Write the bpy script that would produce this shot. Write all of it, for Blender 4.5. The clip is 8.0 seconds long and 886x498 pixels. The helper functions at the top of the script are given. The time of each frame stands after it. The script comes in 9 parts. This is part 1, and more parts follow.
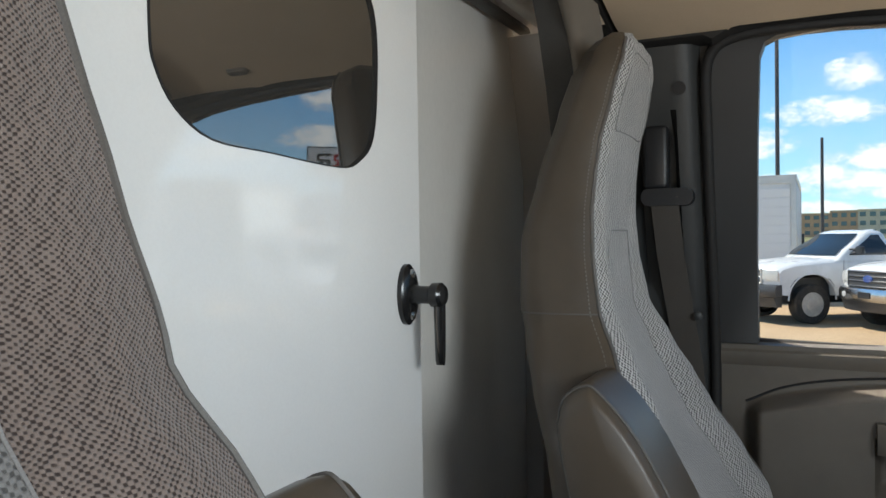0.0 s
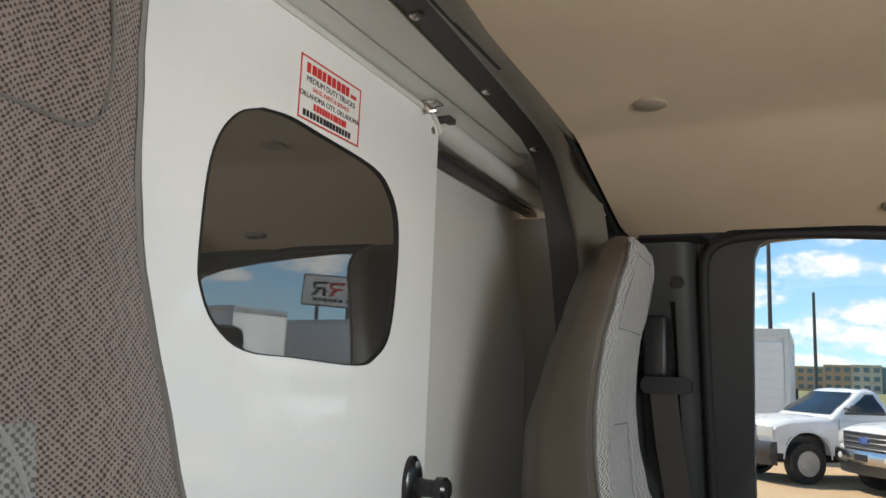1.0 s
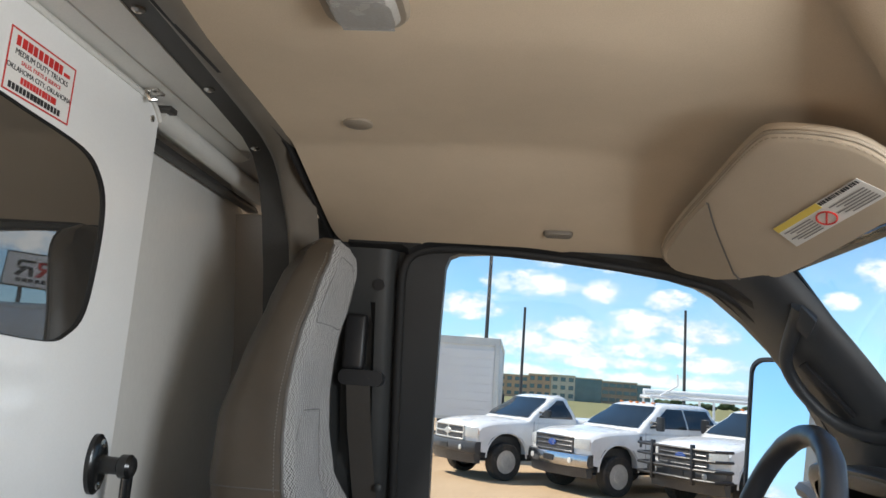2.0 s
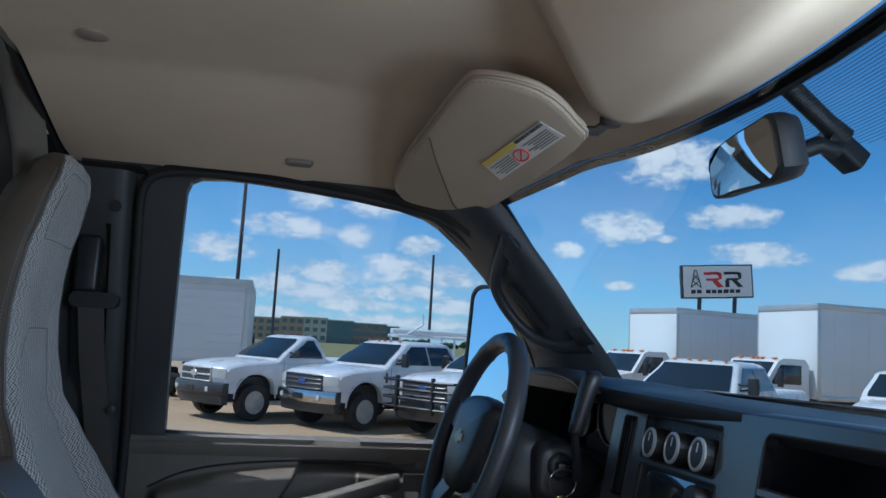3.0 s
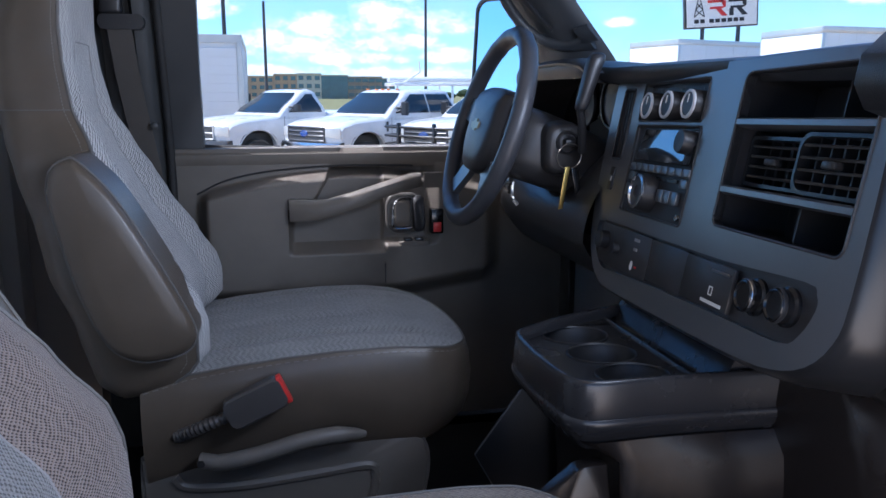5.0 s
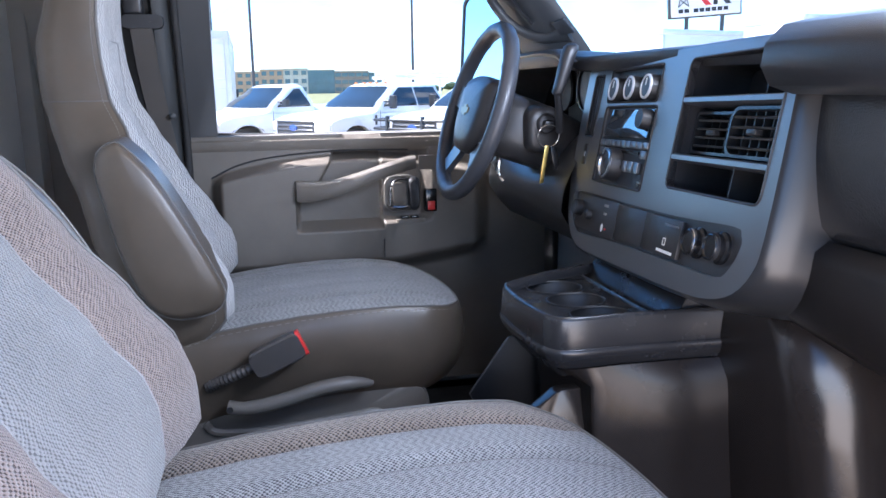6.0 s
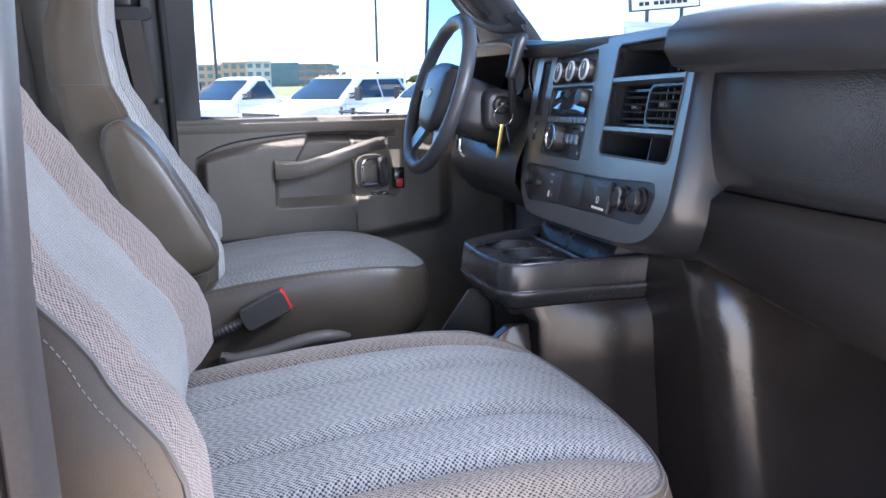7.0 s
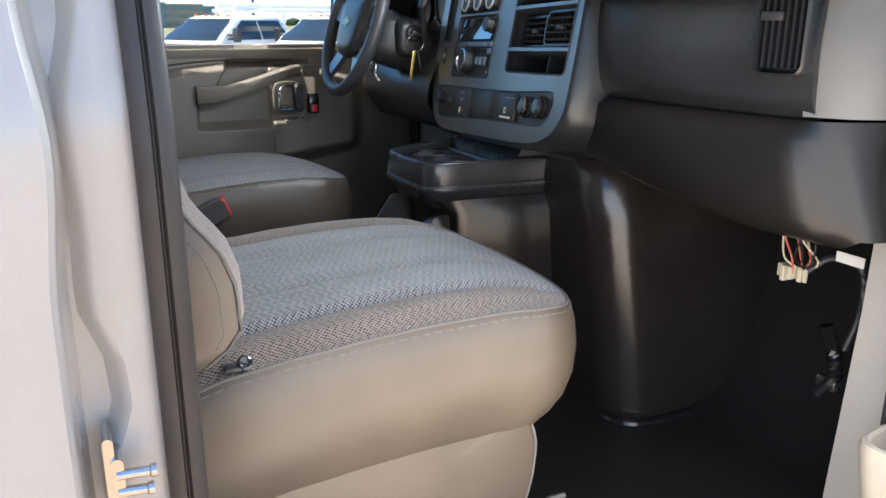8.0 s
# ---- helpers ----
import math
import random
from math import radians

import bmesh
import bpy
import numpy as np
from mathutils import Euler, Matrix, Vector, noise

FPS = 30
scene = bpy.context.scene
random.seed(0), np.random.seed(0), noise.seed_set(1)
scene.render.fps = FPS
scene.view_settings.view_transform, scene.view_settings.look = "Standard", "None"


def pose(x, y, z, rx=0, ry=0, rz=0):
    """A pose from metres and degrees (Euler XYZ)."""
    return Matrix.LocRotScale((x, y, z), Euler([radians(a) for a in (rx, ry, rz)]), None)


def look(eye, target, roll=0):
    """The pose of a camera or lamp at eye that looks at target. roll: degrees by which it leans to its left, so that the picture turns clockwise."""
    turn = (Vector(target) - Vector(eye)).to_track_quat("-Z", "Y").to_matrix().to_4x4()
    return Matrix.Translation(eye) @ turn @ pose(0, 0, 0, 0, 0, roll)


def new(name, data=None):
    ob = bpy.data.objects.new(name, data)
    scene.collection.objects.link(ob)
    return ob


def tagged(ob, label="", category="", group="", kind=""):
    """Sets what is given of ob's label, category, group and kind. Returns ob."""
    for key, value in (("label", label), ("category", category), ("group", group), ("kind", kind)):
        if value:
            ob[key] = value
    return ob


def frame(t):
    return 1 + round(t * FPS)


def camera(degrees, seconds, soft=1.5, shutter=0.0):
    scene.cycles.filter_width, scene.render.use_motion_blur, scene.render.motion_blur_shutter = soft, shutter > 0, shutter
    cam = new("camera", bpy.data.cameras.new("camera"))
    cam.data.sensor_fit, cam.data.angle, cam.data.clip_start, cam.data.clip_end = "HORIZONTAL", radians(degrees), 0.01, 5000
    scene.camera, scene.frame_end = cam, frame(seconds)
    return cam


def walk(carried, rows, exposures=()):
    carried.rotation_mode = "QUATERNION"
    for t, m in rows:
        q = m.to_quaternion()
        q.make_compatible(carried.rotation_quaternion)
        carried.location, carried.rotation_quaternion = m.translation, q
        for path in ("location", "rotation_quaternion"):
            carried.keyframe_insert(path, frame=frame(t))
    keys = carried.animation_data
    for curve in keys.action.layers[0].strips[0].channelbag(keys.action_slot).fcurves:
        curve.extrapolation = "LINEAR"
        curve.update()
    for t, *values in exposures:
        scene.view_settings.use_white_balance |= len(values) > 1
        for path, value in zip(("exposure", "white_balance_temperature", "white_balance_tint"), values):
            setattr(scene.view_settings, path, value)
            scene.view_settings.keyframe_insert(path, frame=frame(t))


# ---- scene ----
cam = camera(59.5, 8.0)
PATH = [
    (0, (0.57, -0.628, 1.036), (-0.301, 1.173, 1.005), -0.8),
    (0.5, (0.566, -0.647, 1.076), (-0.361, 1.118, 1.235), 0.4),
    (1, (0.569, -0.68, 1.111), (-0.281, 1.104, 1.42), 2.3),
    (1.5, (0.602, -0.719, 1.11), (0.028, 1.164, 1.459), 3.8),
    (2, (0.641, -0.758, 1.096), (0.429, 1.2, 1.443), 4.3),
    (2.2, (0.65, -0.779, 1.092), (0.582, 1.189, 1.441), 4.4),
    (3.3, (0.67, -0.867, 1.033), (1.169, 1.064, 1.185), 2.7),
    (3.5, (0.667, -0.88, 1.019), (1.173, 1.054, 1.098), 2.3),
    (4, (0.66, -0.893, 0.986), (1.127, 1.048, 0.871), 1.5),
    (4.5, (0.648, -0.905, 0.969), (1.083, 1.024, 0.674), 0.8),
    (5, (0.609, -0.97, 0.958), (1.044, 0.943, 0.566), 0.1),
    (5.2, (0.59, -0.999, 0.954), (1.03, 0.909, 0.545), -0.0),
    (6.5, (0.544, -1.245, 0.945), (1.019, 0.654, 0.535), -1.3),
    (7, (0.508, -1.335, 0.933), (1.049, 0.542, 0.505), -0.9),
    (7.5, (0.447, -1.413, 0.917), (1.117, 0.402, 0.411), -0.1),
    (8, (0.346, -1.535, 0.897), (1.156, 0.206, 0.339), 0.2),
]
EXPOSURES = [(0, 0.7, 6950, 9), (1.0, 0.65, 7300, 11), (2.2, 0.7, 6850, 12), (3.3, -0.55, 5250, 7), (4.0, -0.65, 5450, 8), (4.6, 0.1, 5700, 13), (5.2, 1.3, 5650, 20), (6.3, 2.1, 5850, 18), (7.2, 2.05, 6000, 17), (8.0, 1.56, 6600, 11)]
walk(cam, [(t, look(eye, target, roll)) for t, eye, target, roll in PATH], EXPOSURES)


# ---- daylight ----
SUN_AZ, SUN_EL = radians(-77), radians(52)   # azimuth from +y towards +x
to_sun = Vector((math.sin(SUN_AZ) * math.cos(SUN_EL), math.cos(SUN_AZ) * math.cos(SUN_EL), math.sin(SUN_EL)))
sun = new("sun", bpy.data.lights.new("sun", "SUN"))
sun.data.energy, sun.data.angle, sun.data.color = 5.0, radians(0.5), (1.0, 0.95, 0.88)
sun.matrix_world = Matrix.Translation((0, 0, 30)) @ to_sun.to_track_quat("Z", "Y").to_matrix().to_4x4()

# sky light through the open doorway
door_light = new("door_light", bpy.data.lights.new("door_light", "AREA"))
door_light.data.shape, door_light.data.size, door_light.data.size_y = "RECTANGLE", 0.78, 0.62
door_light.data.energy, door_light.data.color = 2.0, (1.0, 0.96, 0.92)
door_light.matrix_world = look((0.86, -1.0, 0.52), (1.15, 0.0, 0.50))

# sky light through the windscreen
screen_light = new("screen_light", bpy.data.lights.new("screen_light", "AREA"))
screen_light.data.shape, screen_light.data.size, screen_light.data.size_y = "RECTANGLE", 0.36, 0.36
screen_light.data.energy, screen_light.data.color = 6.5, (0.80, 0.90, 1.0)
screen_light.matrix_world = look((1.25, -0.52, 1.15), (0.30, 0.0, 0.62))

# clouds: azimuth, height, half width, half height in degrees
CLOUDS = [
    (2.6, 10.2, 2.0, 1.1),
    (0.7, 7.9, 3.5, 0.9),
    (5.7, 7.6, 1.5, 0.8),
    (-3.9, 6.1, 2.6, 1.0),
    (4.4, 4.7, 4.2, 0.9),
    (8.5, 5.4, 2.9, 0.9),
    (0.5, 3.8, 2.5, 0.8),
    (7.1, 9.8, 2.5, 0.8),
    (28.9, 13.8, 3.8, 1.7),
    (25.2, 9.2, 2.6, 1.3),
    (32.9, 9.9, 3.0, 0.9),
    (34.6, 7.4, 3.3, 0.8),
    (42.2, 6.2, 2.7, 0.8),
    (25.2, 5.0, 1.1, 0.4),
    (43.9, 10.9, 1.4, 1.5),
    (21.4, 7.4, 1.1, 0.6),
    (28.5, 8.4, 0.8, 0.3),
    (12.7, 4.9, 2.5, 0.9),
    (19.7, 12.4, 1.3, 0.5),
    (5.4, 2.5, 5.0, 0.5),
    (13.2, 2.7, 2.5, 0.6),
    (-2.5, 3.2, 3.0, 0.7),
    (3.0, 3.3, 5.0, 0.7),
    (9.5, 3.6, 3.5, 0.7),
    (10.5, 7.0, 1.6, 0.8),
    (-1.0, 1.6, 6.0, 0.5),
    (10.0, 1.5, 6.0, 0.5),
]
world = bpy.data.worlds.new("sky")
scene.world = world
world.use_nodes = True
wn, wl = world.node_tree.nodes, world.node_tree.links
wn.clear()


def wmath(op, a, b=None, clamp=False):
    n = wn.new("ShaderNodeMath")
    n.operation, n.use_clamp = op, clamp
    for k, v in enumerate((a, b)):
        if v is None:
            continue
        if isinstance(v, (int, float)):
            n.inputs[k].default_value = v
        else:
            wl.new(v, n.inputs[k])
    return n.outputs[0]


sky_tex = wn.new("ShaderNodeTexSky")
sky_tex.sky_type, sky_tex.sun_disc = "NISHITA", False
sky_tex.sun_elevation, sky_tex.sun_rotation = SUN_EL, SUN_AZ
sky_tex.air_density, sky_tex.dust_density, sky_tex.ozone_density = 0.75, 0.05, 2.0
coord = wn.new("ShaderNodeTexCoord")
split = wn.new("ShaderNodeSeparateXYZ")
wl.new(coord.outputs["Generated"], split.inputs[0])
az = wmath("MULTIPLY", wmath("ARCTAN2", split.outputs[0], split.outputs[1]), 57.2958)
el = wmath("MULTIPLY", wmath("ARCSINE", split.outputs[2]), 57.2958)
flat = wn.new("ShaderNodeCombineXYZ")
wl.new(az, flat.inputs[0])
wl.new(wmath("MULTIPLY", el, 1.7), flat.inputs[1])
puff = wn.new("ShaderNodeTexNoise")
puff.inputs["Scale"].default_value, puff.inputs["Detail"].default_value, puff.inputs["Roughness"].default_value = 0.42, 9, 0.66
wl.new(flat.outputs[0], puff.inputs["Vector"])
wide = wn.new("ShaderNodeTexNoise")
wide.inputs["Scale"].default_value, wide.inputs["Detail"].default_value, wide.inputs["Roughness"].default_value = 0.085, 5, 0.6
wl.new(flat.outputs[0], wide.inputs["Vector"])
cover = 0.0
for a, e, w, h in CLOUDS:
    da = wmath("MULTIPLY", wmath("SUBTRACT", az, a), 1 / w)
    de = wmath("MULTIPLY", wmath("SUBTRACT", el, e), 1 / h)
    d2 = wmath("ADD", wmath("MULTIPLY", da, da), wmath("MULTIPLY", de, de))
    cover = wmath("MAXIMUM", cover, wmath("SUBTRACT", 1.0, wmath("MULTIPLY", d2, 0.5), True))
# loose fields of cloud in the rest of the sky
away = wmath("MULTIPLY", wmath("SUBTRACT", wmath("ABSOLUTE", wmath("SUBTRACT", az, 5.0)), 45.0), 0.1, True)
loose = wmath("MULTIPLY", wmath("MULTIPLY", wmath("SUBTRACT", wide.outputs["Fac"], 0.47), 6.0, True), away)
cover = wmath("MAXIMUM", cover, loose)
body = wmath("ADD", wmath("MULTIPLY", cover, 1.0), wmath("MULTIPLY", wmath("SUBTRACT", puff.outputs["Fac"], 0.5), 2.5))
mask = wn.new("ShaderNodeMapRange")
mask.interpolation_type = "SMOOTHSTEP"
mask.inputs["From Min"].default_value, mask.inputs["From Max"].default_value = 0.28, 1.05
wl.new(wmath("MULTIPLY", body, wmath("MULTIPLY", cover, 3.0, True)), mask.inputs["Value"])
tone = wn.new("ShaderNodeMix")
tone.data_type = "RGBA"
tone.inputs["A"].default_value, tone.inputs["B"].default_value = (4.8, 5.3, 6.1, 1), (8.0, 8.05, 8.2, 1)
lit = wmath("ADD", wmath("MULTIPLY", mask.outputs["Result"], 0.55), wmath("MULTIPLY", wmath("SUBTRACT", puff.outputs["Fac"], 0.35), 1.4), True)
wl.new(lit, tone.inputs["Factor"])
paint = wn.new("ShaderNodeMix")
paint.data_type = "RGBA"
wl.new(wmath("MULTIPLY", mask.outputs["Result"], 0.93), paint.inputs["Factor"])
clear = wn.new("ShaderNodeMix")
clear.data_type, clear.blend_type = "RGBA", "MULTIPLY"
clear.inputs["Factor"].default_value = 1.0
clear.inputs["B"].default_value = (0.62, 1.06, 1.24, 1)
wl.new(sky_tex.outputs["Color"], clear.inputs["A"])
# pale haze above the horizon with thin cloud in it
low = wmath("SUBTRACT", 1.0, wmath("MULTIPLY", wmath("ABSOLUTE", el), 1 / 13.0), True)
veil = wmath("MULTIPLY", wmath("SUBTRACT", wide.outputs["Fac"], 0.40), 3.2, True)
haze = wn.new("ShaderNodeMix")
haze.data_type = "RGBA"
haze.inputs["B"].default_value = (3.9, 5.0, 6.3, 1)
wl.new(wmath("MULTIPLY", low, wmath("ADD", wmath("MULTIPLY", veil, 0.75), 0.45), True), haze.inputs["Factor"])
wl.new(clear.outputs["Result"], haze.inputs["A"])
wl.new(haze.outputs["Result"], paint.inputs["A"])
wl.new(tone.outputs["Result"], paint.inputs["B"])
back = wn.new("ShaderNodeBackground")
back.inputs["Strength"].default_value = 0.135
wl.new(paint.outputs["Result"], back.inputs["Color"])
wout = wn.new("ShaderNodeOutputWorld")
wl.new(back.outputs["Background"], wout.inputs["Surface"])


# ---- materials ----
def nodes_of(name):
    m = bpy.data.materials.new(name)
    m.use_nodes = True
    t = m.node_tree
    return m, t.nodes, t.links, t.nodes["Principled BSDF"]


def add(nodes, kind, **values):
    n = nodes.new(kind)
    for key, v in values.items():
        n.inputs[key.replace("_", " ")].default_value = v
    return n


def ramp(nodes, links, fac, c0, c1, p0=0.3, p1=0.7):
    r = nodes.new("ShaderNodeValToRGB")
    r.color_ramp.elements[0].color, r.color_ramp.elements[0].position = (*c0, 1), p0
    r.color_ramp.elements[1].color, r.color_ramp.elements[1].position = (*c1, 1), p1
    links.new(fac, r.inputs[0])
    return r.outputs[0]


def shade(c, k):
    return tuple(min(1.0, v * k) for v in c)


def surface(name, base, rough=0.5, metal=0.0, var=0.12, scale=6.0, grain=400.0, bump=0.08, spec=0.5, coat=0.0, rvar=0.1, dirt=None, dirt_amount=0.0, stretch=(1, 1, 1)):
    """A plain surface with large stains, fine grain, uneven gloss and relief."""
    m, n, l, p = nodes_of(name)
    co = n.new("ShaderNodeTexCoord")
    mp = n.new("ShaderNodeMapping")
    mp.inputs["Scale"].default_value = stretch
    l.new(co.outputs["Object"], mp.inputs[0])
    big = add(n, "ShaderNodeTexNoise", Scale=scale, Detail=6.0, Roughness=0.6)
    fine = add(n, "ShaderNodeTexNoise", Scale=grain, Detail=3.0, Roughness=0.6)
    l.new(mp.outputs[0], big.inputs["Vector"])
    l.new(mp.outputs[0], fine.inputs["Vector"])
    c1 = ramp(n, l, big.outputs["Fac"], shade(base, 1 - var), shade(base, 1 + var))
    mx = n.new("ShaderNodeMix")
    mx.data_type, mx.blend_type = "RGBA", "MULTIPLY"
    mx.inputs["Factor"].default_value = 1.0
    l.new(c1, mx.inputs["A"])
    l.new(ramp(n, l, fine.outputs["Fac"], (1 - var, 1 - var, 1 - var), (1, 1, 1), 0.35, 0.6), mx.inputs["B"])
    col = mx.outputs["Result"]
    if dirt:
        spots = add(n, "ShaderNodeTexNoise", Scale=scale * 2.7, Detail=8.0, Roughness=0.7)
        l.new(mp.outputs[0], spots.inputs["Vector"])
        md = n.new("ShaderNodeMix")
        md.data_type = "RGBA"
        md.inputs["B"].default_value = (*dirt, 1)
        l.new(ramp(n, l, spots.outputs["Fac"], (0, 0, 0), (dirt_amount,) * 3, 0.48, 0.75), md.inputs["Factor"])
        l.new(col, md.inputs["A"])
        col = md.outputs["Result"]
    l.new(col, p.inputs["Base Color"])
    rr = n.new("ShaderNodeMapRange")
    rr.inputs["To Min"].default_value, rr.inputs["To Max"].default_value = max(0.0, rough - rvar), min(1.0, rough + rvar)
    l.new(big.outputs["Fac"], rr.inputs["Value"])
    l.new(rr.outputs[0], p.inputs["Roughness"])
    p.inputs["Metallic"].default_value = metal
    p.inputs["Specular IOR Level"].default_value = spec
    p.inputs["Coat Weight"].default_value = coat
    p.inputs["Coat Roughness"].default_value = 0.08
    if bump:
        b = n.new("ShaderNodeBump")
        b.inputs["Strength"].default_value, b.inputs["Distance"].default_value = bump, 0.002
        l.new(fine.outputs["Fac"], b.inputs["Height"])
        l.new(b.outputs[0], p.inputs["Normal"])
    return m


def vinyl(name, base, rough=0.42, pebble=900.0, bump=0.25):
    """Embossed leather-grain plastic or vinyl."""
    m, n, l, p = nodes_of(name)
    co = n.new("ShaderNodeTexCoord")
    cell = n.new("ShaderNodeTexVoronoi")
    cell.feature = "DISTANCE_TO_EDGE"
    cell.inputs["Scale"].default_value = pebble
    big = add(n, "ShaderNodeTexNoise", Scale=7.0, Detail=6.0, Roughness=0.62)
    l.new(co.outputs["Object"], cell.inputs["Vector"])
    l.new(co.outputs["Object"], big.inputs["Vector"])
    l.new(ramp(n, l, big.outputs["Fac"], shade(base, 0.86), shade(base, 1.13)), p.inputs["Base Color"])
    rr = n.new("ShaderNodeMapRange")
    rr.inputs["To Min"].default_value, rr.inputs["To Max"].default_value = rough - 0.04, rough + 0.06
    l.new(big.outputs["Fac"], rr.inputs["Value"])
    l.new(rr.outputs[0], p.inputs["Roughness"])
    b = n.new("ShaderNodeBump")
    b.inputs["Strength"].default_value, b.inputs["Distance"].default_value = bump, 0.0006
    l.new(cell.outputs["Distance"], b.inputs["Height"])
    l.new(b.outputs[0], p.inputs["Normal"])
    return m


def woven(name, light, dark, across, pitch=0.0055, bump=0.6, stripe=0.0, gap=(-0.75, 0.2)):
    """Woven seat cloth: rows of small knots with dark gaps. across: which two object axes the weave runs along."""
    m, n, l, p = nodes_of(name)
    co = n.new("ShaderNodeTexCoord")
    sp = n.new("ShaderNodeSeparateXYZ")
    cb = n.new("ShaderNodeCombineXYZ")
    l.new(co.outputs["Object"], sp.inputs[0])
    for k, a in enumerate(across):
        l.new(sp.outputs[a], cb.inputs[k])
    warp = add(n, "ShaderNodeTexNoise", Scale=60.0, Detail=3.0)
    l.new(cb.outputs[0], warp.inputs["Vector"])
    shift = n.new("ShaderNodeVectorMath")
    shift.operation = "MULTIPLY_ADD"
    shift.inputs[1].default_value = (0.0060, 0.0060, 0)
    l.new(warp.outputs["Color"], shift.inputs[0])
    l.new(cb.outputs[0], shift.inputs[2])
    ws_ = n.new("ShaderNodeSeparateXYZ")
    l.new(shift.outputs[0], ws_.inputs[0])

    def wave(out, k):
        f = n.new("ShaderNodeMath")
        f.operation = "MULTIPLY"
        f.inputs[1].default_value = 2 * math.pi / k
        l.new(out, f.inputs[0])
        g = n.new("ShaderNodeMath")
        g.operation = "SINE"
        l.new(f.outputs[0], g.inputs[0])
        return g.outputs[0]

    knot = n.new("ShaderNodeMath")
    knot.operation = "MULTIPLY"
    l.new(wave(ws_.outputs[0], pitch * 1.25), knot.inputs[0])
    l.new(wave(ws_.outputs[1], pitch * 1.05), knot.inputs[1])
    knot01 = n.new("ShaderNodeMapRange")
    knot01.inputs["From Min"].default_value, knot01.inputs["From Max"].default_value = gap
    l.new(knot.outputs[0], knot01.inputs["Value"])
    big = add(n, "ShaderNodeTexNoise", Scale=9.0, Detail=6.0, Roughness=0.65)
    l.new(cb.outputs[0], big.inputs["Vector"])
    fuzz = add(n, "ShaderNodeTexNoise", Scale=230.0, Detail=5.0, Roughness=0.75)
    l.new(cb.outputs[0], fuzz.inputs["Vector"])
    mixv = n.new("ShaderNodeMath")
    mixv.operation = "MULTIPLY_ADD"
    mixv.inputs[1].default_value = 0.75
    l.new(fuzz.outputs["Fac"], mixv.inputs[0])
    l.new(knot01.outputs[0], mixv.inputs[2])
    # faint zigzag rows across the weave
    zig = n.new("ShaderNodeMath")
    zig.operation = "PINGPONG"
    zig.inputs[1].default_value = 0.011
    l.new(ws_.outputs[1], zig.inputs[0])
    zz = n.new("ShaderNodeMath")
    zz.operation = "MULTIPLY_ADD"
    zz.inputs[1].default_value = 0.7
    l.new(zig.outputs[0], zz.inputs[0])
    l.new(ws_.outputs[0], zz.inputs[2])
    row = n.new("ShaderNodeMath")
    row.operation = "MULTIPLY_ADD"
    row.inputs[1].default_value = stripe
    l.new(wave(zz.outputs[0], 0.0105), row.inputs[0])
    l.new(mixv.outputs[0], row.inputs[2])
    mixv = row
    tone = ramp(n, l, mixv.outputs[0], dark, light, 0.46, 1.2)
    mx = n.new("ShaderNodeMix")
    mx.data_type, mx.blend_type = "RGBA", "MULTIPLY"
    mx.inputs["Factor"].default_value = 1.0
    l.new(tone, mx.inputs["A"])
    l.new(ramp(n, l, big.outputs["Fac"], (0.84, 0.84, 0.84), (1.08, 1.08, 1.08)), mx.inputs["B"])
    l.new(mx.outputs["Result"], p.inputs["Base Color"])
    p.inputs["Roughness"].default_value = 0.95
    p.inputs["Specular IOR Level"].default_value = 0.15
    p.inputs["Sheen Weight"].default_value = 0.25
    b = n.new("ShaderNodeBump")
    b.inputs["Strength"].default_value, b.inputs["Distance"].default_value = bump, 0.0012
    l.new(mixv.outputs[0], b.inputs["Height"])
    l.new(b.outputs[0], p.inputs["Normal"])
    return m


def glass(name, tint=(1, 1, 1), ior=1.45, rough=0.0):
    m, n, l, p = nodes_of(name)
    p.inputs["Base Color"].default_value = (*tint, 1)
    p.inputs["Transmission Weight"].default_value = 1.0
    p.inputs["Roughness"].default_value = rough
    p.inputs["IOR"].default_value = ior
    return m


M = {}
M["headliner"] = surface("headliner_cloth", (0.60, 0.48, 0.35), 0.95, var=0.06, scale=5, grain=700, bump=0.35, spec=0.1)
M["door_white"] = surface("white_powder_coat", (0.87, 0.87, 0.85), 0.05, var=0.02, scale=4, grain=350, bump=0.01, rvar=0.012, spec=1.0)
M["bulkhead_grey"] = surface("grey_satin_steel", (0.86, 0.84, 0.79), 0.24, metal=0.1, spec=0.9, var=0.03, scale=3.5, grain=180, bump=0.0, rvar=0.02, stretch=(1, 1, 0.35))
M["header_white"] = surface("header_white_paint", (0.66, 0.65, 0.61), 0.35, var=0.05, scale=8, bump=0.03)
M["dark_strip"] = surface("dark_bracket_steel", (0.045, 0.043, 0.04), 0.45, var=0.15, scale=14, bump=0.1)
M["seal_black"] = surface("black_rubber_seal", (0.015, 0.0145, 0.0145), 0.7, var=0.2, scale=20, grain=300, bump=0.1)
M["trim_brown"] = vinyl("grey_brown_trim", (0.16, 0.138, 0.112), 0.46, 1000, 0.2)
M["trim_grey"] = vinyl("grey_pillar_trim", (0.036, 0.038, 0.0385), 0.5, 1000, 0.2)
M["end_grey"] = vinyl("grey_end_plastic", (0.11, 0.106, 0.096), 0.36, 900, 0.2)
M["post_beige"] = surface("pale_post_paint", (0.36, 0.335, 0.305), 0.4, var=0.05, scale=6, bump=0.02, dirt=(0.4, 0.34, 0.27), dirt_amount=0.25)
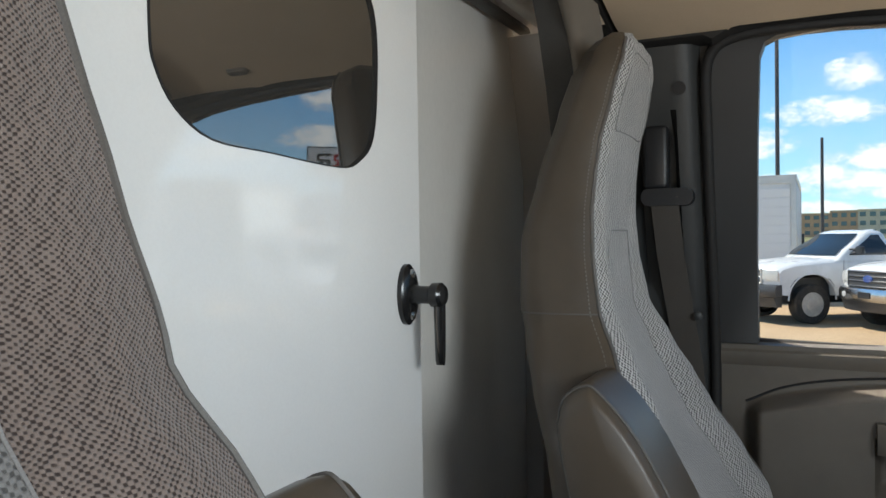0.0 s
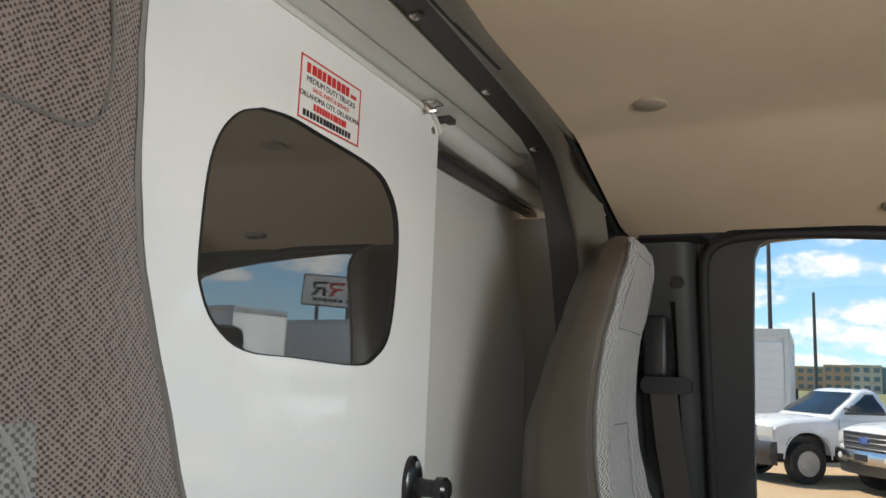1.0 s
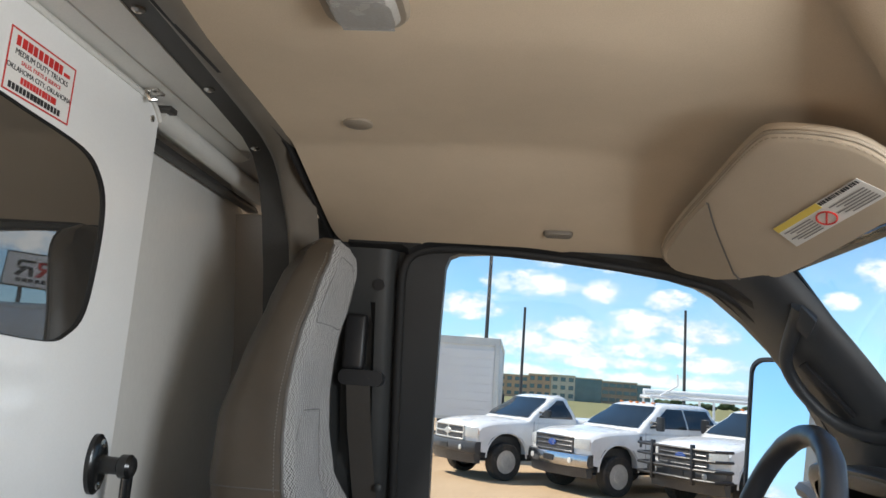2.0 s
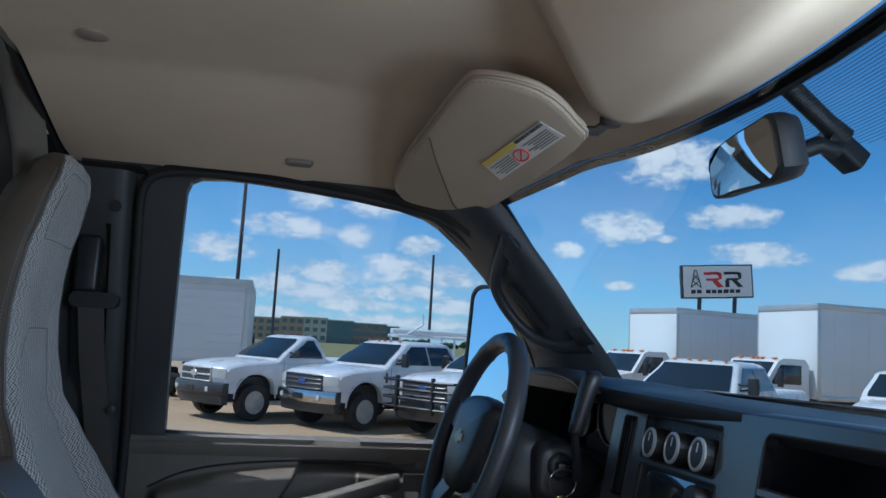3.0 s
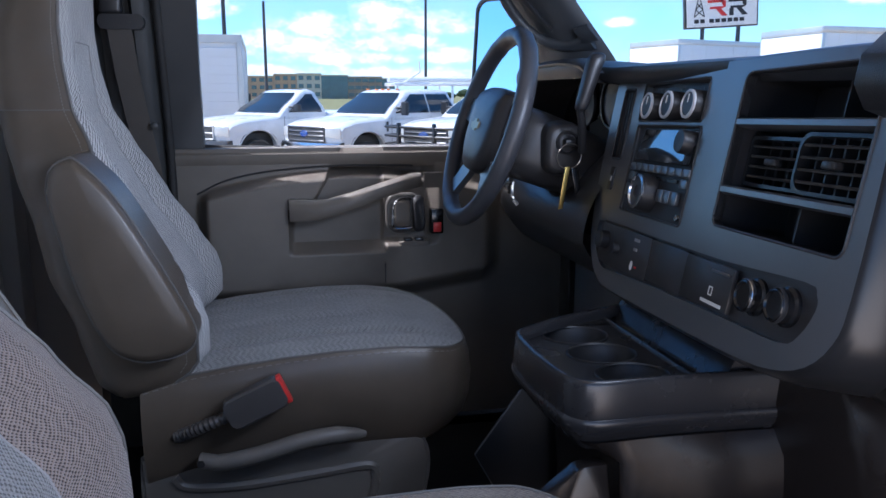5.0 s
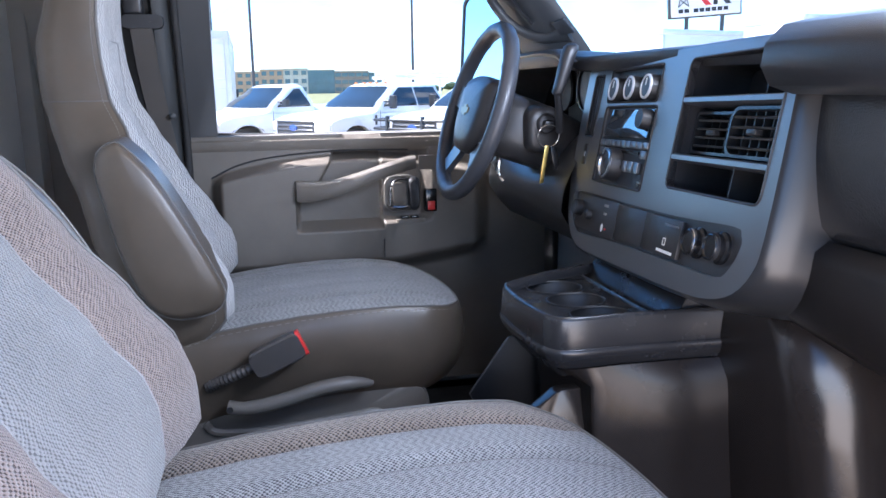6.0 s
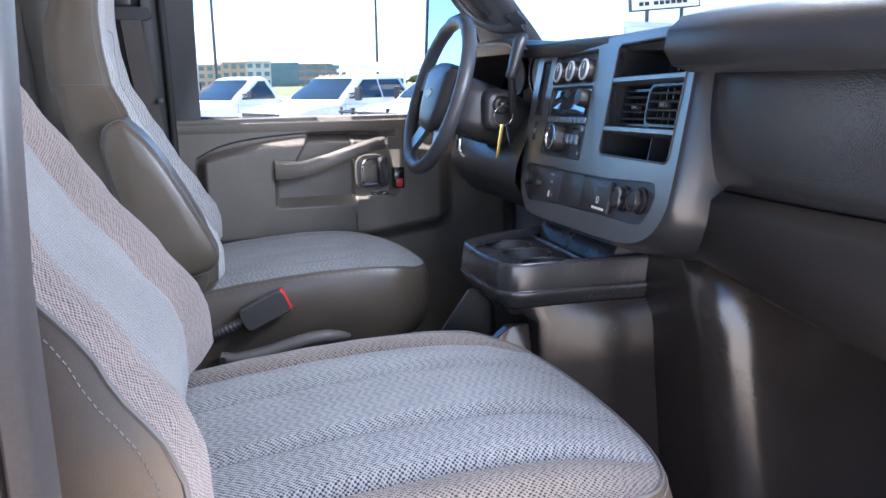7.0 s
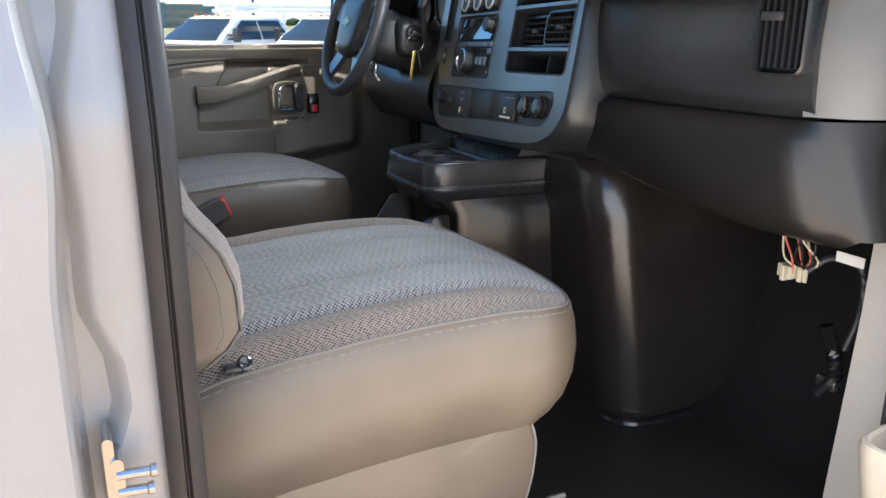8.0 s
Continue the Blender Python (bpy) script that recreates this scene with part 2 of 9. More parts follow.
M["tray"] = surface("charcoal_tray_plastic", (0.022, 0.022, 0.024), 0.27, var=0.12, scale=9, grain=500, bump=0.03, rvar=0.03)
M["post_trim"] = vinyl("charcoal_post_plastic", (0.038, 0.041, 0.045), 0.45, 1000, 0.2)
M["airbag"] = vinyl("grained_dash_pad", (0.013, 0.0135, 0.015), 0.24, 280, 0.55)
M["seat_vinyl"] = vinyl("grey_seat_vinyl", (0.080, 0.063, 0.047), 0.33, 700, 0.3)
# one grey cloth, two copies: lightened for the dim driver back, darkened for the lit passenger insert
M["cloth_brightened"] = woven("grey_woven_cloth_brightened", (0.64, 0.625, 0.605), (0.045, 0.043, 0.042), (1, 2), 0.0050, 1.0, 0.2, (-0.5, 0.6))
M["cloth_dimmed"] = woven("grey_woven_cloth_dimmed", (0.21, 0.206, 0.20), (0.075, 0.073, 0.071), (1, 2), 0.0042, 0.8, 0.22, (-0.6, 0.5))
M["seat_cloth_side"] = woven("tan_woven_cloth_back", (0.215, 0.172, 0.150), (0.045, 0.033, 0.029), (1, 2), 0.0032, 0.8, 0.16, (-0.65, 0.5))
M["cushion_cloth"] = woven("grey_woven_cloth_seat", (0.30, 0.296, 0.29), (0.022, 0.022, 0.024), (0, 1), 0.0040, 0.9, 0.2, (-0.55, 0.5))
M["cushion_cloth_side"] = woven("tan_woven_cloth_seat", (0.225, 0.183, 0.148), (0.02, 0.016, 0.013), (0, 1), 0.0044, 0.9, 0.2, (-0.6, 0.4))
M["piping"] = surface("seam_piping", (0.11, 0.102, 0.094), 0.6, var=0.2, grain=900)
M["pleat"] = surface("sewn_cloth_line", (0.25, 0.245, 0.24), 0.9, var=0.2, grain=900)
M["thread"] = surface("pale_thread", (0.16, 0.15, 0.135), 0.8, var=0.2, grain=900)
M["visor_vinyl"] = surface("tan_visor_vinyl", (0.50, 0.405, 0.30), 0.6, var=0.06, scale=8, grain=700, bump=0.2)
M["visor_flap"] = surface("dark_tan_visor_vinyl", (0.36, 0.29, 0.215), 0.6, var=0.06, scale=8, grain=700, bump=0.2)
M["visor_thread"] = surface("tan_thread", (0.40, 0.33, 0.25), 0.8, var=0.2, grain=900)
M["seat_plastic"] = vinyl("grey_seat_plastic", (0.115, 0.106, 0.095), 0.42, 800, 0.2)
M["dash"] = vinyl("charcoal_dash_plastic", (0.032, 0.0305, 0.0305), 0.34, 750, 0.3)
M["dash_pad"] = vinyl("charcoal_dash_pad", (0.017, 0.0185, 0.0215), 0.4, 500, 0.5)
M["dash_smooth"] = surface("charcoal_smooth_plastic", (0.058, 0.062, 0.069), 0.30, var=0.06, scale=9, grain=700, bump=0.04, rvar=0.025, spec=1.0)
M["vent"] = surface("charcoal_vent_plastic", (0.016, 0.0165, 0.018), 0.30, var=0.1, scale=9, grain=700, bump=0.04, rvar=0.025)
M["knee"] = vinyl("brown_charcoal_knee_plastic", (0.0105, 0.0092, 0.0088), 0.28, 750, 0.3)
for key in ("dash_smooth", "airbag"):
    M[key].node_tree.nodes["Principled BSDF"].inputs["IOR"].default_value = 1.75
M["rubber_floor"] = vinyl("black_rubber_floor", (0.010, 0.0096, 0.0095), 0.5, 260, 0.3)
for key, gloss in (("knee", 0.34), ("rubber_floor", 0.25)):
    M[key].node_tree.nodes["Principled BSDF"].inputs["Specular IOR Level"].default_value = gloss
M["buckle"] = vinyl("dark_buckle_plastic", (0.05, 0.046, 0.044), 0.4, 900, 0.2)
M["emblem"] = surface("dull_gold_emblem", (0.3, 0.25, 0.15), 0.35, metal=0.8, var=0.1)
M["seat_vinyl"].node_tree.nodes["Principled BSDF"].inputs["Specular IOR Level"].default_value = 0.42
M["black_gloss"] = surface("black_gloss_plastic", (0.012, 0.012, 0.013), 0.18, var=0.2, bump=0.0)
M["black"] = surface("black_plastic", (0.022, 0.022, 0.024), 0.42, var=0.2, bump=0.06)
M["black_metal"] = surface("black_enamel", (0.012, 0.012, 0.012), 0.22, var=0.2, bump=0.02)
M["chrome"] = surface("chrome", (0.55, 0.55, 0.56), 0.24, metal=1.0, var=0.05, bump=0.0, rvar=0.05)
M["steel"] = surface("zinc_plated_steel", (0.62, 0.6, 0.56), 0.28, metal=1.0, var=0.12, scale=30, bump=0.04)
M["brass"] = surface("brass_key", (0.62, 0.45, 0.14), 0.3, metal=1.0, var=0.1)
M["hump"] = vinyl("dark_engine_cover", (0.016, 0.0132, 0.012), 0.19, 450, 0.18)
M["door_panel"] = vinyl("taupe_door_plastic", (0.112, 0.097, 0.080), 0.48, 800, 0.25)
M["red"] = surface("red_plastic", (0.6, 0.035, 0.03), 0.4, var=0.08)
M["amber"] = surface("amber_plastic", (0.7, 0.2, 0.03), 0.3, var=0.08)
M["white_plastic"] = surface("white_plastic", (0.75, 0.75, 0.73), 0.45, var=0.05)
M["label_yellow"] = surface("yellow_label", (0.8, 0.6, 0.08), 0.5, var=0.05)
M["paper"] = surface("white_label", (0.82, 0.8, 0.76), 0.5, var=0.05)
M["ink"] = surface("black_ink", (0.02, 0.02, 0.02), 0.6, var=0.1, bump=0)
M["ink_grey"] = surface("grey_ink", (0.25, 0.24, 0.23), 0.6, var=0.1, bump=0)
M["ink_red"] = surface("red_ink", (0.65, 0.03, 0.025), 0.55, var=0.1, bump=0)
M["belt"] = surface("grey_belt_webbing", (0.075, 0.066, 0.058), 0.75, var=0.12, grain=900, bump=0.5)
M["body_white"] = surface("white_car_paint", (0.76, 0.76, 0.755), 0.28, var=0.035, scale=2.5, grain=120, bump=0.01, coat=0.6, dirt=(0.55, 0.5, 0.43), dirt_amount=0.12)
# white jamb paint, base colour lowered to offset the strong light in the doorway
M["jamb_white_dimmed"] = surface("dimmed_white_jamb_paint", (0.53, 0.50, 0.465), 0.3, var=0.04, scale=5, bump=0.01, coat=0.5, dirt=(0.5, 0.42, 0.34), dirt_amount=0.2)
M["box_white"] = surface("white_box_panel", (0.72, 0.74, 0.74), 0.4, var=0.04, scale=0.8, grain=40, bump=0.02, dirt=(0.5, 0.47, 0.42), dirt_amount=0.15)
M["box_rail"] = surface("aluminium_rail", (0.6, 0.6, 0.58), 0.4, metal=0.7, var=0.1, scale=3)
M["tyre"] = surface("tyre_rubber", (0.03, 0.029, 0.028), 0.8, var=0.25, scale=8, grain=80, bump=0.4, dirt=(0.3, 0.22, 0.14), dirt_amount=0.3)
M["rim"] = surface("alloy_rim", (0.62, 0.61, 0.58), 0.35, metal=0.3, var=0.15, scale=10)
M["grille_dark"] = surface("dark_grille", (0.06, 0.06, 0.062), 0.45, var=0.2)
M["pickup_glass"] = surface("tinted_vehicle_glass", (0.02, 0.026, 0.03), 0.05, var=0.1, bump=0, spec=0.8, rvar=0.02)
M["slat"] = surface("grey_vent_slat", (0.075, 0.074, 0.072), 0.34, var=0.08)
M["ribbed"] = surface("ribbed_lens_plastic", (0.33, 0.31, 0.28), 0.25, var=0.1)
M["grille_bar"] = surface("grey_grille_bar", (0.10, 0.10, 0.105), 0.35, metal=0.4, var=0.1)
M["well"] = surface("black_cup_well", (0.011, 0.011, 0.012), 0.5, var=0.15)
M["door_frame"] = vinyl("dark_door_frame", (0.024, 0.0255, 0.027), 0.5, 900, 0.15)
M["satin_silver"] = surface("satin_silver_plastic", (0.62, 0.63, 0.65), 0.3, metal=0.35, var=0.05)
M["jamb_rubber"] = surface("worn_grey_rubber", (0.062, 0.052, 0.047), 0.5, var=0.15, scale=12, grain=300, bump=0.08)
M["lens"] = surface("headlamp_lens", (0.6, 0.6, 0.58), 0.12, var=0.15, scale=25, coat=1.0)
M["blue_badge"] = surface("blue_badge", (0.03, 0.08, 0.3), 0.2, var=0.1, coat=1.0)
M["brick"] = surface("tan_brick", (0.56, 0.36, 0.23), 0.85, var=0.15, scale=0.4, grain=6, bump=0.2)
M["brown_brick"] = surface("brown_brick", (0.36, 0.26, 0.19), 0.85, var=0.15, scale=0.4, grain=6, bump=0.2)
M["stone"] = surface("pale_stone", (0.62, 0.55, 0.44), 0.85, var=0.1, scale=0.4, grain=6, bump=0.2)
M["blue_glass"] = surface("teal_curtain_glass", (0.06, 0.13, 0.15), 0.08, var=0.2, scale=0.3, grain=2, bump=0, spec=0.8)
M["pole"] = surface("dark_pole_steel", (0.05, 0.055, 0.06), 0.5, var=0.1, scale=1)
M["glass_clear"] = glass("clear_window_glass", (0.8, 0.86, 0.86))
M["glass_side"] = glass("side_window_glass", (0.70, 0.745, 0.755), 1.22)
M["black_leather"] = vinyl("dark_wheel_leather", (0.042, 0.043, 0.048), 0.36, 900, 0.3)
M["plug"] = surface("pale_tan_plastic", (0.31, 0.255, 0.195), 0.45, var=0.05)
M["mirror"] = surface("mirror_silver", (0.86, 0.88, 0.9), 0.01, metal=1.0, var=0.01, bump=0, rvar=0.005)
M["display"] = surface("dark_display", (0.02, 0.025, 0.03), 0.03, var=0.1, bump=0, spec=1.0, rvar=0.005)
M["display"].node_tree.nodes["Principled BSDF"].inputs["IOR"].default_value = 2.3
M["cargo"] = surface("cargo_wall_grey", (0.12, 0.12, 0.12), 0.7, var=0.15)
M["copper"] = surface("wire_red", (0.6, 0.12, 0.08), 0.5, var=0.1)
M["connector"] = surface("natural_nylon", (0.62, 0.55, 0.4), 0.5, var=0.1)
M["beige_door"] = vinyl("beige_door_plastic", (0.33, 0.295, 0.235), 0.5, 700, 0.25)
mw, nw, lw, pw = nodes_of("smoked_window_film")
pw.inputs["Base Color"].default_value = (0.035, 0.033, 0.03, 1)
pw.inputs["Roughness"].default_value = 0.015
pw.inputs["IOR"].default_value = 2.9
M["smoked"] = mw
mw, nw, lw, pw = nodes_of("frit_band")
pw.inputs["Base Color"].default_value = (0.02, 0.02, 0.022, 1)
pw.inputs["Roughness"].default_value = 0.3
M["frit"] = mw


# ---- geometry helpers ----
ORIGIN = {}


def thing(name, at, label, category, group="", kind=""):
    ob = new(name)
    ob.empty_display_size = 0.05
    ob.location = at
    ORIGIN[ob.name] = Vector(at)
    return tagged(ob, label, category, group, kind)


def mesh_of(name, bm, material, sharp=38):
    bmesh.ops.remove_doubles(bm, verts=bm.verts, dist=1e-5)
    bmesh.ops.recalc_face_normals(bm, faces=bm.faces)
    for f in bm.faces:
        f.smooth = True
    for e in bm.edges:
        if len(e.link_faces) == 2 and e.calc_face_angle(0) > radians(sharp):
            e.smooth = False
    me = bpy.data.meshes.new(name)
    bm.to_mesh(me)
    bm.free()
    me.materials.append(material)
    return me


def part(name, bm, material, parent, label="", sharp=38):
    """Link bm, given in world metres, as one mesh under a thing or a part."""
    o = ORIGIN[parent.name]
    for v in bm.verts:
        v.co -= o
    ob = new(name, mesh_of(name, bm, material, sharp))
    ob.parent = parent
    ORIGIN[ob.name] = o
    return tagged(ob, label)


def struct(name, bm, material, label, category, sharp=38):
    return tagged(new(name, mesh_of(name, bm, material, sharp)), label, category, kind="structure")


def single(name, bm, material, at, label, category, group="", kind="", sharp=38):
    """A thing that is one mesh."""
    at = Vector(at)
    for v in bm.verts:
        v.co -= at
    ob = new(name, mesh_of(name, bm, material, sharp))
    ob.location = at
    ORIGIN[ob.name] = at
    return tagged(ob, label, category, group, kind)


def B():
    return bmesh.new()


def bevel_new(bm, faces, width, seg=2):
    if width > 0:
        edges = list({e for f in faces for e in f.edges})
        bmesh.ops.bevel(bm, geom=edges, offset=width, segments=seg, affect="EDGES", profile=0.5, clamp_overlap=True)


def solid(bm, bottom, top, bevel=0.0, seg=2):
    """A prism between two loops of as many points."""
    a = [bm.verts.new(p) for p in bottom]
    b = [bm.verts.new(p) for p in top]
    n = len(a)
    faces = [bm.faces.new(a[::-1]), bm.faces.new(b)]
    for i in range(n):
        faces.append(bm.faces.new((a[i], a[(i + 1) % n], b[(i + 1) % n], b[i])))
    bevel_new(bm, faces, bevel, seg)
    return bm


def box(bm, lo, hi, bevel=0.0, seg=2, m=None):
    x0, y0, z0 = lo
    x1, y1, z1 = hi
    bottom = [(x0, y0, z0), (x1, y0, z0), (x1, y1, z0), (x0, y1, z0)]
    top = [(x0, y0, z1), (x1, y0, z1), (x1, y1, z1), (x0, y1, z1)]
    if m is not None:
        bottom, top = [m @ Vector(p) for p in bottom], [m @ Vector(p) for p in top]
    return solid(bm, bottom, top, bevel, seg)


def loft(bm, rings, closed=True, caps=True):
    vs = [[bm.verts.new(p) for p in r] for r in rings]
    n = len(vs[0])
    for a, b in zip(vs, vs[1:]):
        for i in range(n if closed else n - 1):
            j = (i + 1) % n
            bm.faces.new((a[i], a[j], b[j], b[i]))
    if caps and closed:
        bm.faces.new(vs[0][::-1])
        bm.faces.new(vs[-1])
    return bm


def sheet(bm, rows, thick=0.0):
    """A surface over rows of points, with a back face thick metres behind it where wanted."""
    loft(bm, rows, closed=False)
    if thick:
        bmesh.ops.recalc_face_normals(bm, faces=bm.faces)
        bmesh.ops.solidify(bm, geom=list(bm.faces), thickness=thick)
    return bm


def turned(bm, profile, m, seg=24, caps=True):
    """A lathe body: profile of (radius, height) along the z axis of m."""
    rings = []
    for r, h in profile:
        rings.append([m @ Vector((max(r, 1e-4) * math.cos(2 * math.pi * k / seg), max(r, 1e-4) * math.sin(2 * math.pi * k / seg), h)) for k in range(seg)])
    return loft(bm, rings, caps=caps)


def axis_pose(at, way):
    """A pose at a point with its z axis along way."""
    return Matrix.Translation(at) @ Vector(way).to_track_quat("Z", "Y").to_matrix().to_4x4()


def tube(bm, pts, r, seg=8, closed=False, flat=1.0):
    pts = [Vector(p) for p in pts]
    rings, up = [], Vector((0.13, 0.21, 0.97)).normalized()
    n = len(pts)
    for i, p in enumerate(pts):
        a = pts[(i - 1) % n] if closed or i else p
        b = pts[(i + 1) % n] if closed or i < n - 1 else p
        d = (b - a).normalized()
        s = d.cross(up)
        if s.length < 0.05:
            s = d.cross(Vector((1, 0.1, 0)))
        s.normalize()
        t = s.cross(d)
        rad = r[i] if isinstance(r, (list, tuple)) else r
        rings.append([p + rad * (math.cos(2 * math.pi * k / seg) * s + flat * math.sin(2 * math.pi * k / seg) * t) for k in range(seg)])
    if closed:
        rings.append(rings[0])
    return loft(bm, rings, caps=not closed)


def spline(pts, n=8):
    """A smooth line through points (Catmull-Rom)."""
    p = [Vector(q) for q in pts]
    p = [2 * p[0] - p[1]] + p + [2 * p[-1] - p[-2]]
    out = []
    for i in range(1, len(p) - 2):
        for k in range(n):
            t = k / n
            out.append(0.5 * (2 * p[i] + (p[i + 1] - p[i - 1]) * t + (2 * p[i - 1] - 5 * p[i] + 4 * p[i + 1] - p[i + 2]) * t * t + (3 * p[i] - p[i - 1] - 3 * p[i + 1] + p[i + 2]) * t ** 3))
    out.append(p[-2])
    return out


def curve(z, table):
    """Smooth reading of a table of (place, value)."""
    xs = [a for a, _ in table]
    if z <= xs[0]:
        return table[0][1]
    if z >= xs[-1]:
        return table[-1][1]
    for (a, va), (b, vb) in zip(table, table[1:]):
        if a <= z <= b:
            t = (z - a) / (b - a)
            return va + (vb - va) * (t * t * (3 - 2 * t) * 0.5 + t * 0.5)


def outline(loop, n=4):
    return [(p.x, p.y) for p in spline([(x, y, 0) for x, y in loop + [loop[0]]], n)[:-1]]


def rounded(w, h, r, n=5):
    """A rectangle with round corners about 0, counter-clockwise."""
    out = []
    for cx, cy, a0 in ((w / 2 - r, h / 2 - r, 0), (-w / 2 + r, h / 2 - r, 90), (-w / 2 + r, -h / 2 + r, 180), (w / 2 - r, -h / 2 + r, 270)):
        for k in range(n + 1):
            a = radians(a0 + 90 * k / n)
            out.append((cx + r * math.cos(a), cy + r * math.sin(a)))
    return out


def frame_ring(bm, outer, inner, m, depth, front=0.0):
    """A flat frame between two loops of as many 2D points, in the plane of m, depth thick along its z."""
    loops = [[m @ Vector((x, y, z)) for x, y in loop] for loop, z in ((outer, front), (outer, front - depth), (inner, front - depth), (inner, front), (outer, front))]
    return loft(bm, loops, caps=False)


def plate(bm, loop, m, depth, bevel=0.0, front=0.0):
    return solid(bm, [m @ Vector((x, y, front - depth)) for x, y in loop], [m @ Vector((x, y, front)) for x, y in loop], bevel)


def lettering(text, size, m, material, parent, name="lettering", align="CENTER"):
    cu = bpy.data.curves.new(name, "FONT")
    cu.body, cu.size, cu.align_x, cu.align_y, cu.extrude = text, size, align, "CENTER", 0.0002
    tmp = bpy.data.objects.new(name, cu)
    me = bpy.data.meshes.new_from_object(tmp)
    bpy.data.objects.remove(tmp)
    bm = B()
    bm.from_mesh(me)
    bm.transform(m)
    bpy.data.meshes.remove(me)
    return part(name, bm, material, parent)


# ---- setting: ground, cab shell ----
GROUND = -0.88
FLOOR = 0.12


def side_y(z):
    """Half width of the cab at the side glass, which leans in above the sill."""
    return 0.906 - 0.288 * max(0.0, z - 0.835)


# ground: a gravel lot that gives way to dry grass
gm, gn, gl, gp = nodes_of("gravel_lot")
gco = gn.new("ShaderNodeTexCoord")
g1 = add(gn, "ShaderNodeTexNoise", Scale=0.25, Detail=8.0, Roughness=0.65)
g2 = add(gn, "ShaderNodeTexNoise", Scale=18.0, Detail=5.0, Roughness=0.7)
gsp = gn.new("ShaderNodeSeparateXYZ")
for node in (g1, g2):
    gl.new(gco.outputs["Object"], node.inputs["Vector"])
gl.new(gco.outputs["Object"], gsp.inputs[0])
ga = ramp(gn, gl, g1.outputs["Fac"], (0.46, 0.30, 0.165), (0.6, 0.43, 0.265))
gb = ramp(gn, gl, g2.outputs["Fac"], (0.72, 0.72, 0.72), (1.1, 1.1, 1.1), 0.3, 0.7)
gmul = gn.new("ShaderNodeMix")
gmul.data_type, gmul.blend_type = "RGBA", "MULTIPLY"
gmul.inputs["Factor"].default_value = 1.0
gl.new(ga, gmul.inputs["A"])
gl.new(gb, gmul.inputs["B"])
gedge = gn.new("ShaderNodeMapRange")
gedge.inputs["From Min"].default_value, gedge.inputs["From Max"].default_value = 60, 75
gl.new(gsp.outputs[1], gedge.inputs["Value"])
ggr = gn.new("ShaderNodeMix")
ggr.data_type = "RGBA"
gl.new(gedge.outputs[0], ggr.inputs["Factor"])
gl.new(gmul.outputs["Result"], ggr.inputs["A"])
gl.new(ramp(gn, gl, g1.outputs["Fac"], (0.13, 0.14, 0.05), (0.26, 0.23, 0.1)), ggr.inputs["B"])
gl.new(ggr.outputs["Result"], gp.inputs["Base Color"])
gp.inputs["Roughness"].default_value = 0.95
gbm = gn.new("ShaderNodeBump")
gbm.inputs["Strength"].default_value, gbm.inputs["Distance"].default_value = 0.7, 0.03
gl.new(g2.outputs["Fac"], gbm.inputs["Height"])
gl.new(gbm.outputs[0], gp.inputs["Normal"])
bm = B()
rings = [[Vector((r * math.cos(2 * math.pi * k / 64), r * math.sin(2 * math.pi * k / 64), GROUND)) for k in range(64)] for r in (2, 12, 40, 120, 500, 2400)]
loft(bm, rings, caps=False)
bm.faces.new([v for v in bm.verts if v.co.xy.length < 2.1])
struct("ground", bm, gm, "tan gravel parking lot running out to dry grass", "ground")

# cab floor and front wall
bm = B()
rows = []
for y in (-0.86, -0.6, -0.3, 0.0, 0.3, 0.6, 0.86):
    rows.append([Vector((x, y, z)) for x, z in ((0.0, FLOOR), (0.5, FLOOR), (1.0, FLOOR), (1.4, FLOOR), (1.5, FLOOR + 0.03), (1.58, FLOOR + 0.12), (1.66, FLOOR + 0.35), (1.7, 0.75), (1.72, 0.97))])
sheet(bm, rows, 0.02)
struct("floor", bm, M["rubber_floor"], "black rubber cab floor rising to the firewall", "floor")
bm = B()
for k in range(11):
    tube(bm, [(0.96 + 0.035 * k, 0.22, FLOOR + 0.003), (0.96 + 0.035 * k, 0.72, FLOOR + 0.003)], 0.006, 6, flat=0.6)
single("floor_mat_ribs", bm, M["rubber_floor"], (1.1, 0.47, FLOOR), "black ribbed rubber mat on the driver floor", "floor mat")


# ceiling: headliner, its rim and the outer roof
def ceil_z(x, y):
    a = min(1.15, max(0.0, abs(y) - 0.34) / 0.34)
    a = a * a / 0.24 if a < 0.12 else 0.06 + (a - 0.12) * 1.068
    f = max(0.0, x - 0.8) / 0.35
    z = 1.447 - 0.084 * a - 0.075 * min(1.2, f) ** 2 * (1 - 0.45 * min(1, a))
    # soft hollow over each seat
    return z + 0.012 * math.exp(-((abs(y) - 0.22) / 0.2) ** 2 - ((x - 0.62) / 0.25) ** 2)


def ramp01(v):
    v = min(1.0, max(0.0, v))
    return v * v * (3 - 2 * v)


def front_x(y):
    return 1.18 - 0.10 * (abs(y) / 0.66) ** 2


def headliner_z(x, y):
    """The ceiling with the lobe that swells down beside the driver's visor recess."""
    edge = min(0.085, -0.14 + 1.2 * (x - 0.86))
    return ceil_z(x, y) - 0.058 * ramp01((x - 0.79) / 0.24) * ramp01((edge - y) / 0.045) * ramp01((front_x(y) - x) / 0.11)


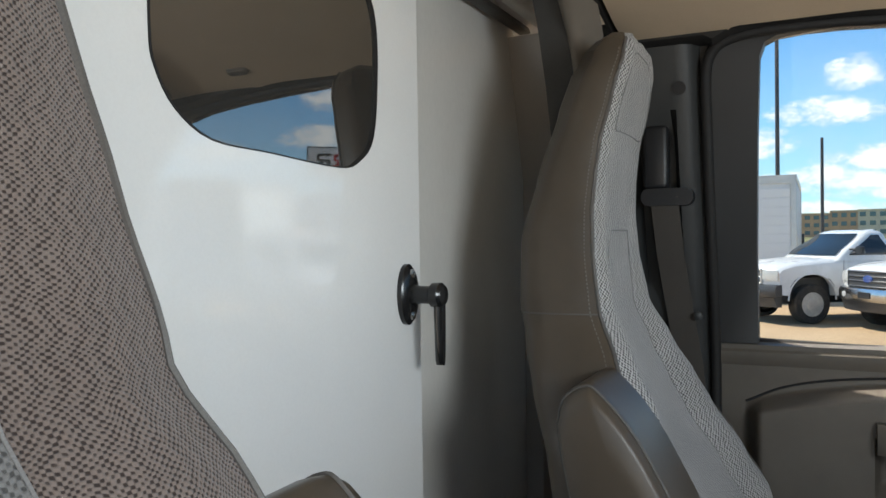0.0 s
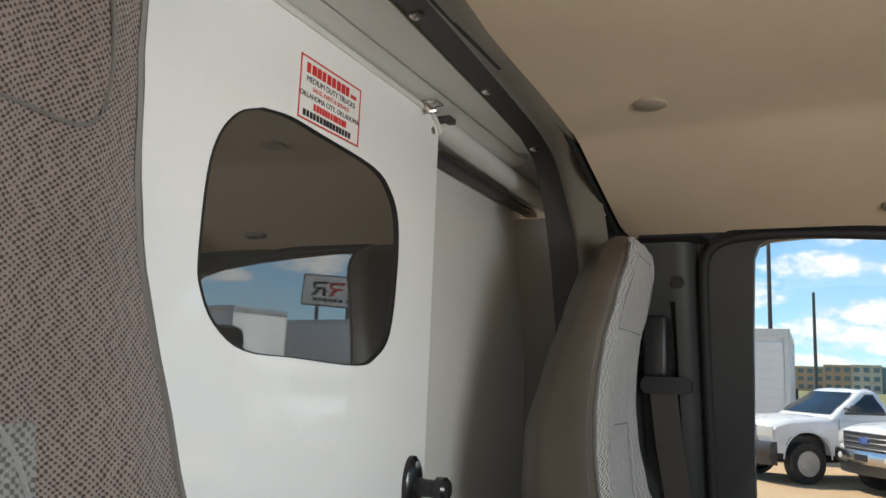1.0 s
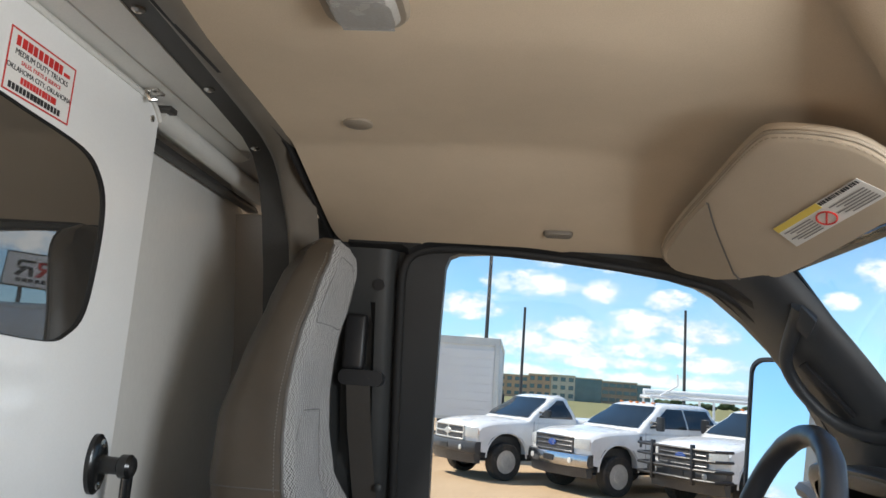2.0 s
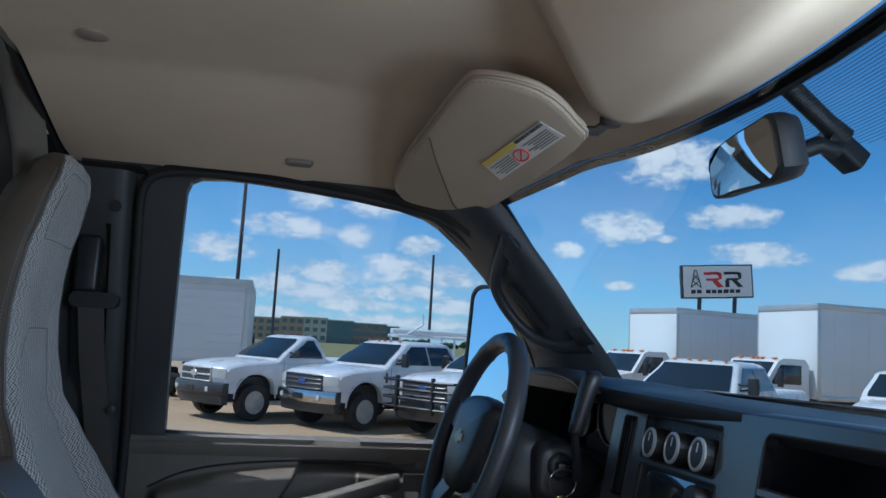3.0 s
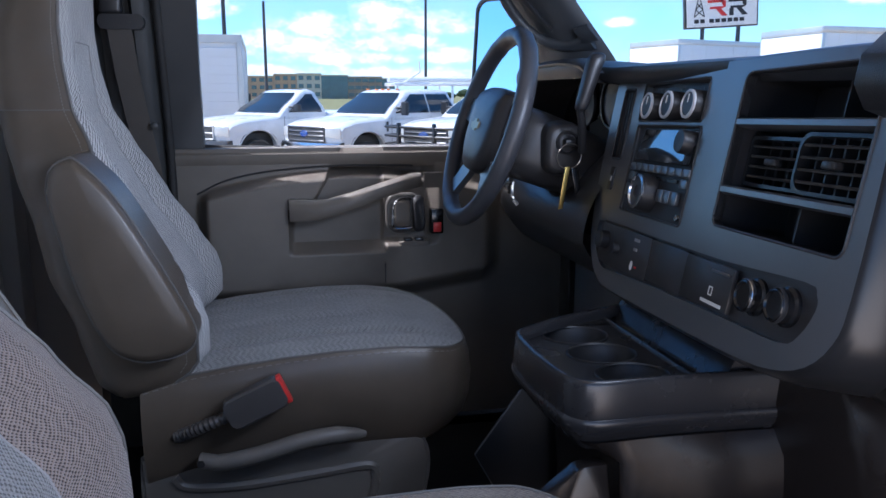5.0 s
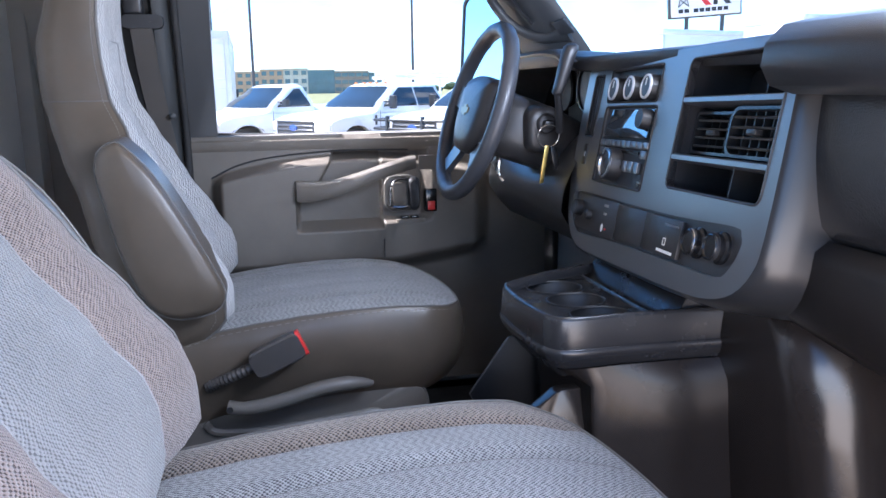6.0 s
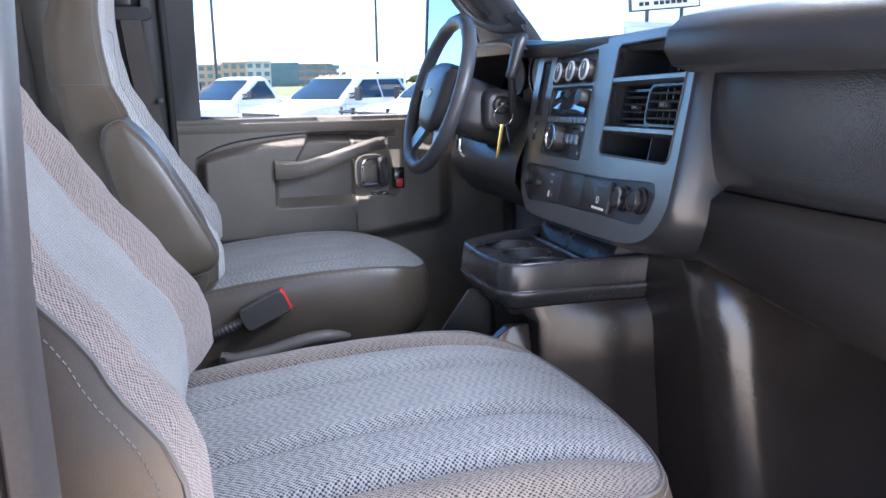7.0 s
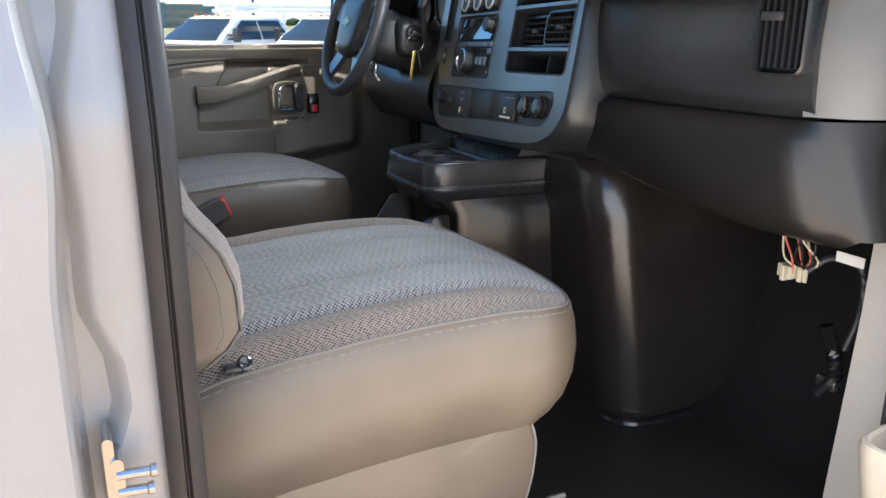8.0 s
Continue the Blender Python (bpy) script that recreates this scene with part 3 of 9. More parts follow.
def ceil_rows(lift):
    """Rows across the cab; the sides stop short above each window, and the rear corners are round."""
    rows = []
    for i in range(101):
        row = []
        for k in range(71):
            y = -0.745 + 1.49 * i / 100
            x0 = 0.275 + 0.035 * (max(0.0, abs(y) - 0.62) / 0.125) ** 2.5
            x = x0 + (front_x(y) - x0) * k / 70
            side = 0.745 - 0.064 * ramp01((x - 0.405) / 0.05) * (1 - ramp01((x - 0.62) / 0.32))
            y *= side / 0.745 if abs(y) > 0.5 else 1 + (side / 0.745 - 1) * (abs(y) / 0.5) ** 3
            row.append(Vector((x, y, headliner_z(x, y) + lift)))
        rows.append(row)
    return rows


bm = B()
sheet(bm, ceil_rows(0.0))
lid = B()
sheet(lid, [[Vector((p.x, p.y, p.z + 0.03)) for p in r] for r in ceil_rows(0.0)])
me = bpy.data.meshes.new("lid")
lid.to_mesh(me)
lid.free()
bm.from_mesh(me)
bpy.data.meshes.remove(me)
struct("ceiling", bm, M["headliner"], "tan cloth headliner with softly rounded sides", "ceiling", 60)
bm = B()
rows = []
for i in range(25):
    y = -0.86 + 1.72 * i / 24
    e = abs(y) / 0.86
    rows.append([Vector((x, y, 1.53 - 0.13 * e ** 5 - (0.09 * ((x - 0.9) / 0.33) ** 2 if x > 0.9 else 0))) for x in (-0.25, 0.0, 0.2, 0.5, 0.9, 0.9 + 0.33 * (front_x(y) - 0.87), 0.9 + 0.66 * (front_x(y) - 0.87), front_x(y) + 0.03)])
sheet(bm, rows, 0.012)
struct("roof", bm, M["body_white"], "white painted steel cab roof", "roof")

# dark felt closing the gap between the roof bow and the rear edge of the headliner
bm = B()
sheet(bm, [[Vector((0.268, y, z)) for z in (headliner_z(0.275, y) - 0.004, 1.49)] for y in (-0.745 + 1.49 * i / 40 for i in range(41))], 0.005)
struct("headliner_edge", bm, M["seal_black"], "black felt edge behind the headliner", "trim")

# rear bulkhead: fixed panels either side of the sliding door, and the dark cargo space behind it
bm = B()
box(bm, (0.015, 0.2, FLOOR), (0.04, 0.845, 1.50), 0.004)
struct("wall_rear", bm, M["bulkhead_grey"], "satin grey steel bulkhead panel behind the seats", "wall")
bm = B()
box(bm, (0.03, 0.845, FLOOR), (0.075, 0.93, 1.44), 0.006)
struct("wall_rear_edge", bm, M["post_beige"], "pale grey edge channel of the bulkhead", "wall")
bm = B()
box(bm, (0.06, -0.93, FLOOR), (0.10, -0.305, 1.50), 0.006)
struct("wall_rear_side", bm, M["header_white"], "off-white fixed bulkhead panel beside the sliding door", "wall")
bm = B()
box(bm, (-0.7, -0.95, FLOOR - 0.02), (-0.68, 0.95, 1.52))
box(bm, (-0.68, -0.95, FLOOR - 0.02), (0.0, -0.93, 1.52))
box(bm, (-0.68, 0.93, FLOOR - 0.02), (0.0, 0.95, 1.52))
box(bm, (-0.68, -0.93, FLOOR - 0.02), (0.0, 0.93, FLOOR))
struct("wall_cargo", bm, M["cargo"], "dim cargo space behind the bulkhead window", "wall")

# side walls: rear quarter, pillar and sill of the driver side
bm = B()
rows = []
for k in range(10):
    z = FLOOR + (1.42 - FLOOR) * k / 9
    y = side_y(z) + 0.045
    rows.append([Vector((x, y, z)) for x in (-0.25, 0.0, 0.1, 0.2)])
sheet(bm, rows, 0.02)
struct("wall_driver_rear", bm, M["post_beige"], "pale painted body side beside the bulkhead", "wall")
bm = B()
sheet(bm, [[p + Vector((0.202 - p.x + 0.158 * i, 0, 0)) for i, p in enumerate(r[:2])] for r in rows], 0.02)
box(bm, (0.3, 0.8, 0.0), (1.45, 0.95, FLOOR + 0.02), 0.01)
struct("wall_driver", bm, M["trim_grey"], "dark inner body side behind the driver door", "wall")

# passenger side: white painted door jamb and outer quarter
bm = B()
jamb = []


def stepwise(z, pts):
    """Smooth value at height z between (height, value) pairs."""
    for (z0, a), (z1, b) in zip(pts, pts[1:]):
        if z <= z1:
            t = min(1.0, max(0.0, (z - z0) / (z1 - z0)))
            return a + (b - a) * t * t * (3 - 2 * t)
    return pts[-1][1]


# the outer skin ends in a hem; a wavy recess lies between it and the flat jamb face
for k in range(76):
    z = -0.1 + 1.47 * k / 75
    y = -side_y(z)
    xl = stepwise(z, [(0.0, 0.314), (0.60, 0.316), (0.70, 0.317), (0.815, 0.326), (0.92, 0.316), (1.4, 0.316)])
    xr = stepwise(z, [(0.0, 0.338), (0.56, 0.338), (0.61, 0.352), (0.64, 0.350), (0.69, 0.335), (0.75, 0.337), (0.835, 0.334), (0.91, 0.348), (1.0, 0.350), (1.4, 0.350)])
    jamb.append([Vector(p) for p in ((-0.25, y - 0.085, z), (0.2, y - 0.085, z), (xl - 0.02, y - 0.080, z), (xl - 0.004, y - 0.074, z), (xl, y - 0.066, z), (xl, y - 0.045, z), (xl + 0.003, y - 0.012, z),
                                         (xl + 0.006, y - 0.007, z), (xr - 0.009, y - 0.006, z), (xr - 0.003, y - 0.012, z), (xr + 0.001, y - 0.020, z), (xr + 0.006, y - 0.0225, z), (0.372, y - 0.018, z), (0.385, y - 0.012, z), (0.392, y + 0.02, z), (0.392, y + 0.06, z))])
sheet(bm, jamb)
struct("wall_passenger", bm, M["jamb_white_dimmed"], "white painted door jamb and body quarter", "wall")
bm = B()
rows = []
for k in range(10):
    z = FLOOR + (1.42 - FLOOR) * k / 9
    rows.append([Vector((x, -side_y(z) + 0.055, z)) for x in (0.0, 0.1, 0.2, 0.3, 0.385)])
sheet(bm, rows, 0.012)
struct("pillar_trim_passenger", bm, M["trim_grey"], "grey plastic trim inside the passenger door pillar", "trim")
bm = B()
box(bm, (0.36, -0.96, -0.35), (1.5, -0.80, FLOOR + 0.015), 0.015)
struct("sill_passenger", bm, M["jamb_white_dimmed"], "white painted door sill of the open doorway", "sill")
bm = B()
rail = []
for x in (0.3, 0.5, 0.75, 0.92, 1.04, 1.13):
    drop = 0.0 if x < 0.75 else 0.55 * (x - 0.75) ** 1.55
    z = 1.40 - drop * 0.6
    rail.append([Vector((x, y, z + dz)) for y, dz in ((-0.735, -0.02), (-0.75, -0.035), (-0.80, -0.03), (-0.83, 0.0), (-0.83, 0.05), (-0.74, 0.07), (-0.72, 0.02))])
loft(bm, rail)
struct("roof_rail_passenger", bm, M["jamb_white_dimmed"], "white painted roof rail above the open doorway", "rail")
# front post of the open doorway
bm = B()
post = []
for x, y, z, w in ((1.09, -0.77, 1.36, 0.04), (1.20, -0.81, 1.2, 0.045), (1.32, -0.83, 1.02, 0.05), (1.385, -0.88, 0.8, 0.055), (1.372, -0.885, 0.5, 0.055), (1.352, -0.885, 0.2, 0.06), (1.352, -0.885, -0.35, 0.06)):
    post.append([Vector((x + a, y + b, z)) for a, b in ((-0.03, 0.05), (-0.035, -0.02), (-0.01, -0.05), (0.1, -0.055), (0.1, 0.06), (0.0, 0.065))])
loft(bm, post)
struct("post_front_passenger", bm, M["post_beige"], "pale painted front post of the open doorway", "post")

# windscreen and its surround
def ws_point(u, v):
    """u from -1 to 1 across, v from 0 at the base to 1 at the header."""
    yb, yt = 0.72 * u, 0.66 * u
    xb, xt = 1.62 - 0.235 * u * u, front_x(yt) + 0.012
    zb, zt = 0.965, ceil_z(front_x(yt), yt) + 0.004
    return Vector((xb + (xt - xb) * v, yb + (yt - yb) * v, zb + (zt - zb) * v))


bm = B()
sheet(bm, [[ws_point(-1 + 2 * i / 20, v / 8) for v in range(9)] for i in range(21)], 0.004)
ws = struct("window_1", bm, M["glass_clear"], "curved clear glass windscreen", "windscreen")
ws.visible_shadow = False
bm = B()
sheet(bm, [[ws_point(-0.985 + 1.97 * i / 20, v) + Vector((0.006, 0, 0.007)) for v in (0.0, 0.03, 0.06)] for i in range(21)], 0.004)
sheet(bm, [[ws_point(-0.985 + 1.97 * i / 20, v) + Vector((0.006, 0, 0.007)) for v in (0.965, 0.985, 1.0)] for i in range(21)], 0.004)
for s_ in (1, -1):
    sheet(bm, [[ws_point(s_ * u, v / 8) + Vector((0.005, 0, 0.006)) for v in range(9)] for u in (0.955, 0.98, 1.0)], 0.004)
struct("windscreen_border", bm, M["frit"], "black printed border of the windscreen", "trim")
verts, faces = [], []
for i in range(120):
    for j in range(34):
        u, v = -0.60 + 0.0049 * i + (0.00245 if j % 2 else 0.0), 0.968 - 0.0062 * j
        if v < 0.80 + 0.10 * abs(2 * i / 119 - 0.75) ** 2.5:
            continue
        p = ws_point(u, v) + Vector((-0.003, 0, -0.0035))
        k = len(verts)
        verts += [p + Vector((0.0, -0.0009, 0.0)), p + Vector((0.0006, 0.0, -0.0007)), p + Vector((0.0, 0.0009, 0.0)), p + Vector((-0.0006, 0.0, 0.0007))]
        faces.append((k, k + 1, k + 2, k + 3))
me = bpy.data.meshes.new("windscreen_dots")
me.from_pydata(verts, [], faces)
me.materials.append(M["frit"])
tagged(new("windscreen_dots", me), "band of fine black printed dots on the windscreen", "printed dots", kind="stuff")
bm = B()
sheet(bm, [[Vector((x, y, z)) for x, z in ((1.60 - 0.3 * (y / 0.86) ** 2, 0.96), (1.75 - 0.3 * (y / 0.86) ** 2, 0.93), (1.86 - 0.3 * (y / 0.86) ** 2, 0.8), (1.88 - 0.3 * (y / 0.86) ** 2, 0.1))] for y in (-0.9, -0.6, -0.3, 0, 0.3, 0.6, 0.9)], 0.01)
for sd_ in (1, -1):
    box(bm, (1.34, 0.90 * sd_ - 0.01, -0.3), (1.9, 0.90 * sd_ + 0.01, 0.955))
struct("wall_front", bm, M["body_white"], "white body panel closing the cab below the windscreen", "wall")


# windscreen posts inside: padded trim with a grab handle
def screen_post(s, label, grip):
    post = thing("windscreen_post", (1.25, 0.72 * s, 1.15), label, "pillar trim")
    W = [(0.93, 0.735, 1.352), (1.0, 0.748, 1.318), (1.07, 0.766, 1.262), (1.13, 0.782, 1.2), (1.19, 0.796, 1.13), (1.24, 0.80, 1.06), (1.27, 0.80, 0.98)]
    G = [(1.085, 0.635, 1.352), (1.125, 0.642, 1.318), (1.18, 0.648, 1.258), (1.235, 0.65, 1.195), (1.29, 0.652, 1.125), (1.345, 0.655, 1.06), (1.40, 0.66, 0.985)]
    rows = []
    for a, g in zip(spline(W, 4), spline(G, 4)):
        row = []
        for k in range(9):
            t = k / 8
            p = a.lerp(g, t) + Vector((-0.35, -0.75, 0.12)) * 0.045 * math.sin(math.pi * t) ** 0.8
            row.append(Vector((p.x, p.y * s, p.z)))
        rows.append(row)
    bm = B()
    sheet(bm, rows, 0.01)
    part("post_cover", bm, M["post_trim"], post)
    if grip:
        # two snap covers, and a grab handle standing off over its dark slot
        out = Vector((-0.6, -0.54, -0.59))
        bar = spline([(1.117, 0.623, 1.262), (1.113, 0.655, 1.237), (1.112, 0.692, 1.205), (1.119, 0.72, 1.172), (1.146, 0.735, 1.132), (1.187, 0.735, 1.09), (1.227, 0.718, 1.065), (1.267, 0.683, 1.056), (1.30, 0.638, 1.065)], 5)
        side_ = Vector((0.66, 0.05, -0.75))
        rings = []
        for i, p in enumerate(bar):
            q = bar[min(len(bar) - 1, i + 1)] - bar[max(0, i - 1)]
            q.normalize()
            across = q.cross(out).normalized()
            wide = 0.012 + 0.012 * (abs(2 * i / (len(bar) - 1) - 1)) ** 4
            rings.append([p + across * wide * math.cos(t) + out * 0.011 * math.sin(t) - out * 0.012 for t in (2 * math.pi * k / 12 for k in range(12))])
        bm = B()
        loft(bm, rings)
        part("grab_handle", bm, M["post_trim"], post, "curved grab handle", 60)
        bm = B()
        a, b = Vector((1.143, 0.698, 1.181)), Vector((1.231, 0.696, 1.094))
        w = out.cross((b - a).normalized()).normalized() * 0.008
        solid(bm, [p - out * 0.006 for p in (a - w, b - w * 0.4, b + w * 0.4, a + w)], [p + out * 0.002 for p in (a - w, b - w * 0.4, b + w * 0.4, a + w)], 0.001)
        part("grip_opening", bm, M["black"], post, "dark slot behind the handle")
        for quad in (((1.113, 0.611, 1.277), (1.138, 0.612, 1.251), (1.136, 0.647, 1.221), (1.116, 0.647, 1.242)), ((1.261, 0.646, 1.095), (1.28, 0.616, 1.103), (1.31, 0.618, 1.072), (1.288, 0.649, 1.067))):
            bm = B()
            solid(bm, [Vector(p) - out * 0.004 for p in quad], [Vector(p) + out * 0.0035 for p in quad], 0.002)
            part("cover_plate", bm, M["post_trim"], post)
    return post


screen_post(1, "grey padded windscreen post with grab handle and snap covers", True)
screen_post(-1, "grey padded windscreen post beside the open doorway", False)

# ---- seats ----
BACK_W = [(0.49, 0.252), (0.53, 0.264), (0.62, 0.267), (0.75, 0.238), (0.85, 0.190), (0.933, 0.152), (1.03, 0.136), (1.15, 0.120), (1.25, 0.106), (1.285, 0.094), (1.305, 0.076), (1.320, 0.045)]
BACK_P = [(0.49, 0.40), (0.505, 0.448), (0.521, 0.472), (0.544, 0.488), (0.59, 0.489), (0.62, 0.482), (0.68, 0.447), (0.77, 0.392), (0.81, 0.373), (0.87, 0.342), (0.937, 0.312), (1.01, 0.302), (1.07, 0.300), (1.12, 0.303), (1.16, 0.308), (1.225, 0.323), (1.28, 0.336), (1.305, 0.335), (1.320, 0.326)]
BACK_B = [(0.49, 0.360), (0.506, 0.335), (0.60, 0.313), (0.70, 0.272), (0.75, 0.262), (0.84, 0.227), (0.895, 0.210), (0.94, 0.196), (1.03, 0.193), (1.11, 0.213), (1.21, 0.243), (1.25, 0.256), (1.29, 0.275), (1.307, 0.288), (1.320, 0.300)]
CUSHION_EDGE = [(0.38, 0.480), (0.41, 0.492), (0.483, 0.510), (0.559, 0.519), (0.639, 0.526), (0.713, 0.530), (0.807, 0.531), (0.866, 0.527), (0.92, 0.517), (0.97, 0.504)]


def seat(y0, s, slide, lift, tilt, plain, lean, wide, arm_shift, label, group):
    """A captain's chair; s is 1 where the inboard side faces -y. It stands slide metres further forward and lift higher; plain: all its cloth is grey.
    The backrest leans back by lean degrees and is wide metres wider at the shoulders; arm_shift moves the folded armrest."""
    st = thing("captain_seat", (0.6, y0, FLOOR), label, "seat", group)

    def W(a, x, z):
        """a: metres from the middle of the seat towards the middle of the cab."""
        return Vector((x + slide, y0 - s * a, z + lift))

    def WB(a, x, z):
        """The same for the leaning backrest."""
        c, d = math.cos(radians(lean)), math.sin(radians(lean))
        return W(a, 0.46 + (x - 0.46) * c - (z - 0.53) * d, 0.53 + (x - 0.46) * d + (z - 0.53) * c + (0.02 if lean else 0.0))

    # backrest: rings up the height; the front run is cloth, the flanks and back are vinyl
    NF = 24
    zs = [0.49 + 0.830 * (k / 52) ** 0.96 for k in range(53)]
    rings = []
    for z in zs:
        w, xp, xb = curve(z, BACK_W) + wide * math.exp(-((z - 0.98) / 0.16) ** 2), curve(z, BACK_P), curve(z, BACK_B)
        low = max(0.0, min(1.0, (1.06 - z) / 0.25)) * max(0.0, min(1.0, (z - 0.49) / 0.05))
        ring = []
        for i in range(NF + 1):
            a = w * math.sin((-1 + 2 * i / NF) * 1.539) / math.sin(1.539)
            r = abs(a) / w
            x = xp + (0.006 + 0.017 * low) * math.exp(-((r - 0.76) / 0.17) ** 2) + (0.008 - 0.020 * low) * (1 - r ** 2)
            x -= 0.0055 * math.exp(-((r - 0.49) / 0.04) ** 2) * low
            ring.append(WB(a, x, z))
        depth = max(0.004, xp - xb)
        c = min(0.026, 0.4 * depth)
        flank = [(w + 0.004, xp - 0.12 * depth), (w + 0.007, xp - 0.35 * depth), (w + 0.007, xp - 0.6 * depth), (w + 0.003, xb + c), (w - 0.3 * c, xb + 0.3 * c), (w - c, xb), (0.5 * w, xb - 0.004)]
        for a, x in flank + [(0.0, xb - 0.006)] + [(-a, x) for a, x in flank[::-1]]:
            ring.append(WB(a, x, z))
        rings.append(ring)

    def level(z):
        return min(range(len(zs)), key=lambda j: abs(zs[j] - z))

    I0, kt, K = 8, level(1.045), len(zs) - 1
    for name, i0, i1, k0, k1 in (("wing", 0, I0, 0, K), ("wing", NF - I0, NF, 0, K), ("insert", I0, NF - I0, 0, kt), ("head_panel", I0, NF - I0, kt, K)):
        bm = B()
        sheet(bm, [r[i0:i1 + 1] for r in rings[k0:k1 + 1]])
        grey = plain or name == "insert"
        # uneven light on the two backrests is evened out in the cloth colour
        part(name, bm, M["cloth_brightened" if plain else "cloth_dimmed" if grey else "seat_cloth_side"], st, "woven grey cloth backrest panel" if grey else "tan patterned woven cloth", 70)
    bm = B()
    loft(bm, [r[NF:] + r[:1] for r in rings], closed=False)
    bm.faces.new([bm.verts.new(p) for p in rings[-1]])
    bm.faces.new([bm.verts.new(p) for p in rings[0]])
    part("back_shell", bm, M["seat_vinyl"], st, "grey vinyl backrest sides and back", 70)
    # seams round the middle panel and the head part
    bm = B()
    arch = [r[I0] for r in rings[:kt - 2]] + [rings[kt - 1][I0].lerp(rings[kt - 1][I0 + 1], 0.5)] + rings[kt][I0 + 1:NF - I0] + [rings[kt - 1][NF - I0].lerp(rings[kt - 1][NF - I0 - 1], 0.5)] + [r[NF - I0] for r in rings[:kt - 2]][::-1]
    tube(bm, arch, 0.0013, 5)
    part("panel_seam", bm, M["pleat"], st)
    head = [rings[level(z)][i] for z, i in ((1.285, 8), (1.26, 6), (1.22, 5), (1.185, 6), (1.175, 9), (1.174, 12), (1.175, 15), (1.185, 18), (1.22, 19), (1.26, 18), (1.285, 16), (1.29, 12))]
    bm = B()
    tube(bm, spline(head + [head[0]], 4), 0.0011, 5)
    part("head_seam", bm, M["pleat" if plain else "piping"], st)
    # welted edge between cloth and vinyl, with a line of stitches beside it
    for k, j in ((0, -1), (NF, NF + 1)):
        bm = B()
        tube(bm, [r[k] for r in rings[1:-1]], 0.0026, 6)
        part("piping", bm, M["piping"], st)
        bm = B()
        for r0, r1 in zip(rings[2:-3], rings[3:-2]):
            for f in (0.08, 0.42, 0.76):
                p = r0[k].lerp(r0[j], 0.75).lerp(r1[k].lerp(r1[j], 0.75), f)
                q = r0[k].lerp(r0[j], 0.75).lerp(r1[k].lerp(r1[j], 0.75), f + 0.2)
                tube(bm, [p, q], 0.0009, 4)
        part("stitching", bm, M["thread"], st, "pale stitching")
    bm = B()
    k = level(0.94)
    tube(bm, rings[k][NF:] + rings[k][:1], 0.0012, 5)
    part("cross_seam", bm, M["piping"], st)

    # cushion: three cloth runs inside a welted edge with round front corners
    HW, NU, NV, S0, S1 = 0.255, 30, 42, 11, 31

    def top(u, v):
        r = abs(v)
        x = 0.40 + (0.44 + 0.125 * (1 - r ** 2.5) ** (1 / 2.5)) * u
        ends = 1 - u ** 6
        z = curve(x, CUSHION_EDGE) + tilt * v + 0.023 * (1 - r ** 2.8) * ends
        z += 0.008 * math.exp(-((r - 0.84) / 0.09) ** 2) * ends - 0.011 * math.exp(-((r - 0.68) / 0.035) ** 2) * (1 - u ** 14)
        z -= 0.0075 * math.exp(-((r - 0.30) / 0.035) ** 2) * (1 - u ** 14)
        return W(HW * v, x, z)

    grid = [[top(u / NU, max(-1.0, min(1.0, math.sin((-1 + 2 * v / NV) * math.pi / 2)))) for u in range(NU + 1)] for v in range(NV + 1)]
    for name, v0, v1, mat in (("cushion_wing", 0, S0, "cushion_cloth_side"), ("cushion_insert", S0, S1, "cushion_cloth"), ("cushion_wing", S1, NV, "cushion_cloth_side")):
        bm = B()
        sheet(bm, grid[v0:v1 + 1])
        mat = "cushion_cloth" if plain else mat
        part(name, bm, M[mat], st, "woven grey cloth cushion" if mat == "cushion_cloth" else "tan patterned cloth cushion wing", 70)
    for v in (S0, 17, 25, S1):
        bm = B()
        tube(bm, [p - Vector((0, 0, 0.0004)) for p in grid[v][2:-1]], 0.0009, 5)
        part("pleat_seam", bm, M["piping"], st)
    # vinyl skirt round the sides and front, tucked in below
    edge = grid[0][:] + [grid[v][NU] for v in range(1, NV)] + grid[NV][::-1]
    edge = [p.copy() for p in edge]
    mid = Vector((0.62 + slide, y0, 0))
    prof = [(0.0, 0.0), (0.005, -0.006), (0.011, -0.025), (0.015, -0.06), (0.012, -0.095), (0.002, -0.125), (-0.016, -0.148), (-0.04, -0.166), (-0.065, -0.176)]
    rows = []
    for i, p in enumerate(edge):
        t = edge[min(len(edge) - 1, i + 1)] - edge[max(0, i - 1)]
        nrm = Vector((t.y, -t.x, 0)).normalized()
        if nrm.dot(Vector((p.x, p.y, 0)) - mid) < 0:
            nrm = -nrm
        ahead = max(0.0, nrm.x)
        rows.append([p + nrm * (o if o > 0 else o * (0.35 + 0.75 * ahead)) + Vector((0, 0, d * (1.04 - 0.6 * (0.53 + lift - p.z)))) for o, d in prof])
    bm = B()
    sheet(bm, rows)
    part("skirt", bm, M["seat_vinyl"], st, "smooth grey vinyl cushion side", 70)
    bm = B()
    tube(bm, [p + Vector((0, 0, 0.0005)) for p in edge], 0.002, 6)
    part("piping", bm, M["piping"], st)
    bm = B()
    for r0, r1 in zip(rows, rows[1:]):
        n = max(1, int((r1[1] - r0[1]).length / 0.008))
        for k in range(n):
            tube(bm, [r0[1].lerp(r1[1], (k + 0.1) / n), r0[1].lerp(r1[1], (k + 0.7) / n)], 0.0007, 4)
    part("stitching", bm, M["thread"], st, "pale stitching")
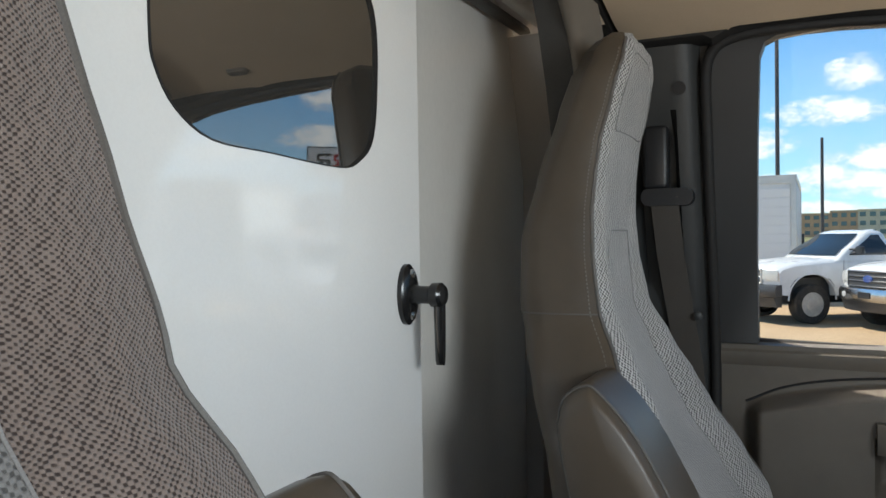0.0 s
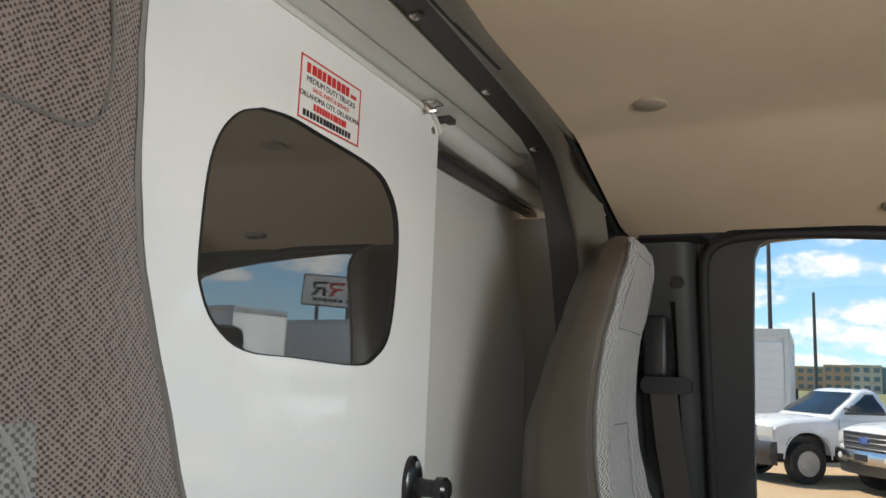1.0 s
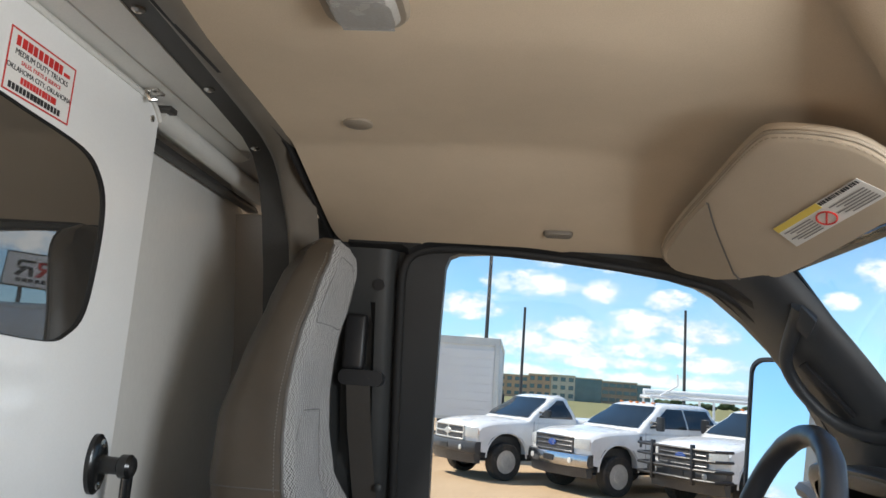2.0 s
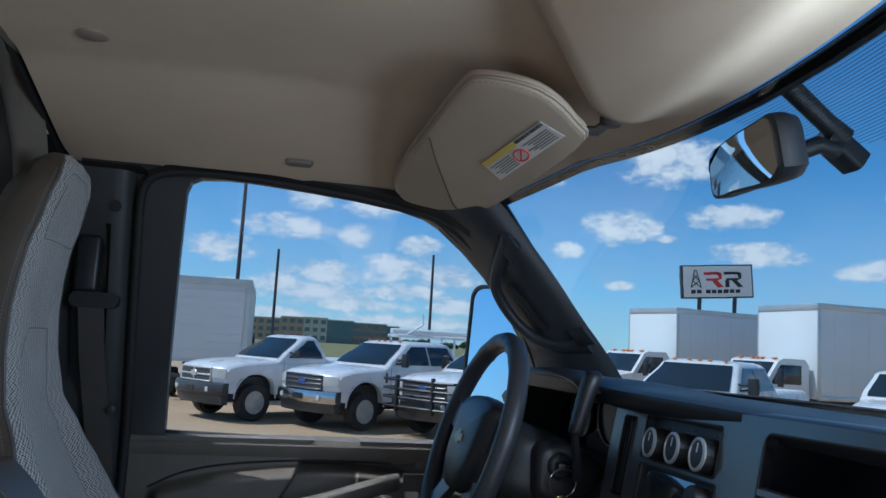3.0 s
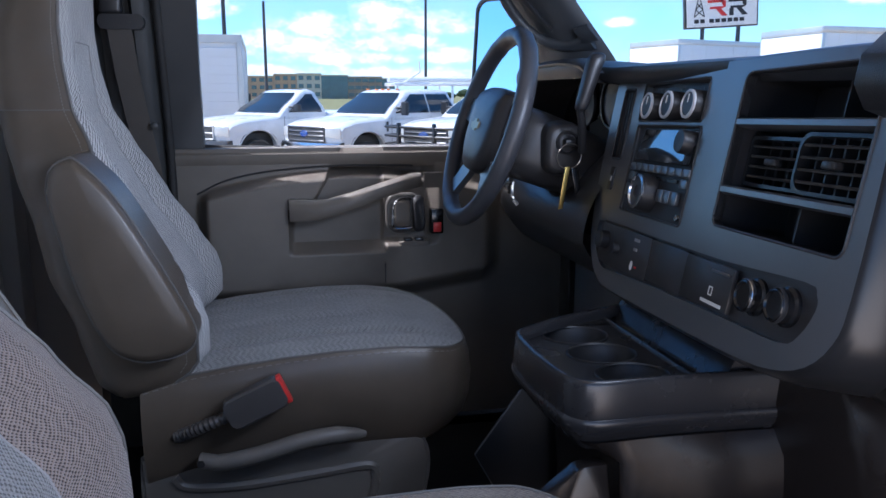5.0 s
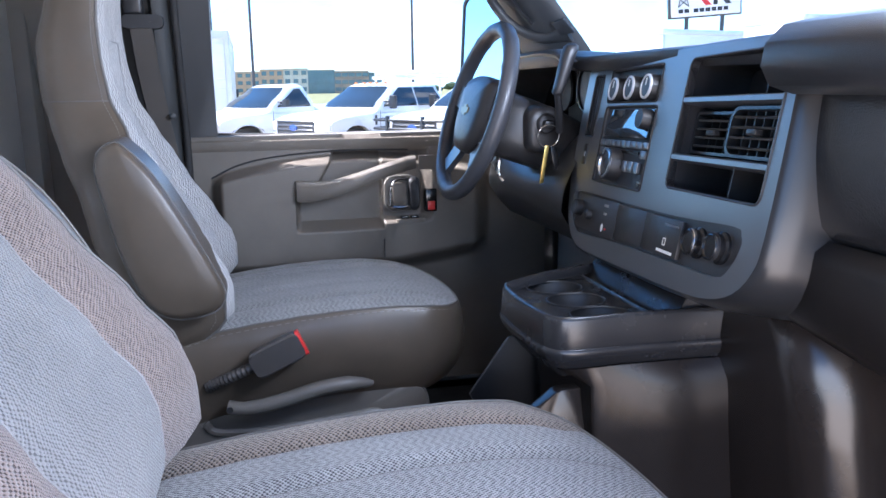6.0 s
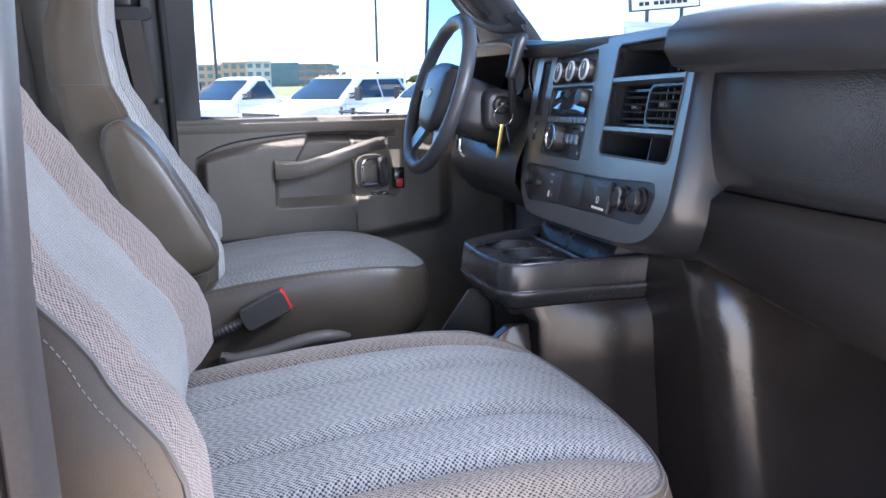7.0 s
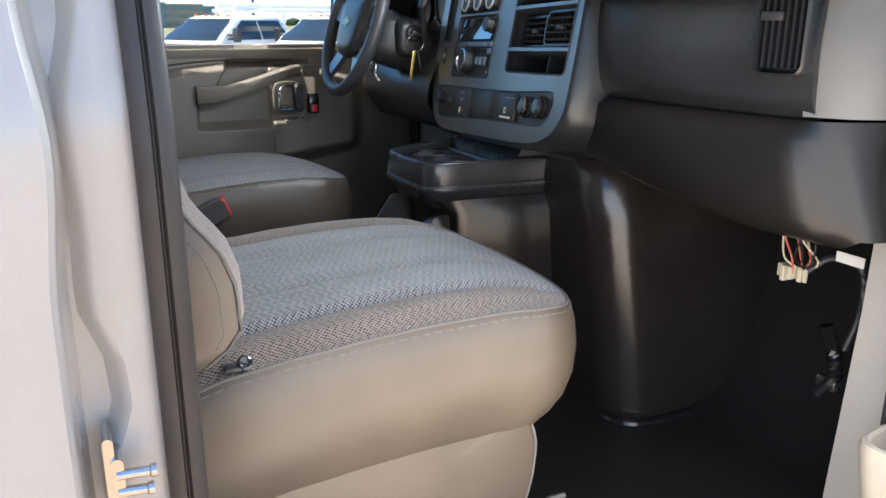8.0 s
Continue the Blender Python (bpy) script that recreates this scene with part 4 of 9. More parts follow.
    # pedestal and side shields
    bm = B()
    high = [W(a, x, z) for a, x, z in ((-0.21, 0.40, 0.40), (0.21, 0.40, 0.40), (0.21, 0.84, 0.40), (-0.21, 0.84, 0.40))]
    low = [W(a, x, z) for a, x, z in ((-0.19, 0.42, FLOOR - lift), (0.19, 0.42, FLOOR - lift), (0.19, 0.80, FLOOR - lift), (-0.19, 0.80, FLOOR - lift))]
    solid(bm, low, high, 0.015)
    part("pedestal", bm, M["seat_plastic"], st, "dark steel and plastic seat pedestal")
    shield = outline([(0.39, 0.375), (0.60, 0.38), (0.82, 0.385), (0.852, 0.372), (0.866, 0.345), (0.868, 0.31), (0.860, 0.262), (0.84, 0.21), (0.80, 0.195), (0.60, 0.195), (0.46, 0.195), (0.41, 0.23), (0.39, 0.29)])
    for sg in (1, -1):
        bm = B()
        loft(bm, [[W(sg * a, 0.63 + (x - 0.63) * k, 0.29 + (z - 0.29) * k) for x, z in shield] for a, k in ((0.20, 0.97), (0.226, 1.0), (0.238, 0.99), (0.243, 0.965), (0.244, 0.5))])
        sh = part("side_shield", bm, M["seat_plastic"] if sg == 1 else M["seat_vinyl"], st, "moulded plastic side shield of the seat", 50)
        bm = B()
        tube(bm, [W(sg * 0.235, 0.63 + (x - 0.63) * 0.995, 0.29 + (z - 0.29) * 0.995) for x, z in shield], 0.0035, 6, closed=True)
        part("shield_edge", bm, M["piping"], sh)
        if sg == 1:
            bm = B()
            tube(bm, spline([W(0.242, x, z) for x, z in ((0.44, 0.34), (0.46, 0.322), (0.53, 0.315), (0.613, 0.318), (0.70, 0.325), (0.758, 0.329), (0.772, 0.313), (0.765, 0.27), (0.74, 0.23))], 5), 0.009, 8)
            part("shield_ledge", bm, M["seat_plastic"], sh)
    # folded armrest on the inboard flank
    arm = [(0.303, 0.825), (0.311, 0.855), (0.333, 0.870), (0.350, 0.864), (0.394, 0.813), (0.449, 0.712), (0.487, 0.632), (0.497, 0.600), (0.486, 0.576), (0.455, 0.563), (0.407, 0.562), (0.368, 0.59), (0.335, 0.67), (0.310, 0.78)]
    cx, cz = 0.40, 0.70
    fine = []
    for a, k in ((0.19, 1.0), (0.285, 1.0), (0.303, 0.985), (0.316, 0.94), (0.321, 0.86), (0.322, 0.5)):
        fine.append(spline([W(a, cx + (x - cx) * k, cz + (z - cz) * k) + Vector(arm_shift) for x, z in arm + arm[:1]], 4)[:-1])
    bm = B()
    loft(bm, fine)
    part("armrest", bm, M["seat_vinyl"], st, "padded vinyl armrest folded up", 60)
    bm = B()
    tube(bm, fine[2], 0.0022, 5, closed=True)
    part("armrest_seam", bm, M["piping"], st)
    return st, W


driver_seat, DW = seat(0.515, 1, 0.0, 0.0, 0.010, True, 0.0, 0.0, (0, 0, 0), "grey cloth and vinyl driver seat with folded armrest", "cab seats")
passenger_seat, PW = seat(-0.515, -1, -0.02, 0.03, 0.0, False, 3.8, 0.035, (-0.035, 0, -0.015), "grey and tan cloth passenger seat with folded armrest", "cab seats")

# recliner lever on the driver seat
bm = B()
tube(bm, spline([(0.486, 0.238, 0.382), (0.52, 0.230, 0.379), (0.579, 0.227, 0.388), (0.651, 0.227, 0.405), (0.707, 0.231, 0.408), (0.752, 0.242, 0.400)], 5), [0.013] * 5 + [0.014] * 16 + [0.012, 0.011, 0.010, 0.008, 0.005], 10)
part("recliner_lever", bm, M["seat_plastic"], driver_seat, "curved grey plastic recliner lever")
bm = B()
turned(bm, [(0.002, 0.0), (0.006, 0.0), (0.006, 0.004), (0.002, 0.004)], axis_pose((0.488, 0.226, 0.382), (0, -1, 0)), 12)
part("lever_screw", bm, M["black"], driver_seat)

# belt buckle on a ribbed stalk
bk = thing("belt_buckle", (0.55, 0.23, 0.42), "grey seat belt buckle with red release button on ribbed stalk", "belt buckle")
bm = B()
stalk = spline([(0.45, 0.250, 0.420), (0.49, 0.228, 0.442), (0.545, 0.219, 0.466)], 14)
tube(bm, stalk, [0.009 + (0.0018 if k % 2 else 0) for k in range(len(stalk))], 10)
part("stalk", bm, M["buckle"], bk, "ribbed grey stalk sleeve")
mb = Matrix.Translation((0.577, 0.215, 0.482)) @ Matrix.Rotation(radians(-24), 4, "Y")
bm = B()
loft(bm, [[mb @ Vector((x, 0.012 * t, z * q)) for x, z in rounded(0.095, 0.052, 0.012, 4)] for t, q in ((-1, 0.86), (-0.7, 1), (0.7, 1), (1, 0.86))])
part("body", bm, M["buckle"], bk)
bm = B()
loft(bm, [[mb @ Vector((0.045 + 0.007 * t, 0.010 * y / 0.025, z)) for y, z in rounded(0.05, 0.048, 0.008, 3)] for t in (0, 1)])
part("release_button", bm, M["red"], bk, "red release button")
# small clip at the hinge of the passenger seat
clip = thing("seat_hinge_clip", (0.47, -0.765, 0.55), "small black plastic clip at the seat hinge", "clip")
bm = B()
box(bm, (0.452, -0.769, 0.545), (0.476, -0.753, 0.550), 0.002, 2)
part("clip_body", bm, M["black"], clip)
bm = B()
turned(bm, [(0.0085, -0.002), (0.0085, 0.001), (0.006, 0.0022), (0.004, 0.0012)], axis_pose((0.474, -0.764, 0.552), (0.1, -0.75, 0.66)), 18)
part("clip_button", bm, M["black_gloss"], clip)

# ---- sliding bulkhead door, its track and header ----
DX = 0.106
sd = thing("sliding_door", (0.09, -0.02, FLOOR), "white sliding bulkhead door with smoked window", "door")
md = Matrix(((0, 0, 1, DX), (1, 0, 0, 0), (0, 1, 0, 0), (0, 0, 0, 1)))     # x: along y, y: up, z: out of the door


WIN = [(-0.118, 1.3505), (-0.150, 1.336), (-0.173, 1.309), (-0.184, 1.27), (-0.186, 1.20), (-0.181, 1.172), (-0.160, 1.142), (-0.118, 1.121), (-0.041, 1.117), (0.077, 1.112), (0.118, 1.122), (0.149, 1.152), (0.160, 1.225), (0.157, 1.29), (0.134, 1.326), (0.09, 1.346), (-0.02, 1.353), (-0.075, 1.3555)]
win = outline(WIN, 4)


def panel_with_holes(bm, outer, holes, m, depth, w=0.0):
    """A flat panel with holes cut through it and walls round every edge."""
    edges = []
    for loop in [outer] + holes:
        vs = [bm.verts.new(m @ Vector((x, y, w))) for x, y in loop]
        edges += [bm.edges.new((vs[i], vs[(i + 1) % len(vs)])) for i in range(len(vs))]
    bmesh.ops.triangle_fill(bm, use_beauty=True, edges=edges)
    for loop in [outer] + holes:
        loft(bm, [[m @ Vector((x, y, w)) for x, y in loop], [m @ Vector((x, y, w - depth)) for x, y in loop]], caps=False)
    return bm


bm = B()
panel_with_holes(bm, [(-0.275, 0.16), (0.262, 0.16), (0.262, 1.447), (0.255, 1.458), (-0.275, 1.463)], [win], md, 0.045)
part("door_panel", bm, M["door_white"], sd, "glossy white painted door sheet", 25)
bm = B()
solid(bm, [(DX, -0.275, 0.16), (DX, -0.275, 1.46), (DX - 0.04, -0.275, 1.46), (DX - 0.04, -0.275, 0.16)], [(DX - 0.012, -0.302, 0.16), (DX - 0.012, -0.302, 1.46), (DX - 0.04, -0.30, 1.46), (DX - 0.04, -0.30, 0.16)], 0.003)
part("folded_edge", bm, M["header_white"], sd, "folded door edge")
bm = B()
loft(bm, [[md @ Vector((x * k + (1 - k) * -0.013, y * k + (1 - k) * 1.235, w)) for x, y in win] for k, w in ((1.0, 0.0005), (0.998, 0.0015), (0.990, 0.0015), (0.988, -0.004), (1.0, -0.004))], caps=False)
part("window_gasket", bm, M["seal_black"], sd, "black rubber window gasket")
bm = B()
plate(bm, [(x * 0.99 - 0.0001, 1.235 + (y - 1.235) * 0.99) for x, y in win], md, 0.006, 0, -0.002)
part("window_pane", bm, M["smoked"], sd, "dark reflective window pane")
# top edge bead and corner rivet
bm = B()
tube(bm, [(DX + 0.002, -0.30, 1.464), (DX + 0.002, 0.235, 1.460), (DX + 0.002, 0.25, 1.452), (DX + 0.002, 0.262, 1.44)], 0.004, 6)
part("top_bead", bm, M["header_white"], sd)
bm = B()
turned(bm, [(0.005, 0.0), (0.005, 0.002), (0.002, 0.003)], axis_pose((DX, 0.243, 1.437), (1, 0, 0)), 12)
part("rivet", bm, M["steel"], sd)
# lever handle on an oval flange
hy, hz = 0.221, 0.965
bm = B()
loft(bm, [[Vector((DX + d, hy + 0.021 * k * math.cos(a), hz + 0.038 * k * math.sin(a))) for a in (2 * math.pi * i / 24 for i in range(24))] for d, k in ((0.0, 1), (0.006, 1), (0.010, 0.85), (0.012, 0.5))])
fl = part("door_handle", bm, M["black_metal"], sd, "black enamelled lever handle")
bm = B()
turned(bm, [(0.015, 0.008), (0.013, 0.012), (0.011, 0.022), (0.011, 0.036), (0.015, 0.039), (0.0155, 0.05), (0.012, 0.054), (0.002, 0.055)], axis_pose((DX, hy, hz), (1, 0, 0)), 20)
part("shaft", bm, M["black_metal"], fl)
bm = B()
lever = [(0.0, 0.011), (-0.025, 0.012), (-0.05, 0.0105), (-0.072, 0.009), (-0.085, 0.007), (-0.09, 0.003)]
loft(bm, [[Vector((DX + 0.046 + 0.006 * math.sin(a), hy + w * math.cos(a) + 0.004, hz + 0.004 + z)) for a in (2 * math.pi * i / 12 for i in range(12))] for z, w in lever])
part("lever", bm, M["black_metal"], fl)
for dz in (0.026, -0.026):
    bm = B()
    turned(bm, [(0.006, 0.007), (0.0055, 0.012), (0.002, 0.0135)], axis_pose((DX, hy, hz + dz), (1, 0, 0)), 12)
    part("screw", bm, M["steel"], fl, "bright screw head")

# dealer sticker: framed text, names and numbers as plain bars
stk = thing("sticker", (DX + 0.001, -0.007, 1.393), "white sticker with red border on the sliding door", "sticker")
mst = Matrix.Translation((DX + 0.0012, -0.007, 1.393)) @ Matrix(((0, 0, 1, 0), (1, 0, 0, 0), (0, 1, 0, 0), (0, 0, 0, 1)))
SW, SH = 0.117, 0.068
bm = B()
box(bm, (-SW / 2, -SH / 2, -0.001), (SW / 2, SH / 2, 0.0), 0, 1, mst)
part("backing", bm, M["paper"], stk)
bm = B()
o = [(-SW / 2, -SH / 2), (SW / 2, -SH / 2), (SW / 2, SH / 2), (-SW / 2, SH / 2)]
frame_ring(bm, o, [(x * 0.97, y * 0.95) for x, y in o], mst, 0.0006, 0.0006)
part("border", bm, M["ink_red"], stk, "red border")


def bars(parent, m, mat, x0, x1, y, h, n, seed):
    r = random.Random(seed)
    x, step = x0, (x1 - x0) / n
    for k in range(n):
        bm = B()
        box(bm, (x + 0.06 * step, y - h / 2, 0.0), (x + step * r.uniform(0.72, 0.9), y + h / 2, 0.0006), 0, 1, m)
        part("printed_bar", bm, mat, parent)
        x += step


bars(stk, mst, M["ink_red"], -0.048, 0.036, 0.0225, 0.0105, 9, 1)
bars(stk, mst, M["ink_red"], 0.037, 0.05, 0.020, 0.004, 3, 2)
lettering("MEDIUM DUTY TRUCKS", 0.0088, mst @ Matrix.Translation((0, 0.0105, 0.0003)), M["ink"], stk)
lettering("SALES, PARTS & SERVICE", 0.0066, mst @ Matrix.Translation((0, 0.0018, 0.0003)), M["ink_red"], stk)
lettering("OKLAHOMA CITY, OKLAHOMA", 0.0080, mst @ Matrix.Translation((0, -0.0068, 0.0003)), M["ink"], stk)
bars(stk, mst, M["ink_red"], -0.032, 0.032, -0.0162, 0.0072, 12, 3)
bars(stk, mst, M["ink"], -0.05, 0.042, -0.0262, 0.0068, 15, 4)

# header above the door: painted cover, round track, bolted dark strip, roof bow
bm = B()
loft(bm, [[Vector((x, y, z)) for x, z in ((0.02, 1.462), (0.100, 1.4665), (0.118, 1.4675), (0.132, 1.474), (0.135, 1.485), (0.02, 1.50))] for y in (-0.93, -0.4, 0.1, 0.56)])
struct("header_cover", bm, M["header_white"], "off-white painted cover above the sliding door", "trim")
def strip_x(y):
    """Rear edge of the bolted strip, which runs slightly askew to the header."""
    return 0.199 - 0.055 * y


bm = B()
loft(bm, [[Vector((x, y, z)) for x, z in ((0.137, 1.4735), (strip_x(y), 1.4695), (strip_x(y), 1.492), (0.137, 1.492))] for y in (-0.93, 0.0, 0.50)])
struct("header_panel", bm, M["header_white"], "painted flat soffit strip along the header", "trim")
trk = thing("door_track", (0.10, 0.5, 1.45), "round grey steel track for the sliding door", "door track")
bm = B()
tube(bm, [(0.10, 0.262, 1.452), (0.10, 0.5, 1.449), (0.10, 0.80, 1.446)], 0.017, 14)
part("rail", bm, M["header_white"], trk)
bm = B()
box(bm, (0.05, 0.262, 1.425), (0.075, 0.82, 1.435), 0.003)
part("channel", bm, M["dark_strip"], trk)
bm = B()
box(bm, (0.10, 0.198, 1.462), (0.132, 0.222, 1.4655), 0.001)
tube(bm, [(0.112, 0.205, 1.462), (0.118, 0.208, 1.452), (0.124, 0.214, 1.455)], 0.004, 8)
part("latch_pin", bm, M["steel"], trk)
bm = B()
box(bm, (0.104, 0.25, 1.452), (0.128, 0.272, 1.460), 0.001)
part("stop_tab", bm, M["dark_strip"], trk, "dark stop tab")
strip = thing("bolted_strip", (0.195, 0.0, 1.466), "dark steel strip bolted along the header", "bracket")
bm = B()
path = [(-0.9, 1.470), (-0.3, 1.473), (0.2, 1.471), (0.40, 1.467), (0.47, 1.455), (0.515, 1.425), (0.55, 1.37), (0.59, 1.28), (0.64, 1.12), (0.67, 0.9)]
loft(bm, [[Vector((strip_x(min(y, 0.5)) + dx, y + (0.006 if up and z < 1.45 else 0), z + (0.006 if up else 0))) for dx, up in ((0.0, 0), (0.052, 0), (0.052, 1), (0.0, 1))] for y, z in path])
part("strip", bm, M["dark_strip"], strip)
for y in (-0.70, -0.475, -0.245, -0.017, 0.21, 0.44):
    bm = B()
    turned(bm, [(0.0075, 0.0), (0.0075, 0.002), (0.005, 0.004), (0.003, 0.0045), (0.0025, 0.003)], axis_pose((strip_x(y) + 0.012, y, 1.4715 if y < 0.3 else 1.4605), (0, 0, -1)), 14)
    part("bolt", bm, M["steel"], strip, "bright bolt head")
bm = B()
turned(bm, [(0.006, 0.0), (0.006, 0.002), (0.003, 0.004)], axis_pose((0.195, 0.612, 1.21), (0, -1, 0)), 12)
part("bolt", bm, M["steel"], strip)
bow = thing("roof_bow_trim", (0.25, 0.3, 1.45), "grey-brown roof bow trim behind the seats", "trim")
bm = B()
bowp = [(-0.76, 1.30), (-0.73, 1.395), (-0.64, 1.43), (-0.45, 1.452), (0.0, 1.458), (0.30, 1.456), (0.385, 1.450), (0.44, 1.440), (0.485, 1.420), (0.525, 1.388), (0.565, 1.343), (0.605, 1.26), (0.665, 1.1), (0.70, 0.9), (0.72, 0.6)]
sp = spline([(0, y, z) for y, z in bowp], 7)
rows = []
for i, p in enumerate(sp):
    a, b = sp[max(0, i - 1)], sp[min(len(sp) - 1, i + 1)]
    t = (b - a).normalized()
    nrm = Vector((0, t.z, -t.y))
    skew = -0.055 * min(0.5, max(-0.5, p.y))
    thin = 0.034 * ramp01((p.y - 0.30) / 0.18)
    rows.append([Vector((x + skew * k - thin * q, 0, 0)) + p + nrm * d for x, k, q, d in ((0.236, 1, 0, -0.02), (0.242, 1, 0, -0.004), (0.252, 1, 0.1, 0.008), (0.264, 1, 0.3, 0.014), (0.277, 1, 0.5, 0.014), (0.289, 0.9, 0.7, 0.009), (0.300, 0.8, 0.9, 0.001), (0.309, 0.7, 1, -0.009), (0.315, 0.5, 1, -0.025))])
sheet(bm, rows)
part("bow_cover", bm, M["trim_brown"], bow, "", 60)
for y, z in ((0.455, 1.437),):
    bm = B()
    turned(bm, [(0.004, 0), (0.004, 0.002), (0.001, 0.003)], axis_pose((0.280, y, z), (0.3, -0.6, -0.7)), 10)
    part("trim_clip", bm, M["steel"], bow)

# ---- ceiling fittings ----
dome = thing("dome_lamp", (0.47, -0.065, 1.45), "oblong clear dome lamp in the headliner", "dome lamp")
mdm = Matrix.Translation((0.475, -0.105, ceil_z(0.475, -0.105))) @ Matrix.Rotation(radians(180), 4, "X")
bm = B()
loft(bm, [[mdm @ Vector((x * k, y * k, w)) for x, y in rounded(0.085, 0.14, 0.036, 6)] for k, w in ((1.0, -0.004), (1.0, 0.006), (0.94, 0.010), (0.80, 0.010))])
part("bezel", bm, M["plug"], dome, "tan bezel")
for nm, y0, y1, mat, words in (("lens", -0.058, 0.012, "ribbed", "ribbed clear lens"), ("reflector_lens", 0.015, 0.058, "white_plastic", "bright white lens")):
    bm = B()
    loft(bm, [[mdm @ Vector((x * k, (y0 + y1) / 2 + y * k, w)) for x, y in rounded(0.068, y1 - y0, 0.02, 5)] for k, w in ((1.0, 0.006), (0.97, 0.012), (0.85, 0.017), (0.3, 0.018))])
    part(nm, bm, M[mat], dome, words)
bm = B()
for k in range(15):
    y = -0.052 + 0.0042 * k
    tube(bm, [mdm @ Vector((-0.026, y, 0.0165)), mdm @ Vector((0.026, y, 0.0165))], 0.0011, 4)
part("lens_ribs", bm, M["ink_grey"], dome)
for px_, py_ in ((0.396, 0.270), (0.409, -0.110)):
    cap = thing("headliner_cap", (px_, py_, 1.44), "small round tan plug in the headliner", "plug", "headliner plugs")
    bm = B()
    turned(bm, [(0.021, -0.004), (0.021, 0.003), (0.018, 0.0045), (0.003, 0.005)], Matrix.Translation((px_, py_, ceil_z(px_, py_))) @ Matrix.Rotation(radians(180), 4, "X"), 24)
    part("plug_disc", bm, M["plug"], cap)
hook = thing("coat_hook_cover", (0.696, 0.655, 1.388), "ribbed tan coat hook cover above the driver window", "hook")
mh = Matrix.Translation((0.697, 0.616, ceil_z(0.697, 0.616))) @ Matrix.Rotation(radians(180 - 15), 4, "X")
bm = B()
loft(bm, [[mh @ Vector((x * k, y * k, w)) for x, y in rounded(0.052, 0.02, 0.009, 4)] for k, w in ((1.06, -0.004), (1.0, 0.004), (0.9, 0.007))])
part("cover", bm, M["trim_brown"], hook)
bm = B()
for k in range(11):
    x = -0.02 + 0.004 * k
    tube(bm, [mh @ Vector((x, -0.006, 0.0072)), mh @ Vector((x, 0.002, 0.0072))], 0.0008, 4)
part("ribs", bm, M["piping"], hook)


